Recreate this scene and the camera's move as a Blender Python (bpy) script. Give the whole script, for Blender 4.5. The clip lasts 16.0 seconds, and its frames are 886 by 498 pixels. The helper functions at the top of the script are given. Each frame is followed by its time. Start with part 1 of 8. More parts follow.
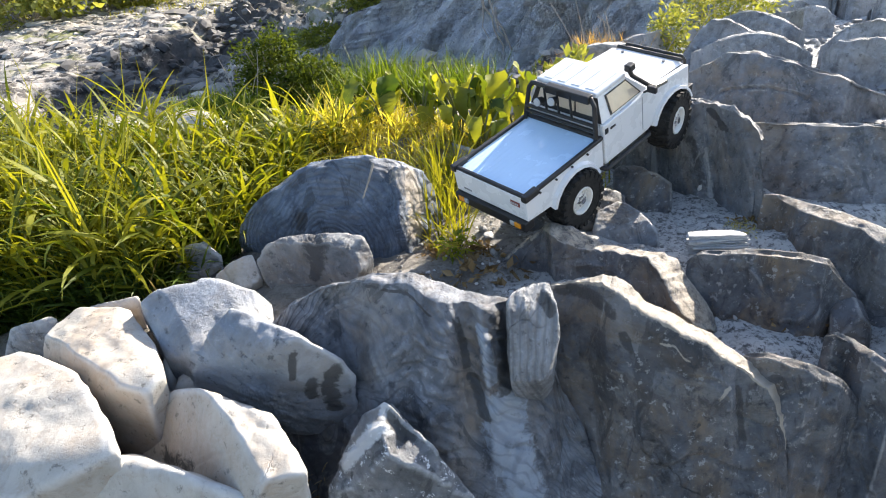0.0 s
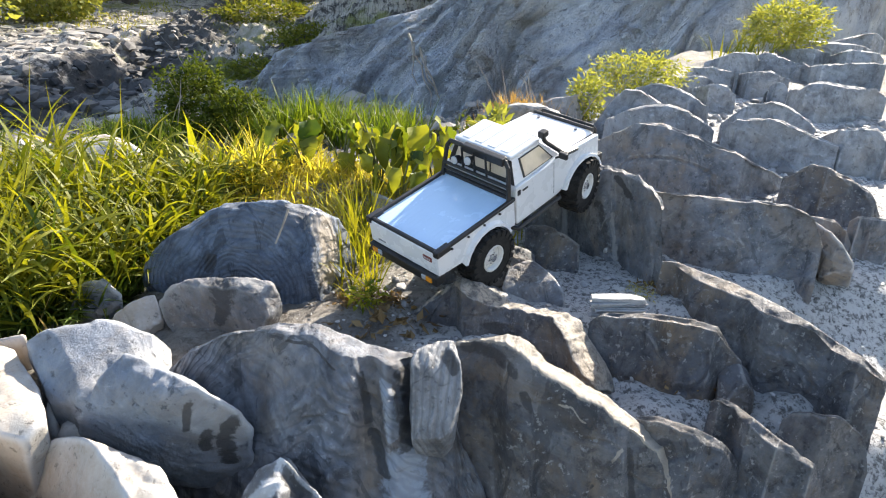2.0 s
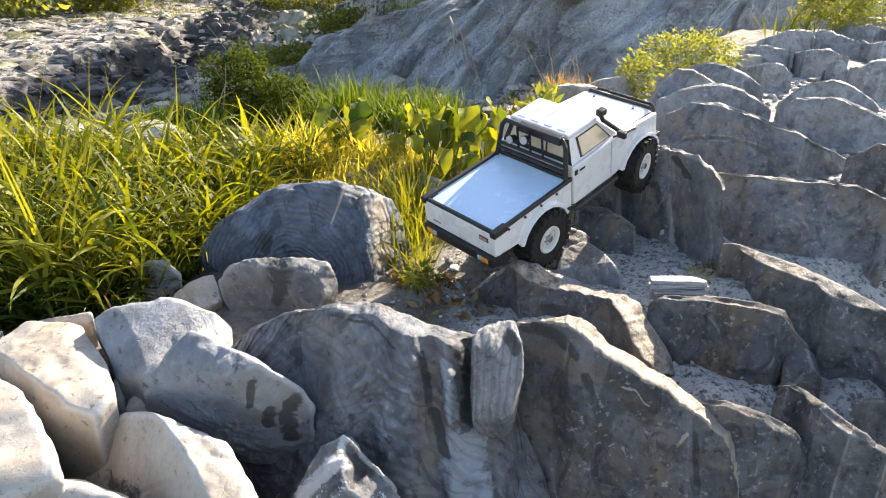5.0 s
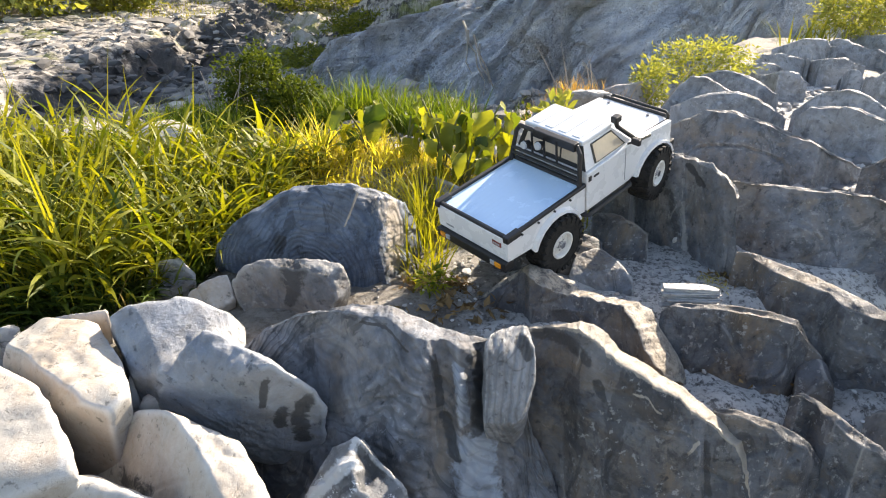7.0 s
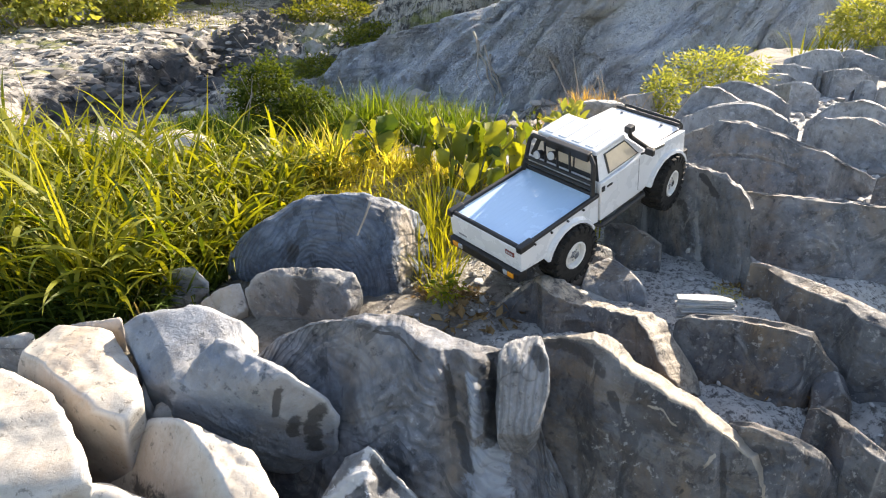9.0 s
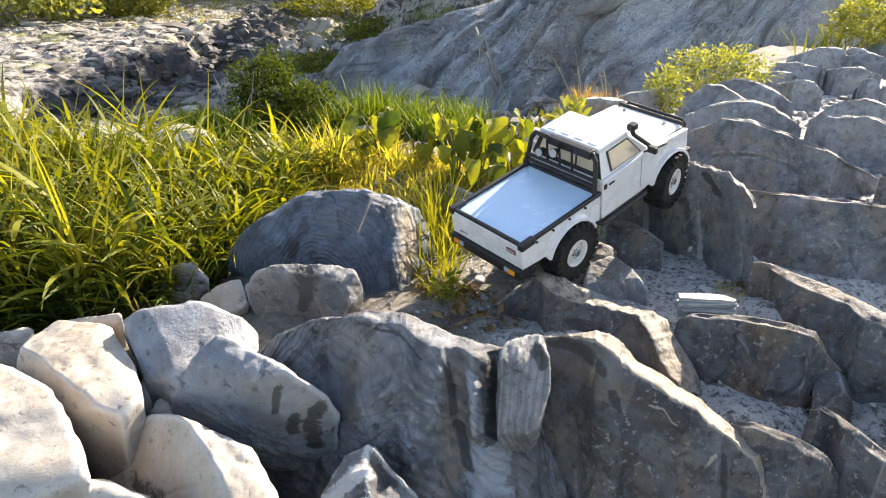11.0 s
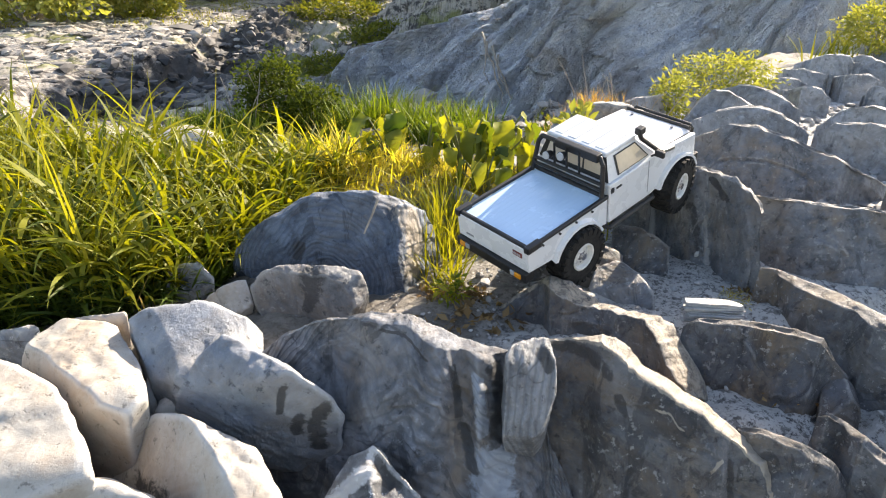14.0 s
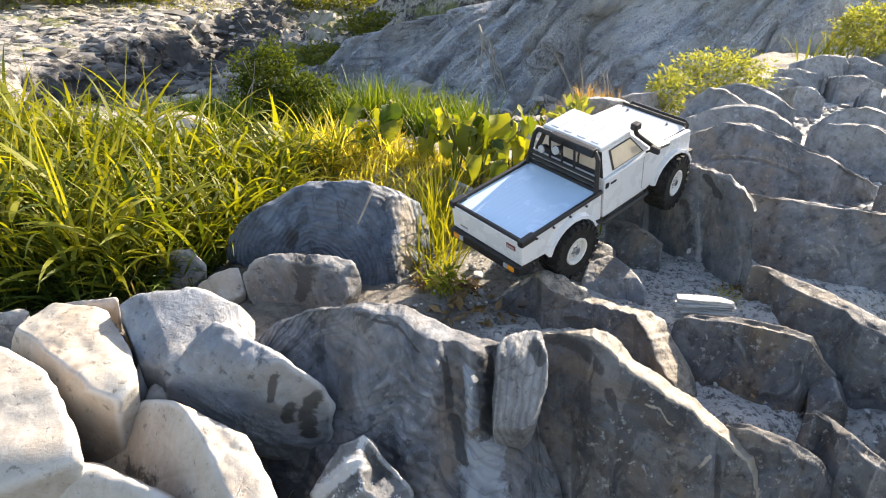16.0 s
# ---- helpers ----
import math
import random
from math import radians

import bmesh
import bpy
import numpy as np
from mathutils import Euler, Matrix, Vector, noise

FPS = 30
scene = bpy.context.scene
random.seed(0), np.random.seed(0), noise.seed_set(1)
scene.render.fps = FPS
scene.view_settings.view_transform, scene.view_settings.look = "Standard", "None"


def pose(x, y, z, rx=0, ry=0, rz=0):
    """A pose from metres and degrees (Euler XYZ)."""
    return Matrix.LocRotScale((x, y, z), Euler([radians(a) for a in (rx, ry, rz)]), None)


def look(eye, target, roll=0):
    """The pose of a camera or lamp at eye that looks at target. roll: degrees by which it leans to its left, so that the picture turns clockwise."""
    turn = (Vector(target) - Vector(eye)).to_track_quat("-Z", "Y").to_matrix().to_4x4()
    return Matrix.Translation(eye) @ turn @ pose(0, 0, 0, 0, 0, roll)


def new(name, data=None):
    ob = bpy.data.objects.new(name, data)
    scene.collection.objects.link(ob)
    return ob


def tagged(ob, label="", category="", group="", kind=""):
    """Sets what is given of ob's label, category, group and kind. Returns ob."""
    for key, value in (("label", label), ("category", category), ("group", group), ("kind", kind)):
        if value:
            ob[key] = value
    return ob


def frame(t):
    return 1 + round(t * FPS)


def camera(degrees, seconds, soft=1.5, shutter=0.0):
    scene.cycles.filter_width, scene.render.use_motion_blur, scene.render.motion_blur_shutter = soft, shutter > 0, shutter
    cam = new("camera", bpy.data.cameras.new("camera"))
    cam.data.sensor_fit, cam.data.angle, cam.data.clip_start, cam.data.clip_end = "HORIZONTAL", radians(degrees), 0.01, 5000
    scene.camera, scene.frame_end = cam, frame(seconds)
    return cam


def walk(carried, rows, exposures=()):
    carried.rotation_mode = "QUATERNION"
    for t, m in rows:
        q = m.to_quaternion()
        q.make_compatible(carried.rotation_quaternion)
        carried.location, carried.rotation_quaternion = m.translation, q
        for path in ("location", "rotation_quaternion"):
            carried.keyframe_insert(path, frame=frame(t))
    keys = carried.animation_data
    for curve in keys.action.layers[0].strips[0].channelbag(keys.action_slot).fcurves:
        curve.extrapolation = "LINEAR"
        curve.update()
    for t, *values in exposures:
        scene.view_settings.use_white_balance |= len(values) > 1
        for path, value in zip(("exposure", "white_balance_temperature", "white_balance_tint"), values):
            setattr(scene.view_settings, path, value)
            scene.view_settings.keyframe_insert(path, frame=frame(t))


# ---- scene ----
cam = camera(65.9, 16.0, soft=1.1)
PATH = [
    (0, (0.043, -0.009, 0.549), (-0.044, 1.774, -0.353), -4.9),
    (0.5, (0.048, -0.008, 0.558), (-0.029, 1.786, -0.322), -4.2),
    (1, (0.048, -0.008, 0.562), (-0.028, 1.798, -0.295), -4.0),
    (1.5, (0.05, -0.01, 0.566), (0.025, 1.824, -0.231), -2.9),
    (2, (0.058, -0.01, 0.57), (0.207, 1.817, -0.23), 1.3),
    (2.5, (0.049, -0.007, 0.563), (0.196, 1.802, -0.277), 1.1),
    (3, (0.045, -0.004, 0.561), (0.142, 1.81, -0.276), -0.2),
    (3.5, (0.047, -0.006, 0.56), (0.136, 1.808, -0.277), -0.2),
    (4, (0.039, -0.004, 0.559), (0.099, 1.812, -0.278), -0.3),
    (6.5, (0.024, -0.003, 0.557), (0.045, 1.811, -0.285), 0.4),
    (7, (0.022, -0.006, 0.56), (0.034, 1.814, -0.27), 0.6),
    (7.5, (0.024, -0.005, 0.56), (0.039, 1.812, -0.278), 0.7),
    (8, (0.018, -0.006, 0.558), (0.01, 1.818, -0.263), 0.1),
    (8.5, (0.019, -0.007, 0.559), (0.008, 1.821, -0.253), 0.7),
    (9, (0.016, -0.005, 0.559), (0.001, 1.826, -0.245), 0.5),
    (9.2, (0.014, -0.003, 0.559), (-0.002, 1.824, -0.255), 0.6),
    (11.3, (0.015, 0.0, 0.559), (-0.003, 1.826, -0.256), 0.9),
    (11.5, (0.015, -0.001, 0.555), (-0.012, 1.826, -0.261), 0.7),
    (12, (0.016, -0.001, 0.557), (-0.005, 1.829, -0.25), 0.9),
    (12.5, (0.016, -0.001, 0.558), (-0.003, 1.835, -0.236), 1.1),
    (13, (0.013, 0.001, 0.558), (-0.009, 1.833, -0.244), 1.1),
    (13.5, (0.011, 0.001, 0.556), (-0.003, 1.833, -0.247), 1.2),
    (14, (0.011, 0.001, 0.555), (-0.016, 1.832, -0.249), 1.3),
    (14.5, (0.01, 0.0, 0.558), (-0.013, 1.831, -0.247), 1.5),
    (15, (0.009, 0.001, 0.556), (-0.009, 1.83, -0.254), 1.6),
    (15.5, (0.009, 0.001, 0.555), (-0.005, 1.829, -0.258), 2.0),
    (16, (0.009, 0.0, 0.553), (0.005, 1.823, -0.269), 2.7),
]
walk(cam, [(t, look(eye, target, roll)) for t, eye, target, roll in PATH], exposures=[(0.0, 1.88, 6650, 11), (1.5, 1.88, 6750, 11), (2.0, 1.90, 6800, 11), (2.5, 1.90, 7000, 11), (3.2, 1.90, 7200, 12), (16.0, 1.91, 7400, 13)])

# ---- world, sun, exposure ----
SUN_AZ, SUN_EL = 40.0, 30.0        # degrees clockwise from +y, degrees up
world = bpy.data.worlds.new("world")
scene.world = world
world.use_nodes = True
wn = world.node_tree.nodes
sky = wn.new("ShaderNodeTexSky")
sky.sky_type, sky.sun_disc = "NISHITA", False
sky.sun_elevation, sky.sun_rotation = radians(SUN_EL), radians(SUN_AZ)
world.node_tree.links.new(sky.outputs[0], wn["Background"].inputs[0])
wn["Background"].inputs[1].default_value = 0.093
sun_dir = Vector((math.sin(radians(SUN_AZ)) * math.cos(radians(SUN_EL)), math.cos(radians(SUN_AZ)) * math.cos(radians(SUN_EL)), math.sin(radians(SUN_EL))))
sun = new("sun", bpy.data.lights.new("sun", "SUN"))
sun.data.energy, sun.data.angle, sun.data.color = 3.85, radians(0.53), (1.0, 0.93, 0.82)
sun.matrix_world = look(sun_dir * 20, (0, 0, 0))


# ---- helpers for noise, meshes and materials ----
GRADS = np.array([(1, 1, 0), (-1, 1, 0), (1, -1, 0), (-1, -1, 0), (1, 0, 1), (-1, 0, 1), (1, 0, -1), (-1, 0, -1), (0, 1, 1), (0, -1, 1), (0, 1, -1), (0, -1, -1)], float)


def lattice(ix, iy, iz, seed):
    h = (ix * 374761393 + iy * 668265263 + iz * 2147483647 + seed * 1274126177) & 0xFFFFFFFF
    h = ((h ^ (h >> 13)) * 1274126177) & 0xFFFFFFFF
    h = ((h ^ (h >> 16)) * 2246822519) & 0xFFFFFFFF
    return (h ^ (h >> 15)) % 12


def vnoise(p, seed=0):
    """Gradient noise, about -1..1, for an (n, 3) array."""
    p = np.asarray(p, float) + 0.317
    b = np.floor(p).astype(np.int64)
    f = p - b
    t = f * f * f * (f * (f * 6 - 15) + 10)
    out = 0
    for dx in (0, 1):
        for dy in (0, 1):
            for dz in (0, 1):
                w = (t[:, 0] if dx else 1 - t[:, 0]) * (t[:, 1] if dy else 1 - t[:, 1]) * (t[:, 2] if dz else 1 - t[:, 2])
                g = GRADS[lattice(b[:, 0] + dx, b[:, 1] + dy, b[:, 2] + dz, seed)]
                out = out + w * (g[:, 0] * (f[:, 0] - dx) + g[:, 1] * (f[:, 1] - dy) + g[:, 2] * (f[:, 2] - dz))
    return out * 1.3


def fbm(p, seed=0, octaves=4, gain=0.5):
    p = np.asarray(p, float)
    out, amp = 0, 1.0
    for o in range(octaves):
        out = out + amp * vnoise(p * 2.03 ** o + 17.3 * o, seed + o * 31)
        amp *= gain
    return out


def mesh_of(name, verts, faces, smooth=True):
    me = bpy.data.meshes.new(name)
    me.from_pydata([tuple(v) for v in verts], [], [tuple(map(int, f)) for f in faces])
    if smooth:
        me.polygons.foreach_set("use_smooth", [True] * len(me.polygons))
    me.update()
    return me


def part(name, bm, material, parent, label="", smooth=False):
    me = bpy.data.meshes.new(name)
    bmesh.ops.recalc_face_normals(bm, faces=bm.faces[:])
    for fc in bm.faces:
        fc.smooth = smooth
    bm.to_mesh(me)
    bm.free()
    me.materials.append(material)
    ob = new(name, me)
    ob.parent = parent
    return tagged(ob, label)


class Nodes:
    """A small builder for node materials."""

    def __init__(self, name):
        self.mat = bpy.data.materials.new(name)
        self.mat.use_nodes = True
        self.tree = self.mat.node_tree
        self.bsdf = self.tree.nodes["Principled BSDF"]
        self.out = self.tree.nodes["Material Output"]

    def add(self, kind, **sets):
        n = self.tree.nodes.new(kind)
        for k, v in sets.items():
            n.inputs[k].default_value = v
        return n

    def link(self, a, b):
        self.tree.links.new(a, b)

    def coords(self, which="Object"):
        return self.add("ShaderNodeTexCoord").outputs[which]

    def noise(self, vec, scale, detail=4, rough=0.6, distort=0.0):
        n = self.add("ShaderNodeTexNoise", Scale=scale, Detail=detail, Roughness=rough, Distortion=distort)
        self.link(vec, n.inputs["Vector"])
        return n.outputs["Fac"]

    def ramp(self, fac, *stops):
        n = self.add("ShaderNodeValToRGB")
        e = n.color_ramp.elements
        while len(e) < len(stops):
            e.new(0.5)
        for el, (pos, col) in zip(e, stops):
            el.position = pos
            el.color = (*col, 1) if len(col) == 3 else (col[0], col[0], col[0], 1)
        self.link(fac, n.inputs[0])
        return n.outputs[0]

    def mix(self, fac, a, b, blend="MIX"):
        n = self.tree.nodes.new("ShaderNodeMix")
        n.data_type, n.blend_type = "RGBA", blend
        for sock, v in ((n.inputs[0], fac), (n.inputs[6], a), (n.inputs[7], b)):
            if isinstance(v, (int, float)):
                sock.default_value = v
            elif isinstance(v, tuple):
                sock.default_value = (*v, 1)
            else:
                self.link(v, sock)
        return n.outputs[2]

    def math(self, op, a, b=0.5):
        n = self.tree.nodes.new("ShaderNodeMath")
        n.operation = op
        for sock, v in zip(n.inputs, (a, b)):
            if isinstance(v, (int, float)):
                sock.default_value = v
            else:
                self.link(v, sock)
        return n.outputs[0]

    def bump(self, height, strength, distance):
        n = self.add("ShaderNodeBump", Strength=strength, Distance=distance)
        self.link(height, n.inputs["Height"])
        if self.bsdf.inputs["Normal"].links:
            self.link(self.bsdf.inputs["Normal"].links[0].from_socket, n.inputs["Normal"])
        self.link(n.outputs[0], self.bsdf.inputs["Normal"])


def rock_material(name, base, stain, pale, brown=0.5, speck=0.5, band=0.0, streak=0.6, wave=0.0, wave_turn=(0.2, 1.25, 0.3), relief=1.0, wave_wild=11.0, wave_amt=1.0, patchy=0.45, rings=None, depth=0.42, vein_lit=None):
    """Weathered stone: mottled base, warm stains, dark streaks, pale lichen specks, fine pits."""
    m = Nodes(name)
    v = m.coords("Object")
    rnd = m.add("ShaderNodeObjectInfo").outputs["Random"]
    shift = m.tree.nodes.new("ShaderNodeVectorMath")
    shift.operation = "ADD"
    m.link(v, shift.inputs[0])
    comb = m.add("ShaderNodeCombineXYZ")
    m.link(m.math("MULTIPLY", rnd, 37.0), comb.inputs[0])
    m.link(m.math("MULTIPLY", rnd, 11.0), comb.inputs[1])
    m.link(comb.outputs[0], shift.inputs[1])
    v = shift.outputs[0]
    mid = m.noise(v, 22.0, 8, 0.7, 0.3)
    fine = m.noise(v, 190.0, 5, 0.75)
    dark = tuple(c * depth for c in base)
    col = m.mix(m.ramp(mid, (0.36, (0.0,)), (0.62, (1.0,))), dark, base)
    col = m.mix(m.ramp(m.noise(v, 48.0, 6, 0.72, 0.4), (0.52, (0.0,)), (0.62, (0.55 * brown,))), col, tuple(c * 0.7 for c in stain))
    col = m.mix(m.ramp(m.noise(v, 4.5, 7, 0.68, 0.8), (0.47, (0.0,)), (0.62, (brown,))), col, stain)
    col = m.mix(m.ramp(m.noise(v, 3.0, 8, 0.74, 1.0), (0.5, (0.0,)), (0.66, (0.75,))), col, pale)
    # dark run-off streaks, drawn out along the height
    lng = m.add("ShaderNodeMapping")
    lng.inputs["Scale"].default_value = (1.0, 1.0, 0.28)
    lng.inputs["Rotation"].default_value = (0.0, 0.22, 0.0)
    m.link(v, lng.inputs[0])
    col = m.mix(m.ramp(m.noise(lng.outputs[0], 15.0, 6, 0.68, 1.4), (0.565, (0.0,)), (0.60, (streak,))), col, tuple(c * 0.22 for c in base))
    # lichen and mineral specks at two sizes
    patch = m.ramp(m.noise(v, 7.0, 4, 0.6), (patchy, (0.0,)), (patchy + 0.15, (1.0,)))
    sp = m.ramp(m.noise(v, 85.0, 4, 0.75), (0.585, (0.0,)), (0.64, (speck,)))
    col = m.mix(m.math("MULTIPLY", sp, patch), col, tuple(min(0.75, c * 1.35) for c in pale))
    pit = m.ramp(m.noise(v, 60.0, 5, 0.75), (0.34, (0.75,)), (0.42, (0.0,)))
    col = m.mix(pit, col, tuple(c * 0.3 for c in base))
    crack = m.add("ShaderNodeTexVoronoi", Scale=5.5)
    crack.feature = "DISTANCE_TO_EDGE"
    cw = m.tree.nodes.new("ShaderNodeVectorMath")
    cw.operation = "ADD"
    m.link(v, cw.inputs[0])
    wob = m.add("ShaderNodeTexNoise", Scale=9.0, Detail=5.0)
    m.link(v, wob.inputs["Vector"])
    sc = m.tree.nodes.new("ShaderNodeVectorMath")
    sc.operation = "SCALE"
    sc.inputs["Scale"].default_value = 0.16
    m.link(wob.outputs["Color"], sc.inputs[0])
    m.link(sc.outputs[0], cw.inputs[1])
    m.link(cw.outputs[0], crack.inputs["Vector"])
    line = m.ramp(crack.outputs["Distance"], (0.0, (1.0,)), (0.007, (0.0,)))
    line = m.math("MULTIPLY", line, m.ramp(m.noise(v, 3.5, 3, 0.6), (0.58, (0.0,)), (0.68, (0.5,))))
    col = m.mix(line, col, tuple(c * 0.25 for c in base))
    ragged = m.math("MULTIPLY", m.math("SUBTRACT", m.noise(v, 70.0, 6, 0.75, 0.6), 0.5), 2.0)
    for name, tone, most in (("vein_lit", vein_lit or tuple(min(0.62, c * 1.1) for c in pale), 0.75), ("stain", (0.05, 0.048, 0.047), 0.85)):
        mark = m.add("ShaderNodeAttribute")
        mark.attribute_name = name
        amount = m.math("ADD", mark.outputs["Fac"], m.math("MULTIPLY", ragged, m.math("MINIMUM", m.math("MULTIPLY", mark.outputs["Fac"], 4.0), 1.0)))
        col = m.mix(m.ramp(amount, (0.30, (0.0,)), (0.62, (most,))), col, tone)
    worn = m.ramp(m.add("ShaderNodeNewGeometry").outputs["Pointiness"], (0.516, (0.0,)), (0.55, (0.6,)))
    col = m.mix(m.math("MULTIPLY", worn, m.ramp(mid, (0.35, (0.35,)), (0.6, (1.0,)))), col, tuple(min(0.6, c * 1.35) for c in pale))
    m.link(col, m.bsdf.inputs["Base Color"])
    m.link(m.ramp(mid, (0.3, (0.72,)), (0.7, (0.5,))), m.bsdf.inputs["Roughness"])
    m.bsdf.inputs["Specular IOR Level"].default_value = 0.4
    lam = m.add("ShaderNodeAttribute")
    lam.attribute_name = "flow"
    thin = m.math("SINE", m.math("MULTIPLY", m.math("ADD", lam.outputs["Fac"], m.math("MULTIPLY", m.noise(v, 16.0, 4, 0.6), 0.22)), 34.0))
    there = m.math("GREATER_THAN", m.math("ABSOLUTE", lam.outputs["Fac"]), 0.0001)
    fade = m.ramp(m.noise(v, 7.0, 4, 0.65), (0.38, (0.1,)), (0.6, (1.0,)))
    col = m.mix(m.math("MULTIPLY", m.math("MULTIPLY", m.ramp(thin, (0.45, (0.0,)), (0.95, (0.6,))), there), fade), col, tuple(c * 0.35 for c in base))
    m.link(col, m.bsdf.inputs["Base Color"])
    if wave:
        wv = m.add("ShaderNodeTexWave", Scale=wave, Distortion=wave_wild, Detail=2.0)
        wv.inputs["Detail Scale"].default_value = 0.3
        wv.inputs["Detail Roughness"].default_value = 0.6
        turn = m.add("ShaderNodeMapping")
        turn.inputs["Rotation"].default_value = wave_turn
        m.link(v, turn.inputs[0])
        if rings:                                              # folded beds that arch over one centre
            wv.wave_type, wv.rings_direction = "RINGS", "Y"
            turn.inputs["Location"].default_value = rings
            m.link(m.coords("Object"), turn.inputs[0])
        m.link(turn.outputs[0], wv.inputs["Vector"])
        m.bump(wv.outputs["Fac"], 0.8 * wave_amt, 0.003)
        groove = m.mix(m.ramp(wv.outputs["Fac"], (0.02, (0.5 * wave_amt,)), (0.35, (0.0,))), col, tuple(c * 0.4 for c in base))
        m.link(groove, m.bsdf.inputs["Base Color"])
    if band:
        stretch = m.add("ShaderNodeMapping")
        stretch.inputs["Rotation"].default_value = (0.25, 0.35, 0.1)
        stretch.inputs["Scale"].default_value = (1.5, 1.5, band)
        m.link(v, stretch.inputs[0])
        m.bump(m.noise(stretch.outputs[0], 4.0, 7, 0.65, 0.8), 0.6, 0.006)
    m.bump(m.math("SUBTRACT", mid, line), 0.8, 0.009 * relief)
    m.bump(m.math("SUBTRACT", fine, pit), 0.8, 0.0024 * relief)
    return m.mat


ROCK = {
    "grey": rock_material("rock_grey", (0.26, 0.283, 0.32), (0.30, 0.225, 0.155), (0.43, 0.425, 0.42), 0.8, streak=0.5, wave=14.0, wave_wild=26.0, wave_turn=(0.4, 0.9, 0.2), wave_amt=0.45),
    "patched": rock_material("rock_patched", (0.245, 0.272, 0.315), (0.30, 0.26, 0.215), (0.39, 0.40, 0.42), 0.5, streak=0.1, depth=0.7, relief=0.7),
    "streaked": rock_material("rock_streaked", (0.20, 0.215, 0.245), (0.25, 0.20, 0.155), (0.28, 0.295, 0.32), 0.7, streak=0.6, wave=15.0, wave_wild=30.0, wave_turn=(0.4, 0.9, 0.2), wave_amt=0.6, vein_lit=(0.37, 0.415, 0.48)),
    "quartz": rock_material("rock_quartz", (0.20, 0.205, 0.215), (0.22, 0.19, 0.16), (0.60, 0.59, 0.57), 0.4, 0.9, streak=0.6, patchy=0.3),
    # lighter copy of grey: veiling haze over the far boulders as colour
    "light": rock_material("rock_haze_pale", (0.325, 0.335, 0.352), (0.34, 0.30, 0.255), (0.42, 0.42, 0.42), 0.4, 0.4, streak=0.3),
    "ribbed": rock_material("rock_ribbed", (0.31, 0.32, 0.34), (0.25, 0.21, 0.17), (0.36, 0.36, 0.36), 0.3, 0.3, wave=36.0, wave_turn=(0.0, 0.12, 0.4), wave_wild=4.0),
    # its warm pale tone stands in for sun on the right face
    "layered": rock_material("rock_layered", (0.15, 0.19, 0.255), (0.25, 0.23, 0.21), (0.20, 0.245, 0.315), 0.25, 0.2, wave=34.0, wave_turn=(0.0, 0.0, 0.0), wave_wild=19.0, wave_amt=0.8, rings=(0.02, 0.0, -0.03), vein_lit=(0.44, 0.375, 0.30)),
    "dark": rock_material("rock_dark", (0.126, 0.131, 0.145), (0.195, 0.146, 0.10), (0.25, 0.245, 0.235), 0.85, 0.75, band=8.0, streak=0.5, wave=12.0, wave_wild=26.0, wave_turn=(0.2, 0.5, 0.8), wave_amt=0.3, patchy=0.36, vein_lit=(0.46, 0.40, 0.32)),
    "mid": rock_material("rock_mid", (0.212, 0.222, 0.240), (0.275, 0.216, 0.162), (0.34, 0.33, 0.315), 0.75, 0.4, band=6.0, streak=0.5, wave=12.0, wave_wild=26.0, wave_turn=(0.2, 0.5, 0.8), wave_amt=0.3, patchy=0.4),
    "pale": rock_material("rock_pale", (0.47, 0.437, 0.39), (0.42, 0.32, 0.235), (0.53, 0.50, 0.455), 0.6, 0.12, streak=0.1, relief=0.3, depth=0.84),
}

# ---- ground ----


def smooth(a, b, x):
    t = np.clip((x - a) / (b - a), 0, 1)
    return t * t * (3 - 2 * t)


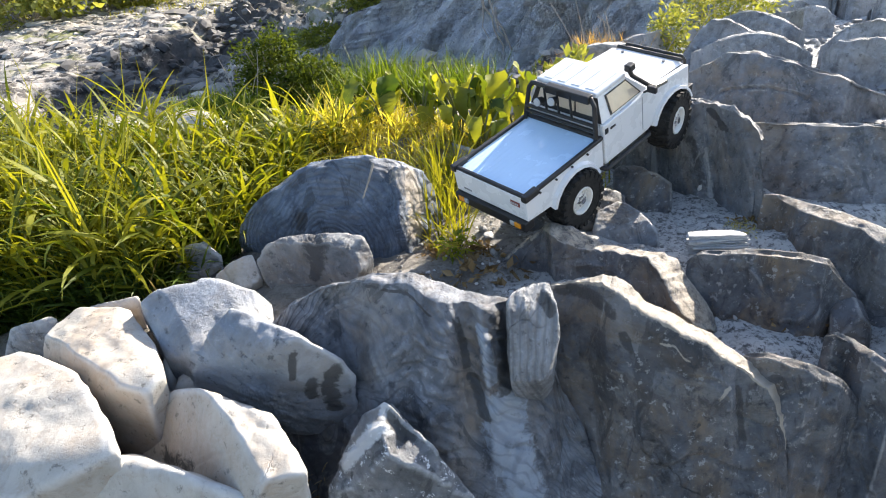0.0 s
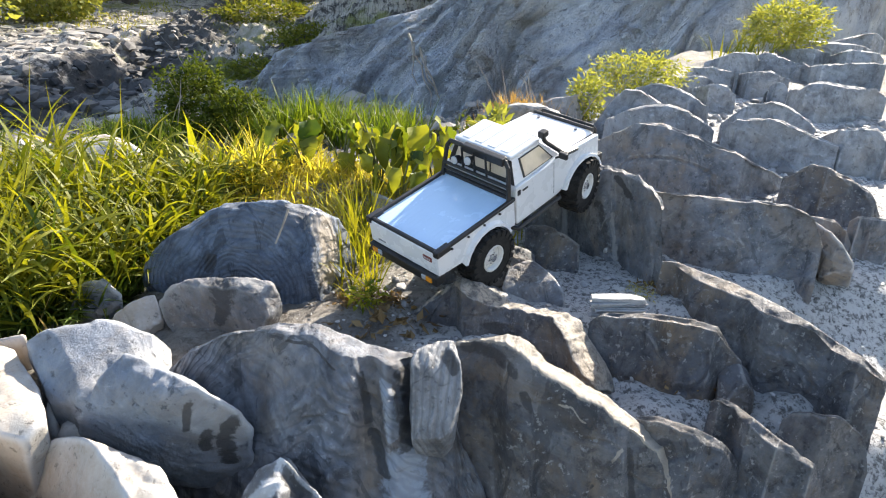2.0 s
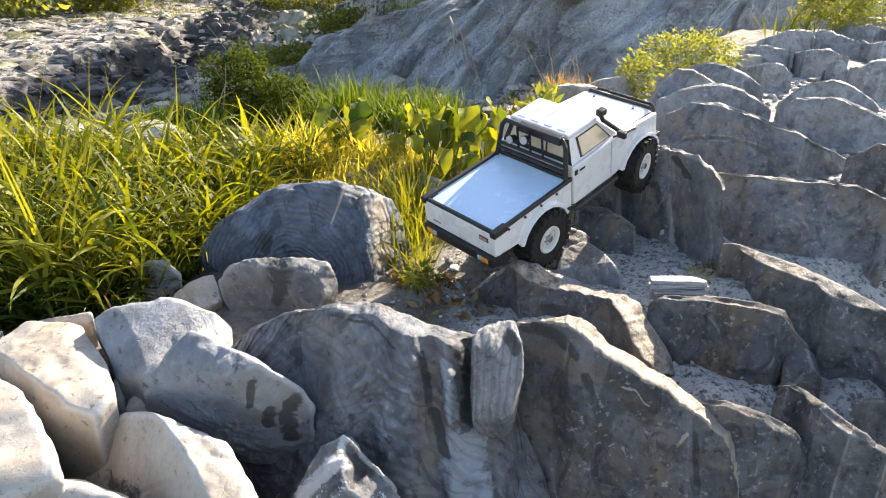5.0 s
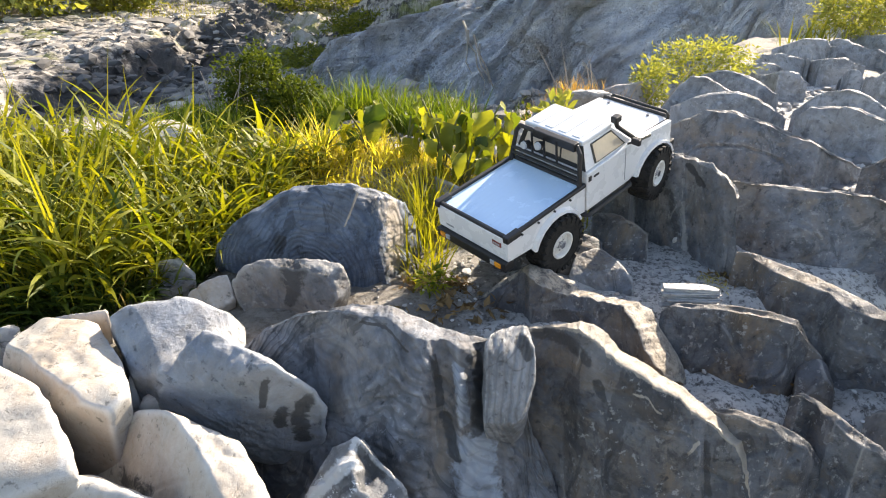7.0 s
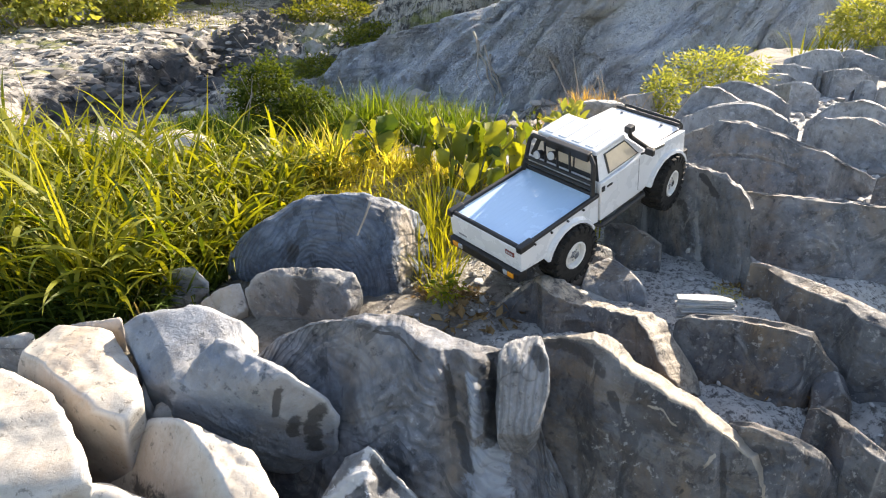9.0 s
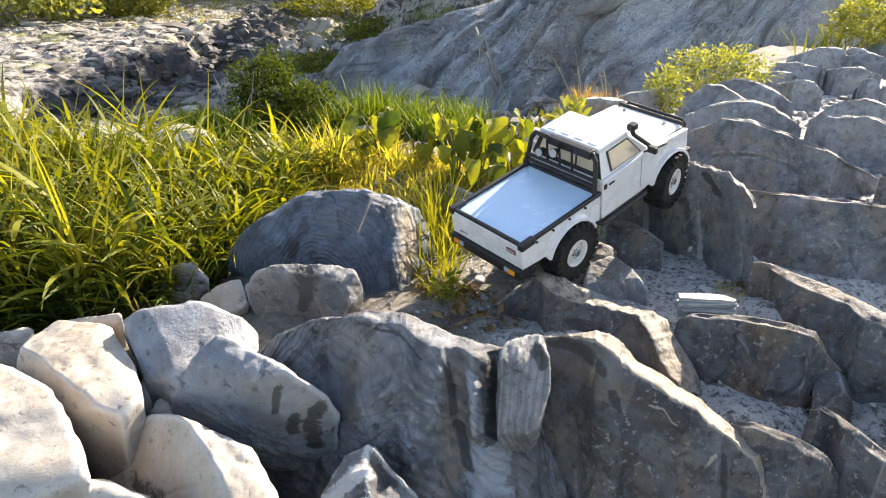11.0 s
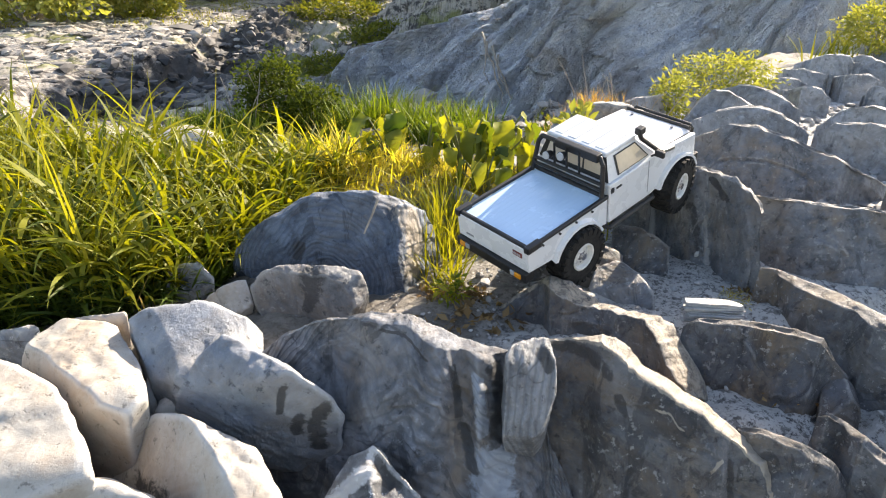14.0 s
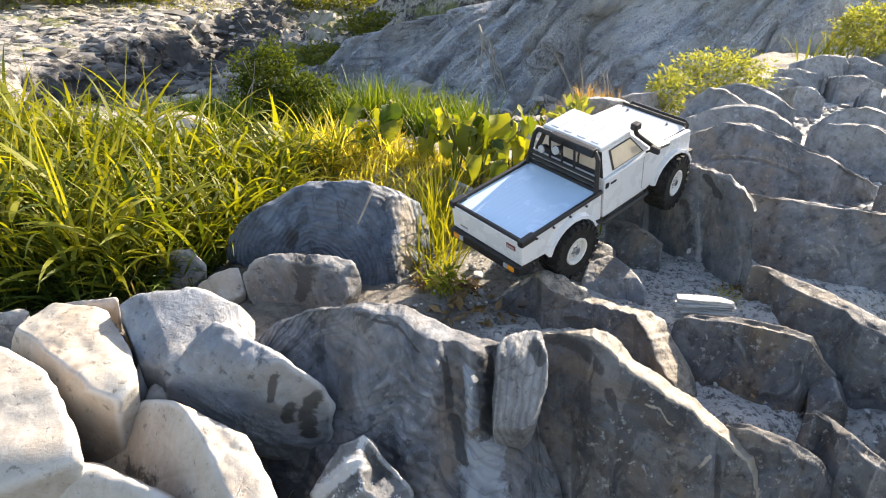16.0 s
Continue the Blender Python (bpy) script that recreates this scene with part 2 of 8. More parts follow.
def ground_height(x, y):
    p = np.stack([x, y, 0 * x], -1)
    edge = 1.75 + 0.95 * smooth(0.15, 0.6, x) + 1.9 * smooth(1.0, 2.2, x) + 0.12 * vnoise(p * 1.7, 5)       # where the bank drops to the gully
    lip = 0.13 * smooth(0.15, 0.4, x) + 0.12 * smooth(0.55, 0.9, x)
    pit = smooth(-1.7, -1.0, x) * smooth(2.2, 1.4, x) * smooth(-0.6, 0.2, y)          # hollow under the piled boulders
    z = -0.02 - 0.12 * smooth(0.95 + lip, 0.62 + 1.4 * lip, y) * (0.3 + 0.7 * pit) - 0.16 * pit * smooth(0.85, 0.6, y) - 0.06 * smooth(-0.45, -0.9, x)
    z = z + 0.08 * np.exp(-((x + 0.12) / 0.32) ** 2 - ((y - 1.58) / 0.2) ** 2)      # grassy mound
    z = z + 0.055 * np.exp(-((x - 0.46) / 0.10) ** 2 - ((y - 0.83) / 0.07) ** 2) + 0.06 * np.exp(-((x - 0.71) / 0.07) ** 2 - ((y - 0.86) / 0.06) ** 2)      # gravel banked up between the blocks
    z = z - 0.55 * smooth(edge, edge + 1.1, y) - 0.10 * np.clip(y - edge - 0.8, 0, 5.5)
    side = x + 4.35 + 0.45 * vnoise(p * 0.8, 9) + 0.2 * vnoise(p * 3, 10)
    up = smooth(0.5, -0.3, side) * smooth(5.0, 7.2, y)
    z = np.where(up > 0, z * (1 - up) + up * -0.9, z)
    z = z - 0.3 * smooth(1.6, 0.3, side) * (1 - up) * smooth(5.5, 7.5, y)
    flat = smooth(11.5, 14.0, y)
    z = z * (1 - flat) + flat * -0.85
    z = z + 2.2 * smooth(-2.0, 1.4, x + 0.3 * vnoise(p * 0.7, 11)) * smooth(10.2, 12.2, y) * smooth(34, 24, y)      # hill behind the cliff, raised out of view to shade the ledge
    rocky = smooth(2.6, 5.5, y - 0.6 * (edge - 1.75))
    q = p * (0.9, 1.5, 1)
    f1 = fbm(q * 1.5, 21, 6, 0.55)
    terrace = np.floor(f1 * 6) / 6
    z = z + rocky * ((0.13 - 0.075 * up) * terrace + (0.06 - 0.05 * up) * f1 + (0.035 - 0.012 * up) * np.floor(2.5 * fbm(p * 5, 22, 4, 0.6)) / 2.5)
    z = z + 0.5 * smooth(16, 30, y) + 3.0 * smooth(30, 70, y) + 0.004 * np.maximum(y - 40, 0)
    z = z + (1 - rocky) * (0.012 * fbm(p * 9, 3, 4) + 0.004 * fbm(p * 60, 4, 3))
    return z


def sheet(xs, ys, height):
    gx, gy = np.meshgrid(xs, ys)
    x, y = gx.ravel(), gy.ravel()
    z = height(x, y)
    n, m = len(xs), len(ys)
    i = np.arange((m - 1) * (n - 1))
    a = i // (n - 1) * n + i % (n - 1)
    return np.stack([x, y, z], -1), np.stack([a, a + 1, a + n + 1, a + n], -1)


g = Nodes("gravel_and_bedrock")
gv = g.coords("Object")
stones = g.add("ShaderNodeTexVoronoi", Scale=240.0)
g.link(gv, stones.inputs["Vector"])
peb = g.ramp(stones.outputs["Color"], (0.15, (0.06, 0.06, 0.065)), (0.5, (0.22, 0.215, 0.21)), (0.8, (0.5, 0.49, 0.47)))
gcol = g.mix(g.ramp(g.noise(gv, 75.0, 6, 0.75), (0.42, (0.0,)), (0.50, (0.95,))), peb, (0.62, 0.61, 0.59))
gcol = g.mix(g.ramp(g.noise(gv, 55.0, 5, 0.72), (0.40, (0.75,)), (0.45, (0.0,))), gcol, (0.12, 0.115, 0.11))
gcol = g.mix(g.ramp(g.noise(gv, 5.0, 5, 0.7), (0.54, (0.0,)), (0.68, (0.45,))), gcol, (0.16, 0.14, 0.11))
bed = g.mix(g.ramp(g.noise(gv, 4.0, 9, 0.8, 0.5), (0.45, (0.0,)), (0.51, (1.0,))), (0.06, 0.055, 0.052), (0.40, 0.365, 0.32))
bed = g.mix(g.ramp(g.noise(gv, 0.6, 6, 0.72), (0.54, (0.0,)), (0.62, (0.85,))), bed, (0.16, 0.17, 0.04))
pos = g.add("ShaderNodeSeparateXYZ")
g.link(gv, pos.inputs[0])
far = g.add("ShaderNodeMapRange")
far.inputs[1].default_value, far.inputs[2].default_value = 3.5, 6.0
g.link(pos.outputs[1], far.inputs[0])
near_ground = g.add("ShaderNodeMapRange")
near_ground.inputs[1].default_value, near_ground.inputs[2].default_value = 0.92, 0.78
g.link(g.math("ADD", pos.outputs[1], g.math("MULTIPLY", g.noise(gv, 9.0, 5, 0.7), 0.12)), near_ground.inputs[0])
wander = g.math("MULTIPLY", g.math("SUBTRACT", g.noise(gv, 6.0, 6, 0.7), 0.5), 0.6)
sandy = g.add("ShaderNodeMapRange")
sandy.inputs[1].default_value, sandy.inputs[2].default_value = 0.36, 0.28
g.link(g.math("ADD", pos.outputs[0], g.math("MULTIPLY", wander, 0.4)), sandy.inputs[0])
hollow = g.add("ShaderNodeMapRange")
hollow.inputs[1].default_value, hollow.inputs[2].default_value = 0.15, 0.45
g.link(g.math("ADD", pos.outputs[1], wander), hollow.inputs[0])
earth = 0.0                                                     # brown earth all round the patch of pale gravel
for axis, a0, a1 in ((0, 0.24, 0.02), (0, 1.75, 2.3), (1, 3.2, 4.2), (1, 0.5, 0.3)):
    rim = g.add("ShaderNodeMapRange")
    rim.inputs[1].default_value, rim.inputs[2].default_value = a0, a1
    g.link(g.math("ADD", pos.outputs[axis], wander), rim.inputs[0])
    earth = g.math("MAXIMUM", earth, rim.outputs[0])
soil_col = g.ramp(g.noise(gv, 13.0, 8, 0.75), (0.35, (0.07, 0.06, 0.048)), (0.5, (0.14, 0.12, 0.095)), (0.68, (0.28, 0.25, 0.21)))
gcol = g.mix(g.math("MULTIPLY", earth, 0.85), gcol, soil_col)
# darker ground colour in the hollow between the near boulders
gcol = g.mix(g.math("MULTIPLY", g.math("MULTIPLY", near_ground.outputs[0], g.math("MULTIPLY", sandy.outputs[0], hollow.outputs[0])), 0.8), gcol, (0.055, 0.047, 0.038))
# the shade along the river bed's ledge, put in as a dark belt of rock colour
shade_belt = g.math("ADD", pos.outputs[0], g.math("MULTIPLY", g.noise(gv, 1.1, 6, 0.7), 1.2))
shade_belt = g.ramp(g.math("MULTIPLY", g.math("ADD", shade_belt, 4.4), 0.4), (0.2, (0.0,)), (0.27, (0.95,)), (0.70, (0.95,)), (0.9, (0.0,)))
bed = g.mix(shade_belt, bed, g.ramp(g.noise(gv, 5.0, 7, 0.75), (0.35, (0.028, 0.026, 0.026)), (0.7, (0.10, 0.096, 0.092))))
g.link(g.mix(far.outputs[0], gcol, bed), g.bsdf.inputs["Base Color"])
g.bsdf.inputs["Roughness"].default_value = 0.85
g.bump(stones.outputs["Distance"], 0.5, 0.002)
g.bump(g.noise(gv, 11.0, 9, 0.78), 0.9, 0.022)
gx = np.concatenate([-np.geomspace(400, 12.2, 30), np.linspace(-12, -1.3, 200), np.linspace(-1.27, 1.6, 190), np.linspace(1.63, 6, 60), np.geomspace(6.2, 400, 35)])
gy = np.concatenate([np.linspace(-60, -1.6, 20), np.linspace(-1.5, 0.3, 30), np.linspace(0.32, 2.6, 150), np.linspace(2.63, 17, 230), np.geomspace(17.1, 700, 60)])
v, fcs = sheet(gx, gy, ground_height)
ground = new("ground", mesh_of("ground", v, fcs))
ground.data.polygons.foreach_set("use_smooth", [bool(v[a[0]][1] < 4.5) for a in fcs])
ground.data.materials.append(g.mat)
tagged(ground, "gravelly river bank falling to a rocky dry river bed", "ground", kind="structure")

# ---- cliff across the gully ----
def cliff_surface():
    us, vs = np.linspace(-4.0, 11.0, 500), np.linspace(-0.5, 3.2, 240)
    gu, gv2 = np.meshgrid(us, vs)
    u, w = gu.ravel(), gv2.ravel()
    q = np.stack([u, w, 0 * u], -1)
    back = 0.85 * w + 0.9 * np.maximum(w - 2.0, 0) ** 1.5 * 3 + 0.45 * np.maximum(0.3 - u, 0) ** 1.4
    along, across = u * 0.30 + w * 0.95, -u * 0.95 + w * 0.30        # beds dip across the face
    warp = 0.35 * fbm(q * 1.1, 41, 4)
    beds = 0
    for f, amp, wave, seed in ((0.75, 0.75, 0.5, 42), (1.9, 0.42, 0.9, 43), (5.2, 0.22, 1.6, 44), (12.0, 0.10, 2.6, 45)):
        at = across * f + warp * wave + 0.25 * fbm(np.stack([along * 0.5 * f ** 0.5, across * f, 0 * u], -1), seed + 3, 3)
        row = np.floor(at)
        bold = 0.25 + 0.75 * np.abs(np.sin(row * 12.9898 + seed) * 43.7 % 1.0)              # some beds stand prouder
        gone = smooth(-0.3, 0.25, vnoise(np.stack([along * 0.8 + row * 3.1, row * 7.7, 0 * u], -1), seed + 9))
        beds = beds + amp * bold * (0.35 + 0.65 * gone) * (1 - (at - row)) ** 0.8
    joint = np.floor(along * 1.3 + 0.4 * np.floor(across * 1.9) + 0.3 * warp)                       # cross joints set blocks back
    blocks = 0.22 * (np.abs(np.sin(joint * 78.233 + np.floor(across * 1.9) * 37.7) * 91.7) % 1.0)
    rugged = 0.45 + 0.55 * smooth(5.4, 3.6, u)
    back = back - rugged * (beds + blocks) + 0.25 * fbm(q * 0.7, 46, 4) + 0.02 * fbm(q * 9, 47, 3)
    top = np.interp(u, [-4, 0.0, 0.8, 1.8, 2.7, 4.0, 4.8, 11], [0.3, 0.35, 0.65, 1.15, 1.55, 1.7, 3.2, 3.2]) + 0.12 * fbm(np.stack([u * 2.2, 0 * u, 0 * u], -1), 47, 4)
    ledge = np.interp(u, [0.5, 2.7, 4.2, 5.0], [4.2, 1.8, 0.7, 0.0])              # the outcrop steps back above its brow
    back = back + ledge * smooth(0.0, 0.3, w - top)
    x = -1.9 + 0.62 * u + 0.78 * back
    y = 9.6 - 0.78 * u + 0.09 * np.maximum(u - 3, 0) ** 2 + 0.62 * back
    z = -1.5 + w - 0.25 * np.maximum(0.5 - u, 0)
    n, m = len(us), len(vs)
    i = np.arange((m - 1) * (n - 1))
    a = i // (n - 1) * n + i % (n - 1)
    return np.stack([x, y, z], -1), np.stack([a, a + 1, a + n + 1, a + n], -1)


c = Nodes("cliff_rock")
cv = c.coords("Object")
cmap = c.add("ShaderNodeMapping")
cmap.vector_type = "TEXTURE"
dip = Vector((0.52, -0.35, 0.78)).normalized()                     # the way the beds run up the face
cmap.inputs["Rotation"].default_value = dip.to_track_quat("X", "Z").to_euler()
cmap.inputs["Scale"].default_value = (3.0, 0.5, 0.42)
c.link(cv, cmap.inputs[0])
lay = c.noise(cmap.outputs[0], 1.6, 9, 0.72, 0.3)
ccol = c.ramp(lay, (0.36, (0.34, 0.37, 0.43)), (0.46, (0.66, 0.70, 0.77)), (0.58, (0.88, 0.89, 0.90)))
ccol = c.mix(c.ramp(c.noise(cv, 0.8, 6, 0.7), (0.5, (0.0,)), (0.65, (0.5,))), ccol, (0.50, 0.44, 0.37))
cfine = c.add("ShaderNodeMapping")
cfine.vector_type = "TEXTURE"
cfine.inputs["Rotation"].default_value = dip.to_track_quat("X", "Z").to_euler()
cfine.inputs["Scale"].default_value = (1.6, 0.12, 0.10)
c.link(cv, cfine.inputs[0])
cl = c.noise(cfine.outputs[0], 1.5, 7, 0.72, 0.7)
ccol = c.mix(c.ramp(cl, (0.38, (0.75,)), (0.42, (0.0,))), ccol, (0.24, 0.25, 0.27))
ccol = c.mix(c.ramp(c.noise(cv, 1.7, 8, 0.75, 0.6), (0.55, (0.0,)), (0.62, (0.6,))), ccol, (0.36, 0.31, 0.25))
c.link(ccol, c.bsdf.inputs["Base Color"])
c.bsdf.inputs["Roughness"].default_value = 0.8
c.bump(lay, 1.0, 0.14)
c.bump(cl, 1.0, 0.16)
c.bump(c.noise(cv, 14.0, 7, 0.75), 0.9, 0.04)
v, fcs = cliff_surface()
cliff = new("cliff", mesh_of("cliff", v, fcs, smooth=False))
cliff.data.materials.append(c.mat)
tagged(cliff, "shaded grey cliff of slanting rock layers across the gully", "cliff", kind="structure")

# ---- boulders ----
def ico(sub):
    bm = bmesh.new()
    bmesh.ops.create_icosphere(bm, subdivisions=sub, radius=1)
    bm.verts.ensure_lookup_table()
    out = np.array([vt.co[:] for vt in bm.verts]), [[vt.index for vt in fc.verts] for fc in bm.faces]
    bm.free()
    return out


ICO = {d: ico(d) for d in (4, 5, 6, 7)}


def planes(facets):
    fa = np.array(facets, float)
    az, el = np.radians(fa[:, 0]), np.radians(fa[:, 1])
    return np.stack([np.cos(el) * np.cos(az), np.cos(el) * np.sin(az), np.sin(el)], -1), fa[:, 2]


def stroke(pts, line):
    """Distance of each point from a polyline."""
    best = np.full(len(pts), 9.0)
    line = np.array(line, float)
    for a, b in zip(line, line[1:]):
        ab = b - a
        t = np.clip(((pts - a) @ ab) / max(ab @ ab, 1e-9), 0, 1)
        best = np.minimum(best, np.linalg.norm(pts - a - t[:, None] * ab, axis=1))
    return best


# worn faces (azimuth, elevation, distance), ridges, grooves, dark stains, pale veins and painted lit or shaded spots of
# single boulders, about their centres
SHAPING = {
    2: {"cuts": [(-125, 16, 0.0808)],
        "marks": []},
    4: {"cuts": [],
        "marks": [("stain", 0.0045, 0.95, [(0.043, -0.054, 0.082), (0.036, -0.051, 0.049)]),
                  ("stain", 0.005, 0.95, [(0.058, -0.052, 0.043), (0.058, -0.046, 0.013)]),
                  ("stain", 0.007, 0.95, [(0.094, -0.058, 0.062), (0.081, -0.051, 0.033), (0.082, -0.04, -0.012)]),
                  ("groove", 0.006, 0.006, [(0.083, -0.058, 0.092), (0.097, -0.059, 0.072), (0.101, -0.052, 0.031)]),
                  ("swell", 0.03, 0.012, [(-0.036, -0.012, 0.109), (0.017, -0.047, 0.099), (0.052, -0.053, 0.061)]),
                  ("hollow", 0.03, 0.012, [(-0.023, -0.042, 0.077), (-0.006, -0.026, 0.11), (-0.019, -0.001, 0.128)])]},
    5: {"cuts": [(-136, 25, 0.0563)],
        "marks": [("groove", 0.004, 0.003, [(0.067, -0.026, 0.158), (0.084, -0.043, 0.153), (0.102, -0.047, 0.149)]),
                  ("stain", 0.02, 0.6, [(-0.109, 0.033, 0.071), (-0.042, -0.028, 0.114)])]},
    7: {"cuts": [],
        "marks": [("ridge", 0.008, 0.01, [(0.003, 0.012, 0.161), (0.02, 0.002, 0.151), (0.042, -0.012, 0.131), (0.062, -0.026, 0.115)]),
                  ("groove", 0.012, 0.01, [(0.017, -0.005, 0.15), (0.025, -0.013, 0.141), (0.02, -0.029, 0.137)]),
                  ("ridge", 0.006, 0.006, [(-0.049, -0.027, 0.109), (-0.018, -0.022, 0.142), (0.008, -0.014, 0.153)]),
                  ("pale", 0.01, 1, [(-0.049, -0.027, 0.109), (-0.018, -0.022, 0.142), (0.008, -0.014, 0.153), (0.006, 0.003, 0.16)]),
                  # this stain puts the cavity's shade into the colour
                  ("stain", 0.014, 1, [(0.017, -0.005, 0.15), (0.028, -0.011, 0.139)])]},
    8: {"cuts": [(-98, 6, 0.0371)],
        "marks": [("stain", 0.022, 0.8, [(0.012, -0.032, 0.079), (0.019, -0.058, 0.06), (0.008, -0.066, 0.041)]),
                  ("groove", 0.004, 0.003, [(-0.066, -0.026, 0.072), (-0.076, -0.03, 0.037), (-0.082, -0.031, 0.013)]),
                  ("groove", 0.004, 0.003, [(-0.029, -0.023, 0.082), (-0.027, -0.048, 0.054), (-0.03, -0.059, 0.028)]),
                  # pale mark paints the lit top-right ridge
                  ("pale", 0.01, 1, [(0.043, -0.021, 0.089), (0.075, -0.024, 0.079)])]},
    9: {"cuts": [],
        "marks": [("groove", 0.006, 0.006, [(-0.076, -0.096, 0.072), (-0.062, -0.089, 0.106), (-0.038, -0.084, 0.126), (-0.003, -0.082, 0.129), (0.028, -0.081, 0.12)]),
                  ("groove", 0.006, 0.005, [(-0.137, -0.077, 0.097), (-0.095, -0.07, 0.133), (-0.05, -0.068, 0.161), (-0.004, -0.061, 0.167), (0.048, -0.068, 0.153)]),
                  ("ridge", 0.008, 0.004, [(-0.146, -0.074, 0.1), (-0.104, -0.065, 0.139), (-0.06, -0.052, 0.168), (-0.006, -0.045, 0.174), (0.044, -0.064, 0.168)]),
                  ("groove", 0.005, 0.004, [(-0.044, -0.099, 0.072), (-0.026, -0.096, 0.101), (0.005, -0.089, 0.107), (0.036, -0.09, 0.099)]),
                  ("groove", 0.005, 0.004, [(0.067, -0.065, 0.144), (0.086, -0.069, 0.124), (0.099, -0.086, 0.097)]),
                  ("stain", 0.01, 0.8, [(-0.08, -0.096, 0.07), (-0.071, -0.092, 0.091)]),
                  # warm pale mark puts the sunlit right face into the colour
                  ("pale", 0.03, 1, [(0.125, -0.047, 0.133), (0.135, -0.039, 0.086), (0.132, -0.075, 0.048)])]},
    15: {"cuts": [(-64, 48, 0.0639), (-95, -30, 0.0525)],
        "marks": [("ridge", 0.005, 0.004, [(0.026, 0.006, 0.091), (0.035, -0.013, 0.056), (0.033, -0.03, 0.033)]),
                  ("stain", 0.008, 1, [(0.02, -0.002, 0.083), (0.027, -0.011, 0.063)]),
                  ("pale", 0.014, 0.9, [(-0.021, -0.005, 0.087), (0.0, 0.005, 0.09), (0.021, 0.005, 0.092)])]},
    20: {"cuts": [(-100, 25, 0.0632)],
        "marks": []},
    21: {"cuts": [(-105, 22, 0.0482)],
        "marks": []},
    23: {"cuts": [(-105, 20, 0.0667)],
        "marks": []},
}


def boulder(centre, facets, p=100, seed=0, mat="grey", rough=1.0, strata=0.0, tilt=0.0, label="", detail=6, chips=18, lobes=(), swell=0.2, blend=0.005, lump=0.0):
    """A stone bounded by flat facets (azimuth, elevation, distance from its centre), with worn edges and struck-off chips; lobes swell out of it."""
    u, faces = ICO[detail]
    shape = SHAPING.get(seed, {"cuts": [], "marks": []})
    n, d = planes(facets)
    k = np.maximum(u @ n.T, 0) / np.maximum(d, 0.004)
    rng = np.random.default_rng(seed + 900)
    hull = u / k.max(1)[:, None]
    chip = rng.normal(size=(chips, 3))
    chip /= np.linalg.norm(chip, axis=1)[:, None]
    reach = (hull @ chip.T).max(0) * rng.uniform(0.91, 0.985, chips)
    k = np.concatenate([k, np.maximum(u @ chip.T, 0) / reach], 1)
    size = float(np.median(d)) * 2
    most = k.max(1)
    r = 1.0 / (most * ((k / most[:, None]) ** p).sum(1) ** (1.0 / p)) / (1 + 0.025 * fbm(u * 3.0, seed * 7 + 1, 3))
    for off, more in lobes:
        n2, d2 = planes(more)
        reach2 = np.maximum(d2, 0.004) + n2 @ np.array(off)
        slope = u @ n2.T
        hit = reach2 / np.where(np.abs(slope) < 1e-6, 1e-6, slope)
        out = np.where(slope > 0, hit, 9.0).min(1)
        into = np.where(slope < 0, hit, -9.0).max(1)
        out = np.where((out > into) & (out > 0), out, 0.0)
        over = np.minimum(out - r, swell)
        r = r + blend * np.log1p(np.exp(np.clip(over / blend, -30, 30)))
    r = r * (1 + lump * fbm(u * 2.6, seed + 71, 3))
    if seed not in SHAPING and mat in ("light", "mid", "dark", "grey"):     # split faces towards the open side of the bank
        split = [(-105 + rng.uniform(-25, 20), rng.uniform(8, 26), 0.80), (-35 + rng.uniform(-20, 25), rng.uniform(20, 45), 0.88), (-150 + rng.uniform(-20, 20), rng.uniform(15, 45), 0.86)]
        far = u * r[:, None]
        shape = {"cuts": [(az, el, float((far @ planes([(az, el, 1)])[0][0]).max()) * part_of) for az, el, part_of in split], "marks": shape["marks"]}
    if shape["cuts"]:                                                   # broad faces that meet in crisp, slightly wavering edges
        n3, d3 = planes(shape["cuts"])
        k3 = np.maximum(u @ n3.T, 0) / d3 * (1 + 0.016 * np.stack([fbm(u * 5.0, seed + 40 + c, 4) for c in range(len(d3))], -1))
        k3 = np.concatenate([1.0 / r[:, None], k3], 1)
        top = k3.max(1)
        r = 1.0 / (top * ((k3 / top[:, None]) ** 220).sum(1) ** (1.0 / 220))
    pts = u * r[:, None]
    t, s2 = radians(tilt or rng.uniform(-50, 50)), rng.uniform(-0.6, 0.6)
    bed = np.array((-math.sin(t), s2 * 0.5, math.cos(t)))
    bed /= np.linalg.norm(bed)
    h = pts @ bed
    q = pts + bed[None] * (h * 2.2)[:, None]                            # noise drawn out along the bedding
    small = min(1.0, size * 6)
    rub = 0.010 * size * fbm(q * 4 + seed, seed, 3, 0.5) + 0.0014 * small * fbm(q * 17, seed + 5, 4, 0.55)
    edge = 1 - np.abs(vnoise(q * 7 + seed, seed + 21)) * 2.2
    rub = rub + 0.003 * small * np.clip(edge, 0, 1) ** 2 - 0.003 * small * np.clip(1 - np.abs(vnoise(q * 6, seed + 33)) * 8, 0, 1)
    if detail > 6:
        rub = rub + 0.0006 * fbm(q * 75, seed + 13, 3, 0.6)
    r = r + rough * rub
    if strata:
        lay = vnoise(np.stack([(h + 0.02 * fbm(pts * 6, seed + 9, 3)) * 95, pts[:, 0] * 4, pts[:, 1] * 4], -1), seed + 11)
        r = r + strata * np.clip(lay * 2.5, -1, 1)
    stain, vein_lit = np.zeros(len(u)), np.zeros(len(u))
    sway = 1 + 0.45 * fbm(pts * 22, seed + 61, 3)
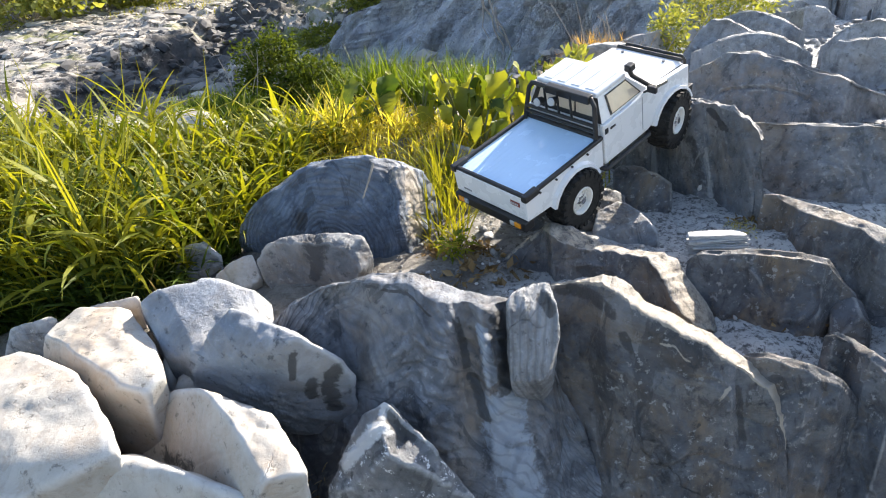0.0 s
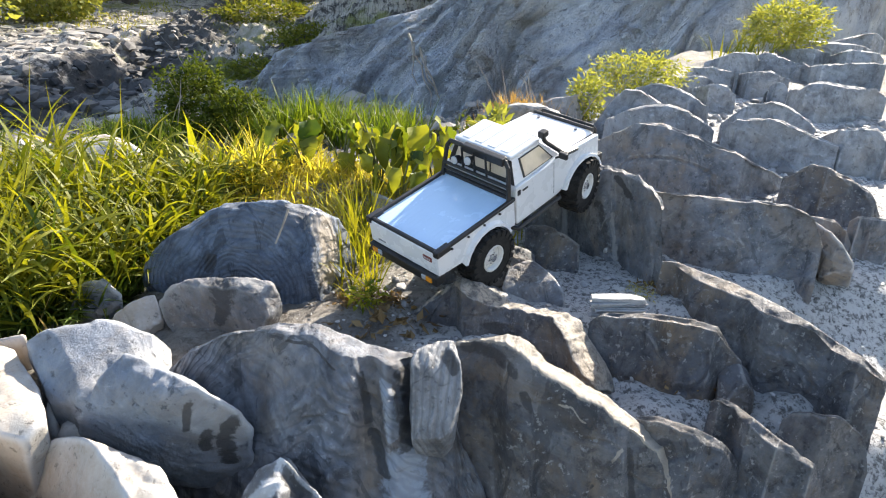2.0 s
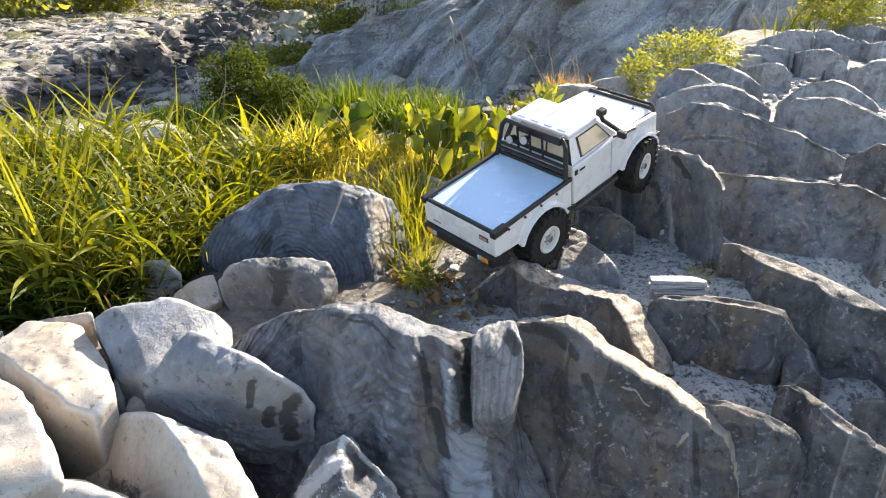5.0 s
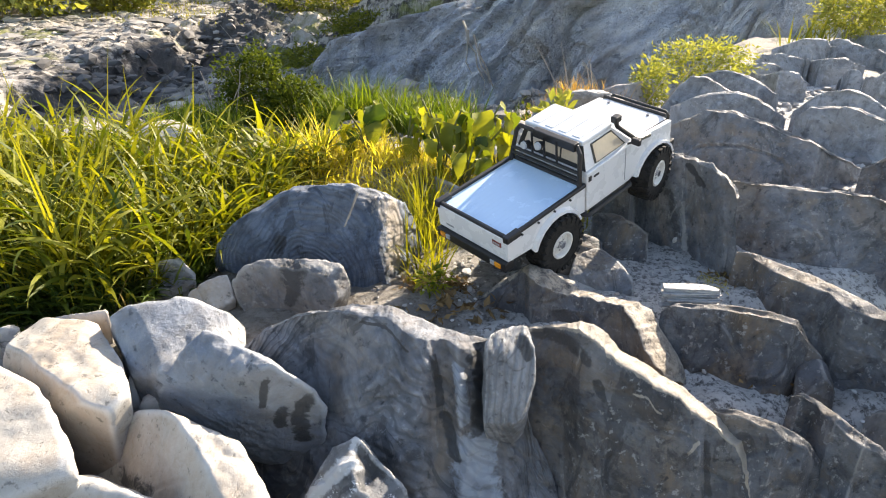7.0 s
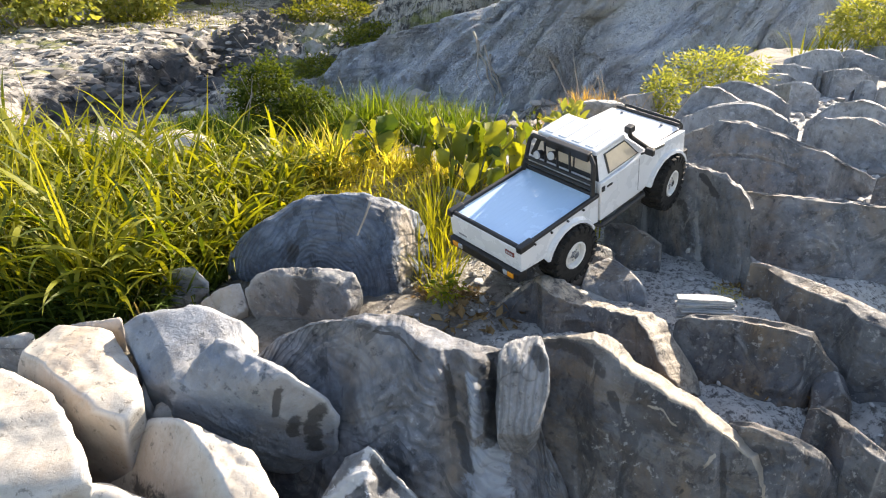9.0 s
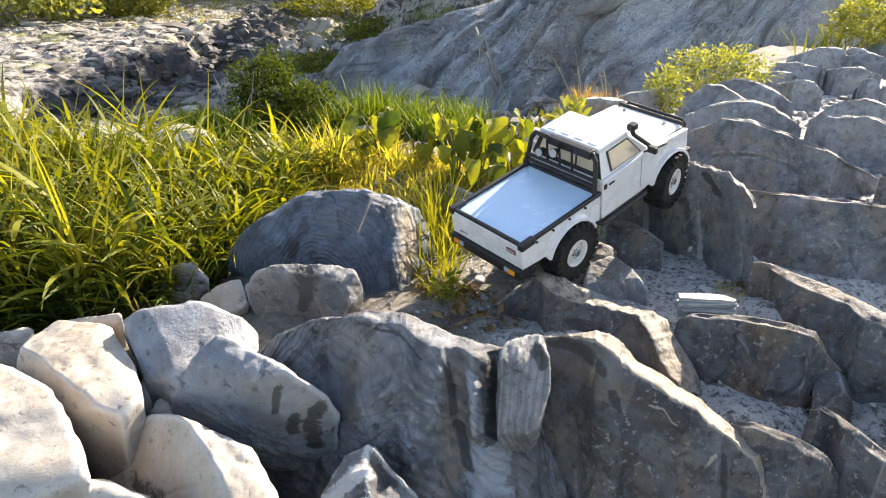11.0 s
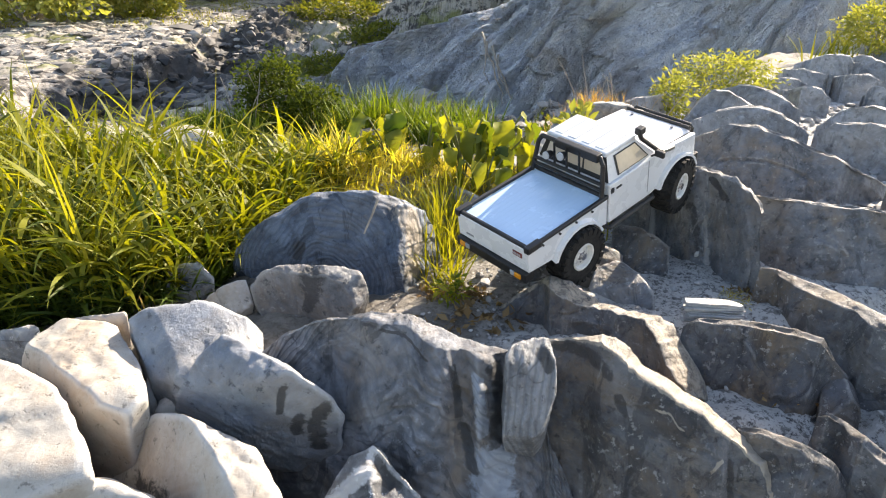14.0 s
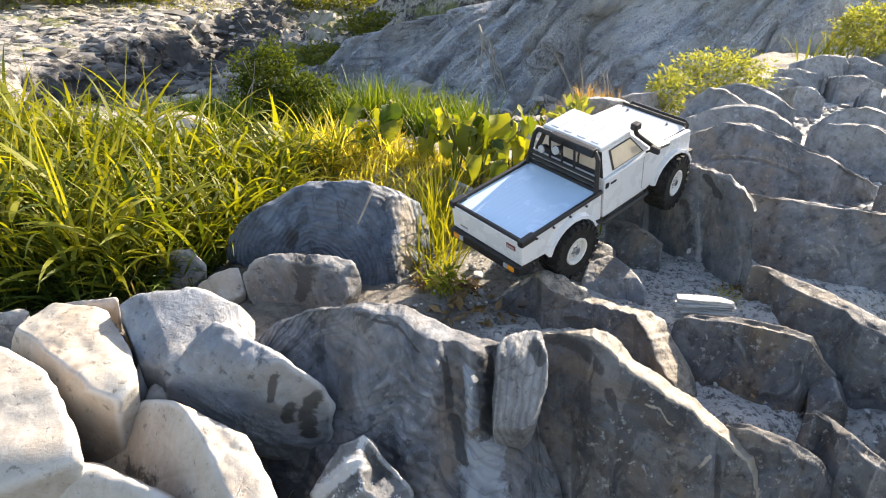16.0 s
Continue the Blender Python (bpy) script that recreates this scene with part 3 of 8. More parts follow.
    for kind, width, height, line in shape["marks"]:
        reach4 = float(np.linalg.norm(np.array(line), axis=1).mean())
        near = stroke(u * reach4, [np.array(w) * (reach4 / np.linalg.norm(w)) for w in line]) / width
        if kind == "stain":
            stain = np.maximum(stain, height * np.clip(1.35 - near, 0, 1))
        elif kind == "pale":
            vein_lit = np.maximum(vein_lit, height * np.clip(1.35 - near, 0, 1))
        elif kind == "ridge":
            r = r + height * np.clip(1 - near * sway, 0, 1) ** 1.5
        elif kind in ("swell", "hollow"):
            r = r + (height if kind == "swell" else -height) * np.exp(-near ** 2)
        else:
            r = r - height * np.exp(-(near * sway) ** 2)
    me = mesh_of("boulder", u * r[:, None], faces)
    for name, values in (("stain", stain), ("vein_lit", vein_lit)):
        me.attributes.new(name, "FLOAT", "POINT").data.foreach_set("value", values)
    ob = new("boulder", me)
    ob.location = centre
    ob.data.materials.append(ROCK[mat])
    return tagged(ob, label, "boulder", "boulders of the river bank")


boulder((-0.542, 0.689, -0.125), [(-115, 78, 0.149), (-160, 7, 0.116), (-113, 76, 0.148), (-113, 73, 0.148), (-152, -1, 0.09), (-119, 85, 0.154), (111, 42, 0.19), (-115, 83, 0.152), (112, 41, 0.191), (61, 18, 0.1), (44, -2, 0.052), (36, -4, 0.063), (-97, 55, 0.166), (-65, -12, 0.128), (36, -4, 0.064), (-96, 50, 0.168), (-71, -12, 0.123), (-69, -12, 0.124), (-105, -10, 0.106), (-75, -13, 0.122), (-104, -10, 0.107), (-152, -4, 0.084), (-162, -6, 0.103), (-161, -6, 0.101), (-152, -4, 0.085), (107, -14, 0.145), (108, -14, 0.147), (61, -6, 0.068), (0, -90, 0.185)], p=84, seed=1, mat='pale', rough=0.5, label='pale weathered boulder with warm stains on the bank', chips=6)
boulder((-0.520, 0.817, -0.123), [(-136, 83, 0.166), (176, 28, 0.136), (-104, 84, 0.162), (-100, 81, 0.163), (-103, 74, 0.165), (-120, -5, 0.049), (-176, 19, 0.122), (-146, -4, 0.066), (150, 42, 0.16), (-98, 85, 0.164), (82, 39, 0.143), (41, -2, 0.057), (30, -4, 0.069), (-96, 66, 0.174), (-19, -11, 0.14), (29, -4, 0.07), (-109, -6, 0.064), (-24, -12, 0.143), (-109, -6, 0.066), (-119, -5, 0.05), (176, 21, 0.129), (145, 5, 0.129), (137, -3, 0.119), (-150, -5, 0.073), (82, -8, 0.078), (93, -9, 0.089), (0, -90, 0.187)], p=84, seed=2, mat='pale', rough=0.5, label='pale weathered boulder with warm stains on the bank', detail=7, chips=6)
boulder((-0.244, 0.767, -0.045), [(-117, 54, 0.108), (152, 37, 0.111), (-114, 38, 0.093), (-116, 24, 0.078), (156, 33, 0.109), (-116, 56, 0.11), (64, 44, 0.08), (43, 54, 0.095), (52, 37, 0.068), (-96, 5, 0.059), (-95, -8, 0.039), (47, 29, 0.066), (51, 33, 0.064), (-85, -17, 0.05), (31, 1, 0.081), (46, 24, 0.065), (-84, -19, 0.052), (32, -13, 0.079), (27, -17, 0.086), (-99, -8, 0.037), (-103, -23, 0.043), (-85, -20, 0.052), (-96, -30, 0.051), (-109, -7, 0.042), (-114, -20, 0.047), (-107, -5, 0.04), (-108, -26, 0.045), (168, 15, 0.115), (172, -16, 0.113), (-133, -24, 0.076), (156, 27, 0.109), (144, 23, 0.113), (64, 9, 0.055), (76, -17, 0.041), (86, -18, 0.049), (56, 21, 0.059), (73, -22, 0.044), (100, -30, 0.069), (0, -90, 0.075)], p=56, seed=4, mat='patched', rough=0.6, label='blue-grey boulder with dark mineral patches on its end', detail=7, chips=6, blend=0.02, lump=0.05, lobes=(((-0.126, 0.103, -0.014), [(-113, 44, 0.121), (140, 45, 0.123), (-120, 27, 0.108), (-143, -6, 0.068), (144, 42, 0.123), (-167, -5, 0.08), (-80, 63, 0.126), (100, 51, 0.106), (-63, 63, 0.127), (71, 43, 0.097), (-6, 19, 0.122), (56, 28, 0.094), (-34, 30, 0.126), (69, 39, 0.095), (-6, -10, 0.086), (55, 23, 0.092), (33, -6, 0.083), (-34, -12, 0.081), (-108, -11, 0.081), (-139, -8, 0.07), (-112, -12, 0.08), (100, -3, 0.063), (102, -14, 0.053), (79, 20, 0.085), (100, -15, 0.055), (96, -17, 0.058), (0, -90, 0.141)]),))
boulder((-0.309, 0.658, -0.138), [(-177, 62, 0.153), (108, 50, 0.147), (-131, 4, 0.056), (-130, -4, 0.04), (-133, 13, 0.075), (104, 21, 0.137), (40, 85, 0.163), (-140, 86, 0.162), (63, 36, 0.11), (-76, 73, 0.167), (-99, 75, 0.164), (-73, 72, 0.169), (36, 1, 0.07), (-73, -1, 0.135), (-64, -13, 0.121), (34, -3, 0.067), (-78, -12, 0.104), (-73, -13, 0.109), (88, -1, 0.096), (-131, -6, 0.042), (-139, -8, 0.071), (65, -8, 0.054), (66, -8, 0.055), (38, -4, 0.063), (36, -4, 0.064), (0, -90, 0.172)], p=98, seed=5, mat='pale', rough=0.6, label='pale weathered boulder with warm stains on the bank', detail=7, chips=6)
boulder((-0.361, 0.598, -0.154), [(-89, 70, 0.133), (91, 47, 0.109), (-97, 32, 0.083), (-99, 23, 0.064), (-178, 8, 0.115), (53, 64, 0.128), (66, 37, 0.086), (-93, 0, 0.037), (-86, -7, 0.044), (65, 23, 0.068), (61, 0, 0.035), (-93, -7, 0.031), (175, -6, 0.099), (91, -7, 0.039), (163, -8, 0.1), (70, -4, 0.029), (73, -6, 0.028), (0, -90, 0.156)], p=84, seed=6, mat='pale', rough=0.5, label='pale weathered boulder with warm stains on the bank', chips=6)
boulder((-0.079, 0.635, -0.153), [(165, 24, 0.086), (-119, 26, 0.097), (163, 23, 0.084), (-97, 4, 0.057), (-101, -9, 0.048), (155, -1, 0.053), (-139, 49, 0.125), (-126, 68, 0.146), (117, 50, 0.128), (121, 48, 0.126), (-30, 53, 0.132), (33, 26, 0.086), (-32, 50, 0.128), (-91, 5, 0.058), (-87, -10, 0.05), (35, 20, 0.078), (38, -1, 0.053), (-98, -10, 0.048), (-89, -11, 0.049), (95, -9, 0.054), (133, -8, 0.055), (98, -10, 0.054), (63, -8, 0.049), (57, -8, 0.048), (-180, -90, 0.157)], p=440, seed=7, mat='quartz', rough=1.2, label='jagged grey stone with white quartz patches', detail=7, chips=26)
boulder((-0.232, 1.038, -0.021), [(-121, 13, 0.073), (154, 32, 0.092), (-122, 12, 0.073), (-157, -18, 0.082), (167, -8, 0.088), (-100, 60, 0.086), (118, 51, 0.073), (-106, 25, 0.071), (120, 49, 0.074), (-92, 66, 0.087), (88, 52, 0.064), (-66, 61, 0.094), (78, 50, 0.067), (-39, 16, 0.101), (32, 11, 0.088), (-57, 30, 0.094), (75, 48, 0.068), (-32, -28, 0.076), (29, -11, 0.08), (-89, 13, 0.073), (-78, -32, 0.059), (-37, -31, 0.074), (-122, -33, 0.062), (-86, -38, 0.058), (-136, -32, 0.071), (93, -31, 0.051), (93, -33, 0.049), (88, 15, 0.075), (90, -36, 0.049), (69, -33, 0.065), (0, -90, 0.059)], p=220, seed=8, mat='mid', rough=0.5, label='small rounded grey boulder beside the clump of grass', detail=7, chips=10, lump=0.03)
boulder((-0.194, 1.225, -0.034), [(-107, 25, 0.147), (152, 11, 0.147), (-102, 21, 0.132), (-107, -17, 0.129), (-97, 12, 0.117), (-148, -30, 0.176), (150, -5, 0.135), (143, 40, 0.142), (-118, 70, 0.182), (136, 45, 0.139), (-96, 33, 0.144), (139, 42, 0.14), (86, 63, 0.141), (88, 53, 0.121), (-48, 32, 0.162), (-74, 22, 0.132), (-82, 20, 0.122), (-31, 20, 0.154), (69, 47, 0.134), (87, 52, 0.121), (-23, 9, 0.148), (46, 29, 0.157), (-31, 16, 0.149), (64, 42, 0.138), (-20, 1, 0.15), (39, -12, 0.16), (40, -11, 0.16), (-25, -42, 0.133), (-18, -46, 0.136), (-20, -47, 0.133), (-91, 12, 0.115), (-91, -45, 0.105), (-108, -36, 0.117), (-101, -45, 0.108), (110, -22, 0.086), (110, -25, 0.081), (131, -18, 0.114), (90, 32, 0.128), (108, -30, 0.082), (0, -90, 0.101)], p=220, seed=9, mat='layered', rough=0.6, strata=0.0006, tilt=20, label='large rounded boulder with fine wavy layers, grass behind it', detail=7, lobes=(((0.132, 0.002, 0.014), [(-61, 32, 0.103), (119, 51, 0.094), (-178, -3, 0.028), (-180, -2, 0.027), (-19, 12, 0.036), (74, 53, 0.092), (-23, 10, 0.032), (-29, 12, 0.042), (27, 26, 0.064), (64, 47, 0.088), (-20, 2, 0.032), (12, -5, 0.051), (30, -1, 0.059), (-22, -29, 0.052), (-12, -30, 0.058), (-20, -34, 0.055), (-163, -10, 0.046), (-109, -56, 0.096), (-174, -5, 0.032), (119, 30, 0.088), (149, -13, 0.034), (140, -20, 0.041), (135, -22, 0.046), (-180, -90, 0.08)]),))
boulder((-0.465, 1.092, -0.034), [(-100, 7, 0.032), (174, 30, 0.05), (-136, -13, 0.041), (170, -1, 0.041), (-87, 11, 0.033), (112, 55, 0.053), (-89, 4, 0.025), (115, 53, 0.053), (50, 28, 0.047), (-85, -4, 0.022), (-66, -15, 0.027), (49, 23, 0.045), (28, -6, 0.039), (-83, -17, 0.019), (-112, -21, 0.033), (-87, -21, 0.02), (93, -9, 0.032), (97, -21, 0.026), (94, -23, 0.026), (81, -25, 0.031), (-180, -90, 0.056)], p=220, seed=10, mat='grey', label='blue-grey worn boulder lying on the bank')
boulder((-0.368, 1.052, -0.035), [(-113, 45, 0.045), (148, 44, 0.042), (-123, -16, 0.035), (154, 0, 0.038), (-60, 69, 0.051), (120, 52, 0.043), (-92, 52, 0.047), (29, 3, 0.026), (-44, -20, 0.04), (23, -6, 0.026), (-121, -19, 0.035), (-54, -26, 0.041), (120, -21, 0.036), (34, -9, 0.026), (113, -26, 0.035), (30, -10, 0.026), (-180, -90, 0.045)], p=168, seed=11, mat='pale', label='crumbling pale stone between the boulders')
boulder((-0.535, 0.929, -0.073), [(108, 54, 0.071), (-88, -7, 0.018), (112, 53, 0.071), (-154, -2, 0.034), (-90, -7, 0.018), (101, 53, 0.07), (-79, -8, 0.019), (33, -2, 0.028), (101, 34, 0.066), (93, -12, 0.031), (121, -16, 0.048), (61, -8, 0.033), (93, -12, 0.031), (-180, -90, 0.127)], p=140, seed=12, mat='pale', label='pale weathered boulder with warm stains on the bank')
boulder((-0.667, 0.893, -0.084), [(108, 53, 0.071), (-94, 3, 0.032), (-178, 34, 0.072), (113, 53, 0.072), (-72, 12, 0.055), (-85, -6, 0.018), (-87, -5, 0.018), (10, -7, 0.047), (41, -2, 0.034), (-81, -8, 0.018), (-19, -11, 0.049), (-87, -7, 0.016), (-167, -1, 0.047), (-92, -8, 0.018), (108, 47, 0.071), (96, -14, 0.033), (0, -90, 0.116)], p=220, seed=13, mat='grey', label='blue-grey worn boulder lying on the bank')
boulder((0.108, 0.735, 0.017), [(-81, 56, 0.078), (155, 16, 0.041), (-71, 46, 0.067), (-68, 33, 0.052), (-71, 29, 0.049), (-81, 24, 0.049), (-106, 17, 0.052), (-177, 0, 0.031), (167, -1, 0.023), (156, 14, 0.039), (124, 43, 0.069), (81, 51, 0.082), (5, 9, 0.045), (78, 50, 0.082), (-22, -8, 0.038), (6, -3, 0.035), (-39, -17, 0.045), (-31, -15, 0.042), (-106, -37, 0.062), (-56, -31, 0.057), (176, -7, 0.027), (-177, -15, 0.036), (167, -3, 0.022), (141, -10, 0.029), (147, -9, 0.027), (111, -15, 0.036), (115, -15, 0.035), (101, -17, 0.039), (96, -18, 0.041), (20, -10, 0.042), (0, -90, 0.067)], p=264, seed=15, mat='ribbed', rough=0.5, strata=0.0006, tilt=85, label='narrow split block of banded grey stone', detail=7)
boulder((0.397, 1.287, -0.034), [(-157, 70, 0.084), (88, 50, 0.072), (-146, 43, 0.075), (163, -8, 0.051), (91, 49, 0.073), (161, -7, 0.052), (23, 67, 0.073), (32, 45, 0.052), (-98, 23, 0.082), (-125, 28, 0.075), (-77, 6, 0.078), (-10, 1, 0.05), (31, 43, 0.051), (-70, -33, 0.059), (-11, -9, 0.048), (-144, -29, 0.057), (-76, -37, 0.059), (-134, -38, 0.058), (169, -14, 0.053), (53, -41, 0.055), (70, -48, 0.062), (44, -39, 0.051), (38, -41, 0.05), (2, -22, 0.054), (0, -90, 0.056)], p=264, seed=20, mat='dark', label='dark grey slate boulder with a worn top edge')
boulder((0.333, 1.141, -0.042), [(-124, 69, 0.056), (118, 37, 0.071), (-124, 63, 0.055), (154, -2, 0.055), (120, 34, 0.071), (18, 34, 0.047), (-108, 53, 0.057), (12, 26, 0.045), (-118, 57, 0.055), (17, 31, 0.046), (-87, 14, 0.067), (-5, 1, 0.048), (10, 23, 0.045), (-87, -30, 0.051), (-7, -11, 0.047), (-161, -21, 0.059), (-153, -28, 0.06), (155, -9, 0.051), (94, -27, 0.06), (105, -30, 0.06), (25, 2, 0.048), (34, -22, 0.042), (26, -30, 0.042), (1, -17, 0.047), (0, -90, 0.048)], p=220, seed=21, mat='grey', rough=0.5, label='blue-grey worn boulder lying on the bank', chips=8)
boulder((0.072, 1.438, -0.034), [(-172, -1, 0.052), (130, 37, 0.119), (-175, -12, 0.049), (130, 31, 0.123), (179, -12, 0.06), (-151, 14, 0.057), (34, 40, 0.047), (34, 40, 0.047), (-132, 7, 0.063), (27, 35, 0.043), (-137, 6, 0.057), (-105, -9, 0.089), (20, 25, 0.044), (25, 31, 0.041), (-92, -33, 0.079), (19, 20, 0.044), (-5, -16, 0.075), (-86, -35, 0.083), (-137, -31, 0.047), (-121, -38, 0.059), (-174, -15, 0.048), (-171, -19, 0.048), (33, 18, 0.04), (33, -64, 0.057), (32, 21, 0.039), (32, 19, 0.039), (-180, -90, 0.056)], p=220, seed=22, mat='grey', label='grey boulder half hidden by grass and broad leaves')
boulder((0.222, 1.212, -0.043), [(-108, 48, 0.081), (161, -6, 0.086), (-131, -29, 0.083), (-133, -30, 0.082), (163, -12, 0.082), (167, -16, 0.084), (-138, 81, 0.085), (131, 32, 0.09), (-96, 55, 0.071), (67, 49, 0.086), (68, 49, 0.086), (-82, 55, 0.078), (60, 48, 0.088), (-90, 54, 0.073), (-9, -15, 0.102), (58, 45, 0.09), (-4, -14, 0.104), (-78, -39, 0.087), (-19, -29, 0.101), (-132, -31, 0.081), (-124, -41, 0.078), (-83, -43, 0.083), (118, -31, 0.078), (125, -34, 0.077), (65, 31, 0.099), (74, -37, 0.074), (69, -42, 0.073), (0, -90, 0.057)], p=264, seed=23, mat='dark', label='dark grey slate boulder with a worn top edge')
boulder((0.283, 1.857, 0.002), [(-104, 52, 0.088), (166, -2, 0.068), (-85, 25, 0.091), (-81, -33, 0.061), (166, -10, 0.065), (167, -12, 0.066), (-83, -36, 0.061), (-97, 73, 0.096), (111, 47, 0.09), (112, 46, 0.09), (35, 40, 0.086), (-25, -14, 0.074), (34, 37, 0.086), (-6, -9, 0.074), (-45, -28, 0.072), (97, -42, 0.076), (104, -44, 0.075), (56, -40, 0.077), (44, -44, 0.075), (0, -90, 0.062)], p=140, seed=24, mat='pale', label='pale block of stone beside the broad-leaved plants')
boulder((0.491, 2.168, 0.030), [(-76, -15, 0.066), (152, 39, 0.122), (-74, -22, 0.051), (146, -4, 0.106), (-94, -40, 0.094), (-77, -28, 0.057), (-99, 82, 0.122), (132, 70, 0.096), (134, 68, 0.097), (81, 79, 0.091), (-41, 29, 0.126), (23, 70, 0.099), (-70, -21, 0.052), (10, 50, 0.125), (23, 66, 0.104), (19, -10, 0.172), (-58, -35, 0.073), (116, -24, 0.067), (117, -25, 0.067), (81, 59, 0.118), (99, -40, 0.086), (0, -90, 0.09)], p=220, seed=25, mat='grey', label='smooth rounded grey boulder')
boulder((0.963, 1.213, -0.023), [(-169, 9, 0.057), (11, 47, 0.047), (167, -11, 0.036), (140, -6, 0.051), (-150, 9, 0.065), (-8, 36, 0.036), (-31, 6, 0.039), (-90, -23, 0.055), (-108, -25, 0.051), (-10, 31, 0.034), (-35, -9, 0.041), (-41, -14, 0.045), (-179, -31, 0.041), (-139, -41, 0.048), (11, 13, 0.054), (39, -45, 0.057), (31, -52, 0.055), (-180, -90, 0.057)], p=220, seed=28, mat='grey', label='blue-grey worn boulder lying on the bank')
boulder((0.622, 0.905, -0.125), [(-168, 58, 0.077), (114, 27, 0.062), (-165, 53, 0.073), (157, -4, 0.023), (116, 25, 0.06), (139, -3, 0.027), (12, 44, 0.061), (-105, 41, 0.075), (-12, 26, 0.047), (-112, 41, 0.075), (-70, -9, 0.043), (-17, -1, 0.026), (-132, -14, 0.048), (-75, -11, 0.045), (-128, -15, 0.049), (159, -5, 0.024), (83, -14, 0.052), (95, -14, 0.05), (12, -11, 0.03), (14, -12, 0.031), (0, -90, 0.09)], p=220, seed=33, mat='dark', label='dark grey slate boulder with a worn top edge')
boulder((-1.141, 2.917, -0.267), [(-107, 64, 0.105), (-175, 43, 0.134), (-104, 58, 0.112), (-97, -15, 0.109), (-145, -28, 0.129), (-173, -9, 0.133), (-107, 80, 0.096), (131, 77, 0.093), (135, 76, 0.095), (47, 63, 0.086), (37, 45, 0.097), (46, 62, 0.086), (-92, -32, 0.093), (25, -11, 0.104), (36, 40, 0.1), (-91, -42, 0.082), (25, -13, 0.103), (-98, -54, 0.076), (97, -52, 0.1), (158, -46, 0.129), (106, -55, 0.1), (54, -9, 0.114), (60, -39, 0.079), (56, -41, 0.077), (39, -30, 0.093), (0, -90, 0.073)], p=140, seed=60, mat='pale', label='pale boulder in the gully behind the tall grass', detail=5)
boulder((-0.653, 2.619, -0.262), [(-123, 24, 0.058), (164, 67, 0.054), (-117, -11, 0.033), (-132, -19, 0.032), (165, 62, 0.056), (-170, -7, 0.044), (57, 74, 0.05), (24, 32, 0.053), (-51, -27, 0.064), (-111, -20, 0.03), (30, -1, 0.04), (-18, -28, 0.064), (-119, -26, 0.029), (59, -15, 0.038), (81, -41, 0.046), (78, -40, 0.045), (57, -13, 0.037), (0, -90, 0.058)], p=140, seed=61, mat='pale', label='pale boulder in the gully behind the tall grass', detail=5)
boulder((0.507, 1.273, -0.003), [(141, 19, 0.006), (-162, -14, 0.008), (139, 16, 0.006), (161, -13, 0.007), (174, -19, 0.007), (-73, 0, 0.006), (107, 48, 0.007), (-102, -16, 0.006), (-58, -2, 0.005), (9, 32, 0.009), (-51, -18, 0.005), (12, 28, 0.009), (-24, -13, 0.007), (-73, -35, 0.006), (-55, -24, 0.005), (107, 25, 0.006), (93, 17, 0.007), (93, -79, 0.007), (-180, -90, 0.007)], p=140, seed=62, mat='pale', label='small white stone on the gravel', detail=4)
boulder((-0.406, 0.787, -0.118), [(-104, 17, 0.044), (-168, 19, 0.044), (-85, -1, 0.006), (-169, 15, 0.037), (-158, 0, 0.008), (-86, -1, 0.006), (76, 46, 0.095), (32, 0, 0.007), (122, -2, 0.01), (129, -2, 0.011), (76, -1, 0.008), (112, -2, 0.01), (46, -1, 0.007), (0, -90, 0.192)], p=140, seed=63, mat='pale', label='small pale stone wedged between boulders', detail=4)
boulder((-0.370, 0.785, -0.137), [(-97, 54, 0.102), (166, 38, 0.079), (-85, 15, 0.049), (-113, -3, 0.025), (173, 0, 0.019), (-87, 69, 0.115), (130, 52, 0.097), (132, 51, 0.095), (18, -2, 0.02), (35, -1, 0.021), (-71, -3, 0.018), (17, -2, 0.02), (-109, -3, 0.024), (-73, -3, 0.018), (117, -4, 0.02), (138, -4, 0.02), (0, -90, 0.173)], p=140, seed=64, mat='pale', label='small pale stone wedged between boulders', detail=5)


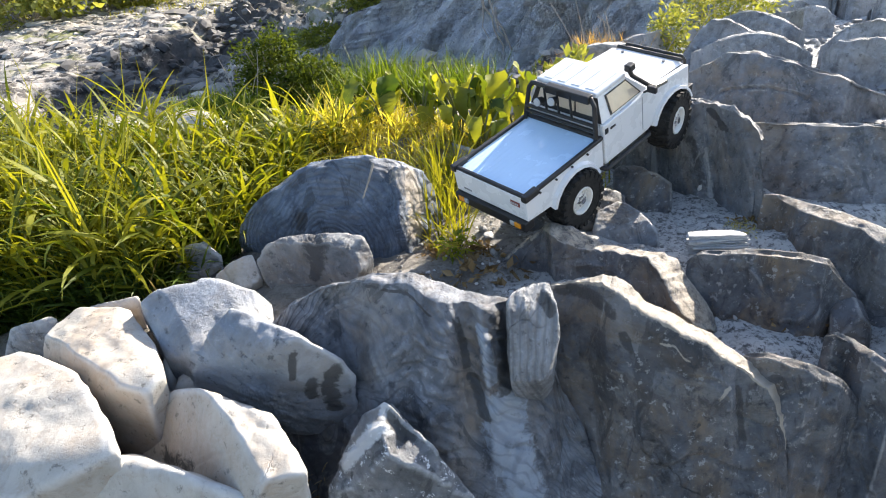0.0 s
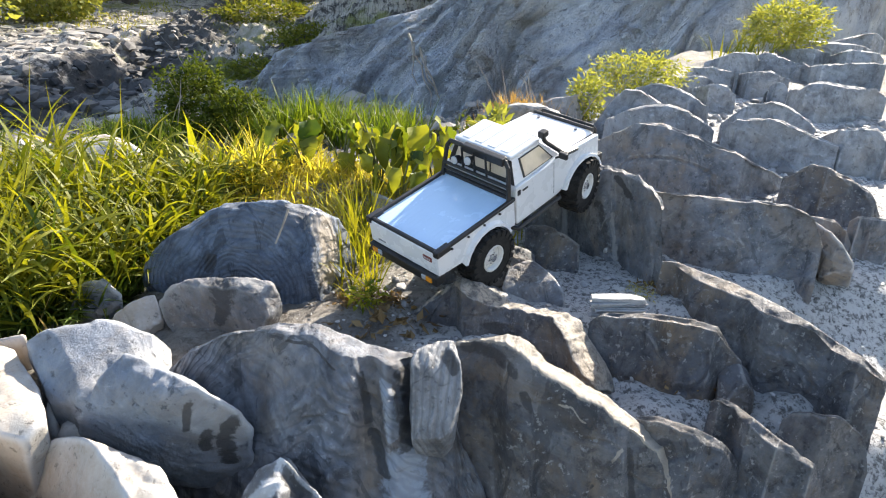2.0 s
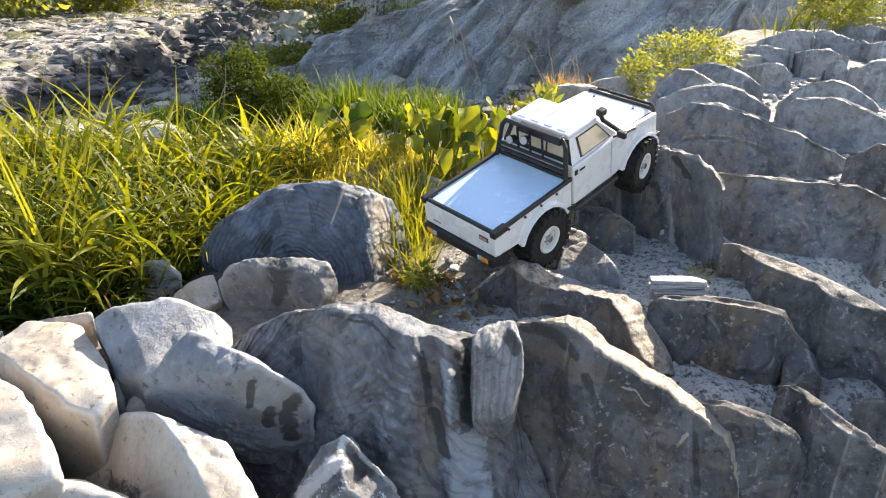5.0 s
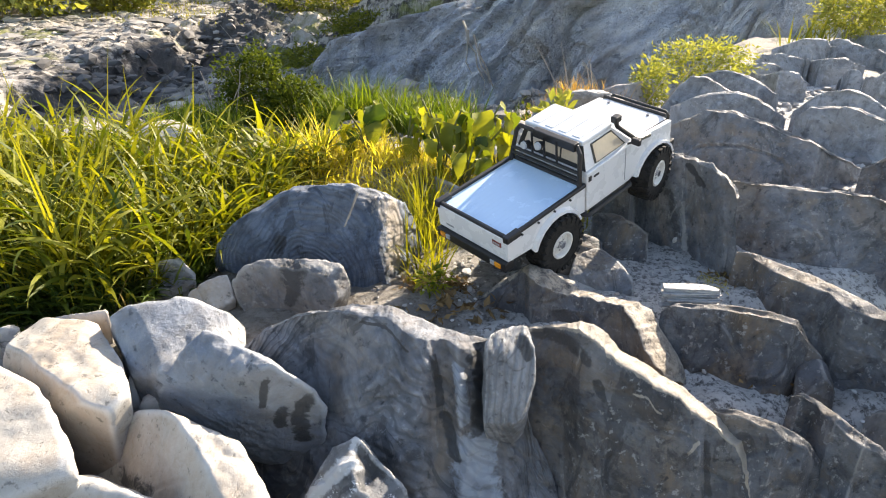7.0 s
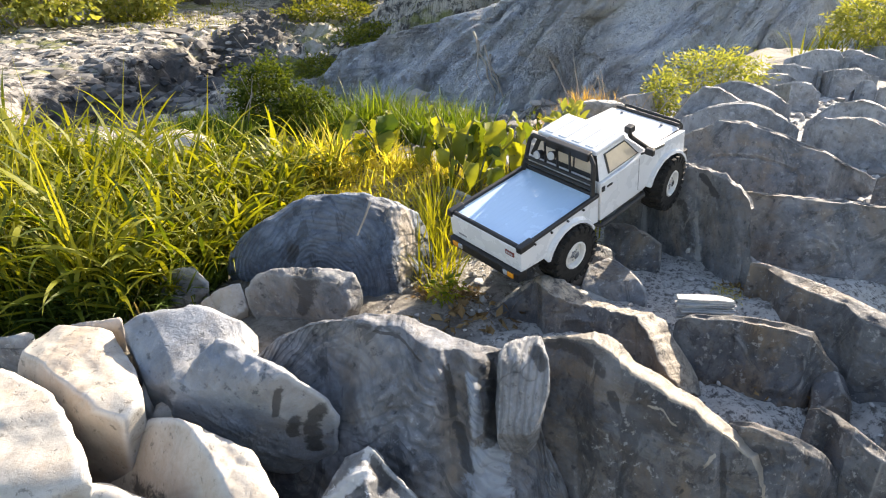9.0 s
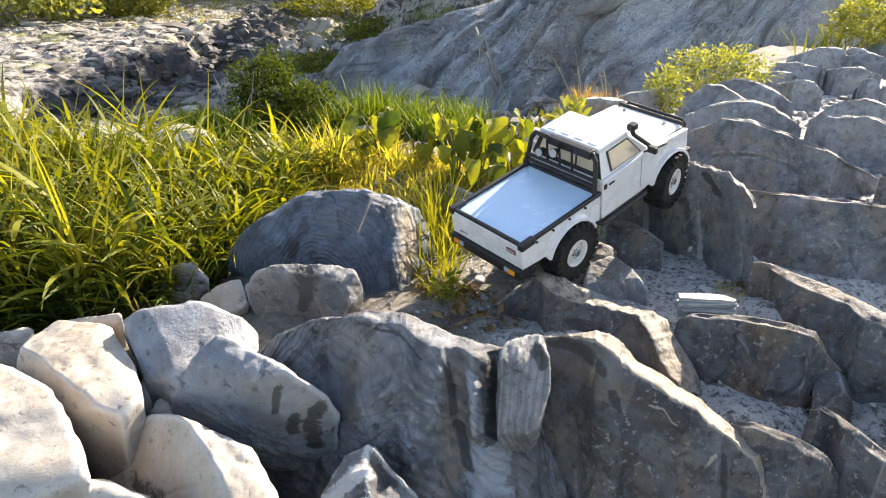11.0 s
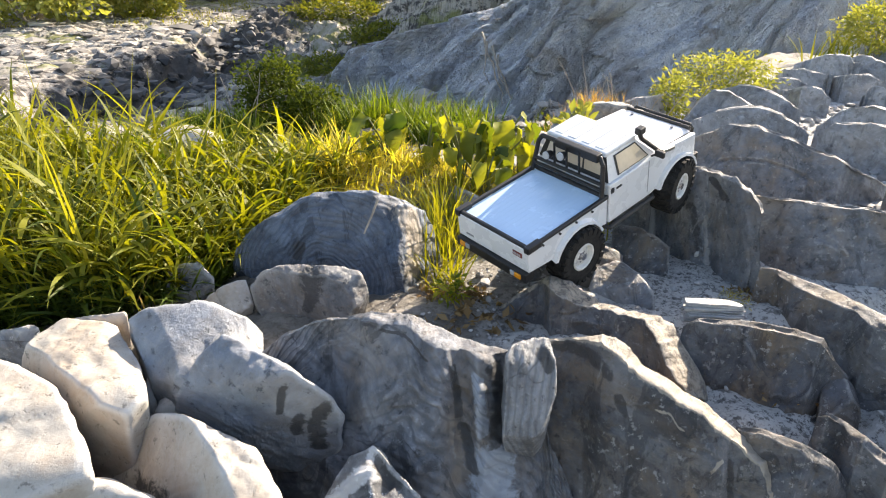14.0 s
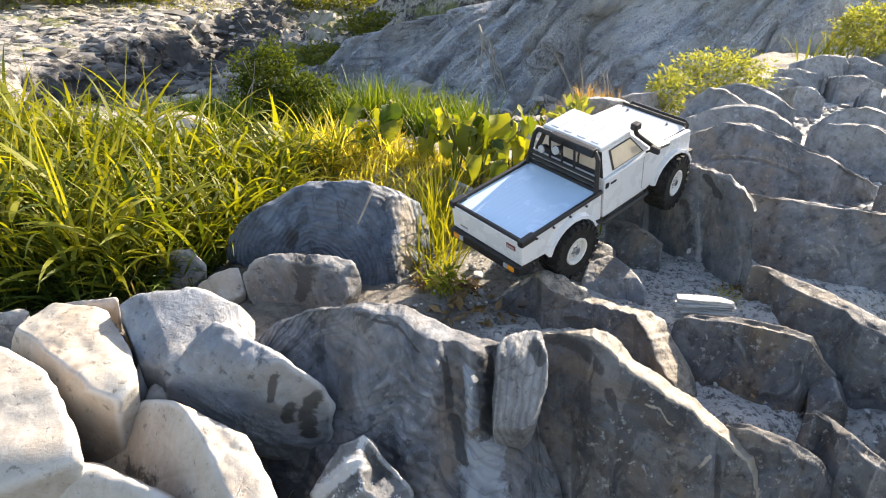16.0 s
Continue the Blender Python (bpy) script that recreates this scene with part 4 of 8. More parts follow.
# ridged boulders: the crest and the lower edge of its worn top, from one end to the other
CREST_STREAKED = [((-0.269, 0.845, 0.003), (-0.268, 0.839, 0.003)), ((-0.248, 0.840, 0.026), (-0.247, 0.834, 0.026)), ((-0.226, 0.835, 0.048), (-0.225, 0.829, 0.048)), ((-0.189, 0.825, 0.072), (-0.188, 0.819, 0.072)), ((-0.166, 0.820, 0.084), (-0.165, 0.814, 0.084)), ((-0.143, 0.815, 0.093), (-0.142, 0.809, 0.093)), ((-0.118, 0.810, 0.099), (-0.117, 0.804, 0.099)), ((-0.095, 0.805, 0.108), (-0.095, 0.799, 0.108)), ((-0.081, 0.800, 0.106), (-0.081, 0.794, 0.105)), ((-0.046, 0.797, 0.111), (-0.046, 0.791, 0.111)), ((-0.026, 0.793, 0.106), (-0.028, 0.773, 0.104)), ((-0.005, 0.790, 0.096), (-0.007, 0.758, 0.095)), ((0.021, 0.782, 0.087), (0.019, 0.752, 0.085)), ((0.048, 0.774, 0.083), (0.045, 0.750, 0.081)), ((0.071, 0.772, 0.079), (0.068, 0.756, 0.076)), ((0.088, 0.776, 0.072), (0.088, 0.770, 0.072)), ((0.105, 0.785, 0.062), (0.105, 0.779, 0.062)), ((0.126, 0.785, 0.038), (0.126, 0.779, 0.038)), ((0.142, 0.768, -0.023), (0.141, 0.762, -0.023)), ((0.154, 0.748, -0.064), (0.153, 0.742, -0.063)), ((0.169, 0.738, -0.089), (0.168, 0.732, -0.088)), ((0.182, 0.728, -0.119), (0.181, 0.722, -0.118)), ((0.198, 0.720, -0.162), (0.197, 0.714, -0.160))]
CREST_SLATE = [((0.142, 0.835, 0.049), (0.143, 0.829, 0.049)), ((0.151, 0.825, 0.063), (0.150, 0.819, 0.064)), ((0.183, 0.815, 0.070), (0.182, 0.809, 0.070)), ((0.217, 0.805, 0.083), (0.211, 0.783, 0.084)), ((0.234, 0.800, 0.082), (0.225, 0.778, 0.078)), ((0.255, 0.793, 0.069), (0.244, 0.771, 0.066)), ((0.271, 0.785, 0.050), (0.261, 0.763, 0.054)), ((0.316, 0.762, 0.033), (0.299, 0.740, 0.040)), ((0.351, 0.742, 0.016), (0.335, 0.720, 0.022)), ((0.390, 0.720, -0.010), (0.369, 0.698, -0.003)), ((0.423, 0.702, -0.033), (0.399, 0.680, -0.022)), ((0.436, 0.692, -0.060), (0.410, 0.670, -0.045)), ((0.442, 0.685, -0.090), (0.417, 0.663, -0.072)), ((0.452, 0.680, -0.127), (0.426, 0.658, -0.106))]
CREST_WEDGE = [((0.072, 1.070, -0.076), (0.073, 1.064, -0.075)), ((0.081, 1.065, -0.053), (0.083, 1.059, -0.052)), ((0.091, 1.060, -0.020), (0.092, 1.054, -0.019)), ((0.117, 1.055, 0.003), (0.118, 1.049, 0.003)), ((0.142, 1.050, 0.025), (0.143, 1.044, 0.025)), ((0.165, 1.045, 0.047), (0.165, 1.039, 0.046)), ((0.178, 1.040, 0.056), (0.172, 1.005, 0.053)), ((0.209, 1.035, 0.049), (0.192, 0.990, 0.041)), ((0.237, 1.030, 0.032), (0.224, 0.990, 0.030)), ((0.264, 1.020, 0.017), (0.258, 0.990, 0.021)), ((0.307, 1.000, 0.014), (0.284, 0.970, 0.024)), ((0.353, 0.985, 0.014), (0.318, 0.955, 0.024)), ((0.374, 0.975, 0.006), (0.327, 0.925, 0.016)), ((0.383, 0.955, -0.016), (0.332, 0.905, 0.004)), ((0.400, 0.935, -0.037), (0.338, 0.885, -0.012)), ((0.415, 0.915, -0.062), (0.351, 0.870, -0.030)), ((0.423, 0.900, -0.090), (0.382, 0.870, -0.062))]


def ridged_boulder(rows, base, lean, mat, label, seed, bulges=(), fold=0.0, peak=0.5, flare=0.0, marks=(), worn=0.8, back=1.1, columns=230, lines=130, turn=0.0, grain=1.0, rub_amount=1.0, jagged=1.0):
    """A boulder drawn out along its crest: a worn top between crest and edge, a front that leans down to its foot, a steep back."""
    rows = np.array(rows, float)
    top, lip = rows[:, 0], rows[:, 1]
    run = np.concatenate([[0], np.cumsum(np.linalg.norm(np.diff(top, axis=0), axis=1))])
    a = np.linspace(0, 1, columns)
    pick = lambda m: np.stack([np.interp(a * run[-1], run, m[:, k]) for k in range(3)], -1)
    top, lip = pick(top), pick(lip)
    jag = 0.0035 * jagged * grain * fbm(np.stack([a * 26 * run[-1] / 0.6 / grain, 0 * a, 0 * a], -1), seed, 4, 0.6)
    top[:, 2] += jag * 0.7
    lip += np.stack([jag * 0.3, 0 * a, jag * 0.8], -1)
    s = np.linspace(0, 1, lines) ** 1.15
    shelf = np.linspace(0, 1, 12)[:-1]
    rear = np.linspace(1, 0, 22)[:-1]
    A, S = np.meshgrid(a, s, indexing="ij")
    fall = (lip[:, 2] - base)[:, None] * S
    out = lean * fall
    for ca, cs, wa, ws, amount in bulges:
        out = out + amount * np.exp(-((A - ca) / wa) ** 2 - ((S - cs) / ws) ** 2)
    sway = fbm(np.stack([A.ravel() * 5, S.ravel() * 3, 0 * A.ravel()], -1), seed + 3, 4).reshape(A.shape)
    flow = 3.2 * S - 0.9 * np.sqrt(((A - peak) * 7) ** 2 + 0.15) + 0.35 * sway
    if fold:                                                        # laminae folded over the peak, fading down the face
        soft = np.exp(-(S / 0.4) ** 2)
        out = out + soft * fold * (np.sin(flow * 9) + 0.5 * np.sin(flow * 31 + 1.0))
    x = lip[:, 0][:, None] + flare * S * (A - 0.3)
    front = np.stack([x, lip[:, 1][:, None] - out, lip[:, 2][:, None] - fall], -1)
    T = shelf[None, :, None]
    deck = top[:, None] * (1 - T) + lip[:, None] * T
    deck[..., 2] += 0.004 * grain * vnoise(deck.reshape(-1, 3) * (30 / grain), seed + 2).reshape(deck.shape[:2]) * np.sin(np.pi * T[..., 0])
    R = rear[None, :, None]
    drop = (top[:, 2] - base)[:, None, None]
    behind = top[:, None] + np.concatenate([0 * R + 0 * drop, R * drop / back + 0.01 * R, -R * drop], -1)
    pts = np.concatenate([behind, deck, front], 1)
    n, m = pts.shape[:2]
    flat = pts.reshape(-1, 3)
    q = flat * (1.0, 1.6, 1.0) / grain
    face = np.concatenate([np.zeros(len(rear) + len(shelf)), np.minimum(1, s * 12)])[None].repeat(n, 0).ravel()
    rub = 0.004 * fbm(q * 14, seed + 5, 5, 0.55) + 0.005 * np.clip(0.5 - np.abs(vnoise(q * 9, seed + 8)) * 2.5, 0, 1) - 0.004 * np.clip(1 - np.abs(vnoise(q * 11 + 5, seed + 9)) * 9, 0, 1)
    flat = flat + np.array((0.1, -0.9, 0.3)) * (grain * rub_amount * rub * (0.3 + 0.7 * face))[:, None]
    i = np.arange((n - 1) * (m - 1))
    k = i // (m - 1) * m + i % (m - 1)
    if turn:
        c, w = math.cos(turn), math.sin(turn)
        flat = np.stack([flat[:, 0] * c - flat[:, 1] * w, flat[:, 0] * w + flat[:, 1] * c, flat[:, 2]], -1)
    centre = flat.mean(0)
    me = mesh_of("boulder", flat - centre, np.stack([k, k + 1, k + m + 1, k + m], -1))
    # pale tone of the worn top, which also paints the sun on it
    wear = np.concatenate([np.zeros(len(rear)), np.full(len(shelf), worn), worn * np.clip(1 - s * 40, 0, 1)])[None].repeat(n, 0).ravel()
    stain = np.zeros(len(flat))
    fa, fs = np.repeat(a, m), np.concatenate([np.zeros(len(rear) + len(shelf)), s])[None].repeat(n, 0).ravel()
    place = np.stack([fa, fs, 0 * fa], -1)
    for kind, width, amount, line in marks:
        near = np.clip(1.35 - stroke(place, [(p[0], p[1], 0.0) for p in line]) / width, 0, 1) * amount
        if kind == "stain":
            stain = np.maximum(stain, near * (face > 0))
        else:
            wear = np.maximum(wear, near)
    lam = np.concatenate([np.zeros((n, len(rear) + len(shelf))), flow], 1).ravel() if fold else np.zeros(len(flat))
    for name, values in (("stain", stain), ("vein_lit", wear), ("flow", lam)):
        me.attributes.new(name, "FLOAT", "POINT").data.foreach_set("value", values)
    ob = new("boulder", me)
    ob.location = centre
    me.materials.append(ROCK[mat])
    return tagged(ob, label, "boulder", "boulders of the river bank")


def split_boulder(centre, facets, seed, mat, label, lean=0.45, top=0.055, sight_pitch=16.0, worn=0.12, columns=72, lines=44, bulge=0.05, stand=1.0):
    """A slab-like boulder bounded by facets: its upper outline as a sharp crest over a split front."""
    u, _ = ICO[5]
    n, d = planes(facets)
    k = np.maximum(u @ n.T, 0) / np.maximum(d, 0.004)
    pts = u / k.max(1)[:, None] + np.array(centre)
    turn = -math.atan2(centre[0], centre[1])                         # the front is turned towards the eye at the origin
    c, w = math.cos(-turn), math.sin(-turn)
    pts = np.stack([pts[:, 0] * c - pts[:, 1] * w, pts[:, 0] * w + pts[:, 1] * c, pts[:, 2]], -1)
    e = radians(sight_pitch)
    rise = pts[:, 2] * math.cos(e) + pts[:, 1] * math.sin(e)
    x0, x1 = pts[:, 0].min(), pts[:, 0].max()
    size = x1 - x0
    rng = np.random.default_rng(seed)
    cuts = np.linspace(0, 1, 12) + np.concatenate([[0], rng.uniform(-0.025, 0.025, 10), [0]])
    rows, base = [], float(pts[:, 2].min()) - 0.03
    near_ground = float(ground_height(np.array([centre[0]]), np.array([centre[1]]))[0])
    for a in cuts:
        x = x0 + a * size
        near = np.where(np.abs(pts[:, 0] - np.clip(x, x0 + 0.015 * size, x1 - 0.015 * size)) < 0.04 * size)[0]
        t = pts[near[np.argmax(rise[near])]]
        shelf = size * top * (0.25 + 0.75 * math.sin(math.pi * a)) * rng.uniform(0.5, 1.2)
        seen = near[pts[near, 2] > near_ground]
        foot = pts[seen[np.argmin(rise[seen])]][1] if len(seen) else t[1]
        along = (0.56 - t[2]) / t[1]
        fall = max(0.0, t[2] - near_ground)
        ahead = stand * max(0.0, (t[1] - shelf - foot - lean * fall) / (1 + lean * along))      # the crest slides along the sight line from eye height 0.56 to over its foot
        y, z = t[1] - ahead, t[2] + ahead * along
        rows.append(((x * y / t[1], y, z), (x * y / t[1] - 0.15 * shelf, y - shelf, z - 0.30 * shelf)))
    bumps = [(rng.uniform(0.15, 0.85), rng.uniform(0.1, 0.7), rng.uniform(0.06, 0.16), rng.uniform(0.2, 0.5), size * bulge * rng.uniform(-1.0, 1.0)) for _ in range(6)]
    return ridged_boulder(rows, base, lean, mat, label, seed, bulges=bumps, worn=worn, columns=columns, lines=lines, turn=turn, grain=max(1.0, size * 3.2), jagged=0.55)


CREST_POINTED = [((0.309, 1.540, 0.116), (0.308, 1.529, 0.116)), ((0.314, 1.530, 0.148), (0.313, 1.519, 0.147)), ((0.348, 1.520, 0.167), (0.346, 1.509, 0.166)), ((0.360, 1.510, 0.189), (0.359, 1.499, 0.186)), ((0.393, 1.490, 0.199), (0.390, 1.479, 0.197)), ((0.426, 1.470, 0.190), (0.422, 1.459, 0.187)), ((0.468, 1.440, 0.182), (0.463, 1.429, 0.179)), ((0.491, 1.410, 0.165), (0.486, 1.399, 0.162)), ((0.510, 1.370, 0.155), (0.504, 1.359, 0.152)), ((0.531, 1.330, 0.162), (0.525, 1.319, 0.159)), ((0.554, 1.280, 0.160), (0.547, 1.269, 0.157)), ((0.569, 1.230, 0.150), (0.562, 1.219, 0.148)), ((0.580, 1.200, 0.138), (0.572, 1.189, 0.138)), ((0.581, 1.190, 0.129), (0.573, 1.179, 0.130))]
ridged_boulder(CREST_STREAKED, -0.22, 0.42, "streaked", "big blue-grey boulder with worn curving ridges and dark streaks", 14, fold=0.0022, peak=0.363, flare=0.05, worn=0.22,
               bulges=((0.37, 0.35, 0.12, 0.45, 0.045), (0.22, 0.2, 0.06, 0.3, -0.022), (0.505, 0.3, 0.025, 0.35, -0.020), (0.537, 0.2, 0.016, 0.3, 0.012), (0.578, 0.15, 0.016, 0.25, -0.010), (0.62, 0.65, 0.06, 0.25, 0.02)),
               marks=(("stain", 0.009, 1, ((0.482, 0.06), (0.492, 0.14), (0.497, 0.26))), ("stain", 0.014, 1, ((0.506, 0.30), (0.516, 0.36), (0.524, 0.46))), ("stain", 0.015, 0.95, ((0.566, 0.04), (0.577, 0.16), (0.570, 0.36))),
                      ("stain", 0.006, 1, ((0.30, 0.012), (0.37, 0.03), (0.43, 0.06))), ("stain", 0.10, 0.42, ((0.36, 0.75), (0.45, 0.8))), ("pale", 0.014, 0.9, ((0.535, 0.08), (0.545, 0.30))), ("pale", 0.05, 0.85, ((0.555, 0.38), (0.57, 0.62), (0.60, 0.95)))))
ridged_boulder(CREST_SLATE, -0.22, 0.40, "dark", "big dark slate boulder, worn ridge also painted sunlit pale", 17, worn=0.9,
               bulges=((0.42, 0.4, 0.2, 0.5, 0.03), (0.70, 0.25, 0.05, 0.3, -0.012), (0.60, 0.2, 0.06, 0.2, 0.010), (0.16, 0.5, 0.05, 0.5, -0.012)),
               # stain at 0.67 paints a groove's shadow
               marks=(("stain", 0.030, 1, ((0.08, 0.02), (0.17, 0.06), (0.22, 0.10))), ("stain", 0.025, 1, ((0.27, 0.17), (0.28, 0.2))), ("stain", 0.018, 1, ((0.67, 0.12), (0.69, 0.4))),
                      # pale lines paint the sunlit tops of small ridges
                      ("pale", 0.006, 0.9, ((0.40, 0.10), (0.45, 0.08), (0.50, 0.11))), ("pale", 0.006, 0.9, ((0.58, 0.22), (0.63, 0.13))), ("stain", 0.07, 0.45, ((0.48, 0.3), (0.58, 0.25))), ("stain", 0.08, 0.45, ((0.35, 0.5), (0.42, 0.7)))))
ridged_boulder(CREST_POINTED, -0.08, 0.42, "mid", "big dark boulder with a pointed end and pale streaks", 26, worn=0.45, columns=190, lines=110, grain=1.5,
               bulges=((0.30, 0.35, 0.07, 0.35, 0.055), (0.20, 0.5, 0.025, 0.4, -0.03), (0.415, 0.45, 0.035, 0.4, -0.045), (0.55, 0.4, 0.12, 0.5, 0.05), (0.70, 0.35, 0.05, 0.4, -0.02), (0.86, 0.4, 0.07, 0.5, 0.02)),
               marks=(("stain", 0.05, 0.6, ((0.55, 0.3), (0.62, 0.6))), ("stain", 0.03, 1, ((0.70, 0.06), (0.77, 0.14))), ("stain", 0.018, 0.9, ((0.20, 0.3), (0.205, 0.75))), ("pale", 0.022, 0.9, ((0.39, 0.35), (0.40, 0.75))), ("pale", 0.03, 0.8, ((0.66, 0.35), (0.68, 0.7)))))
# the pale top and right face carry the sunlight in their colour
ridged_boulder(CREST_WEDGE, -0.16, 0.35, "dark", "dark slate wedge, worn edge, split face painted sunlit pale", 18, worn=0.5, columns=180, lines=90,
               bulges=((0.3, 0.5, 0.2, 0.5, 0.015),), marks=(("stain", 0.05, 0.7, ((0.45, 0.15), (0.55, 0.3))),))
split_boulder((0.803, 1.292, -0.030), [(-124, 3, 0.113), (135, 6, 0.182), (-120, -25, 0.075), (129, -11, 0.155), (-124, -31, 0.079), (-180, 90, 0.15), (-112, 46, 0.152), (72, 73, 0.128), (-101, 58, 0.159), (-104, 52, 0.156), (-10, 40, 0.158), (-28, 9, 0.14), (-21, 9, 0.132), (-11, 35, 0.156), (-111, -26, 0.09), (-7, -11, 0.126), (-45, -44, 0.15), (72, -23, 0.076), (87, -26, 0.098), (38, -27, 0.1), (64, -28, 0.075), (37, -27, 0.101), (0, -90, 0.11)], 27, 'mid', 'dark grey slate boulder with a worn top edge', columns=150, lines=90, top=0.03, sight_pitch=20.0, lean=0.55)
split_boulder((0.708, 1.015, -0.095), [(-151, 66, 0.146), (88, 38, 0.17), (-144, 38, 0.115), (-147, -10, 0.03), (91, 36, 0.173), (129, -11, 0.154), (29, 65, 0.109), (30, 53, 0.087), (-143, 42, 0.119), (16, 48, 0.086), (30, 53, 0.086), (2, 33, 0.108), (-136, -14, 0.058), (15, 45, 0.085), (-1, 13, 0.115), (-94, -27, 0.157), (-116, -24, 0.112), (11, -2, 0.09), (-26, -32, 0.173), (65, -21, 0.1), (74, -22, 0.114), (32, -7, 0.05), (40, -19, 0.052), (29, -4, 0.054), (0, -90, 0.105)], 29, 'dark', 'long dark slab leaning on the gravel', columns=150, lines=90, top=0.08, sight_pitch=27.0, stand=0.0, lean=0.3)
split_boulder((0.531, 0.960, -0.106), [(-111, 30, 0.092), (119, 26, 0.115), (-111, 18, 0.077), (-170, -17, 0.106), (121, 22, 0.115), (142, -9, 0.103), (-108, 47, 0.111), (86, 50, 0.098), (-108, 45, 0.11), (88, 48, 0.098), (64, 53, 0.096), (-29, 32, 0.122), (4, 30, 0.105), (63, 53, 0.096), (-77, -2, 0.073), (-88, -7, 0.056), (-98, -8, 0.046), (-98, -7, 0.047), (4, 8, 0.095), (-88, -18, 0.054), (11, -3, 0.089), (-74, -24, 0.072), (-61, -24, 0.088), (-99, -18, 0.043), (-142, -26, 0.088), (-102, -20, 0.044), (76, -19, 0.051), (75, -21, 0.049), (96, -23, 0.073), (79, -22, 0.052), (70, -20, 0.05), (72, -21, 0.049), (0, -90, 0.094)], 30, 'dark', 'dark layered slate block resting on gravel', columns=150, lines=90, top=0.07, sight_pitch=27.0, stand=0.0, lean=0.3)
split_boulder((0.473, 0.728, -0.162), [(-107, 8, 0.058), (99, 44, 0.116), (-108, -5, 0.026), (-113, -7, 0.026), (102, 41, 0.113), (139, -3, 0.055), (-90, 53, 0.147), (56, 56, 0.113), (43, 54, 0.11), (52, 55, 0.111), (-85, -3, 0.034), (6, 39, 0.099), (-88, -5, 0.03), (38, 53, 0.108), (2, 18, 0.077), (-88, -8, 0.031), (35, 3, 0.061), (-80, -13, 0.046), (-74, -15, 0.056), (-108, -10, 0.029), (75, -3, 0.038), (93, -9, 0.038), (84, -9, 0.034), (68, -2, 0.04), (0, -90, 0.148)], 31, 'dark', 'dark grey slate boulder with a worn top edge', columns=150, lines=90, top=0.10, sight_pitch=27.0, stand=0.0, lean=0.3)
split_boulder((0.580, 0.744, -0.164), [(-151, 22, 0.102), (113, 25, 0.104), (-148, 16, 0.088), (-146, -7, 0.029), (115, 21, 0.098), (133, -3, 0.057), (-146, -7, 0.029), (29, 54, 0.106), (13, 56, 0.11), (17, 51, 0.099), (-133, -8, 0.035), (3, 26, 0.073), (-73, -8, 0.075), (15, 46, 0.093), (-130, -8, 0.038), (29, 12, 0.056), (36, 4, 0.05), (25, 16, 0.059), (-59, -15, 0.093), (57, -5, 0.049), (74, -11, 0.051), (67, -11, 0.047), (0, -90, 0.146)], 32, 'dark', 'dark grey slate boulder with a worn top edge', columns=150, lines=90, top=0.10, sight_pitch=27.0, stand=0.0, lean=0.3)
split_boulder((0.883, 2.280, 0.038), [(-102, -33, 0.069), (151, 26, 0.087), (-102, -35, 0.068), (150, 24, 0.088), (141, -5, 0.101), (-167, -55, 0.118), (-105, 15, 0.139), (151, 30, 0.089), (-95, -22, 0.078), (-103, 20, 0.145), (77, 80, 0.112), (-5, 60, 0.108), (-3, 61, 0.107), (-67, -23, 0.078), (-66, -24, 0.077), (2, 53, 0.114), (5, 0, 0.117), (-56, -27, 0.085), (-101, -36, 0.068), (77, -12, 0.124), (75, -14, 0.12), (70, -28, 0.1), (82, -39, 0.092), (-180, -90, 0.098)], 34, 'light', 'grey boulder with a sunlit upper edge, haze in its colour')
split_boulder((1.140, 2.582, 0.039), [(-152, 44, 0.124), (136, 56, 0.116), (-144, 11, 0.111), (-143, -8, 0.09), (-153, -35, 0.061), (137, 50, 0.123), (152, -15, 0.115), (28, 78, 0.072), (-1, 67, 0.07), (-98, -31, 0.117), (-9, 50, 0.08), (-137, -24, 0.079), (-2, 63, 0.071), (-90, -49, 0.095), (-4, 0, 0.099), (-71, -52, 0.1), (-145, -42, 0.054), (-143, -46, 0.055), (35, -33, 0.086), (35, -36, 0.082), (66, -60, 0.083), (49, -57, 0.072), (28, 16, 0.125), (0, -90, 0.069)], 35, 'light', 'grey boulder with a sunlit upper edge, haze in its colour')
split_boulder((0.979, 2.189, 0.028), [(-118, -2, 0.132), (140, 46, 0.131), (-106, -26, 0.071), (-107, -36, 0.063), (131, -6, 0.133), (-120, -50, 0.074), (-118, -49, 0.072), (111, 77, 0.091), (114, 75, 0.092), (-77, 12, 0.12), (21, 77, 0.086), (-88, -13, 0.087), (-7, 56, 0.094), (17, 75, 0.086), (-78, -23, 0.087), (-9, 38, 0.111), (-6, 50, 0.099), (-78, -47, 0.068), (-5, -17, 0.14), (-55, -50, 0.09), (-82, -50, 0.064), (79, 53, 0.118), (79, 18, 0.134), (91, -30, 0.092), (101, -32, 0.095), (70, -54, 0.088), (-180, -90, 0.068)], 36, 'light', 'grey boulder with a sunlit upper edge, haze in its colour')
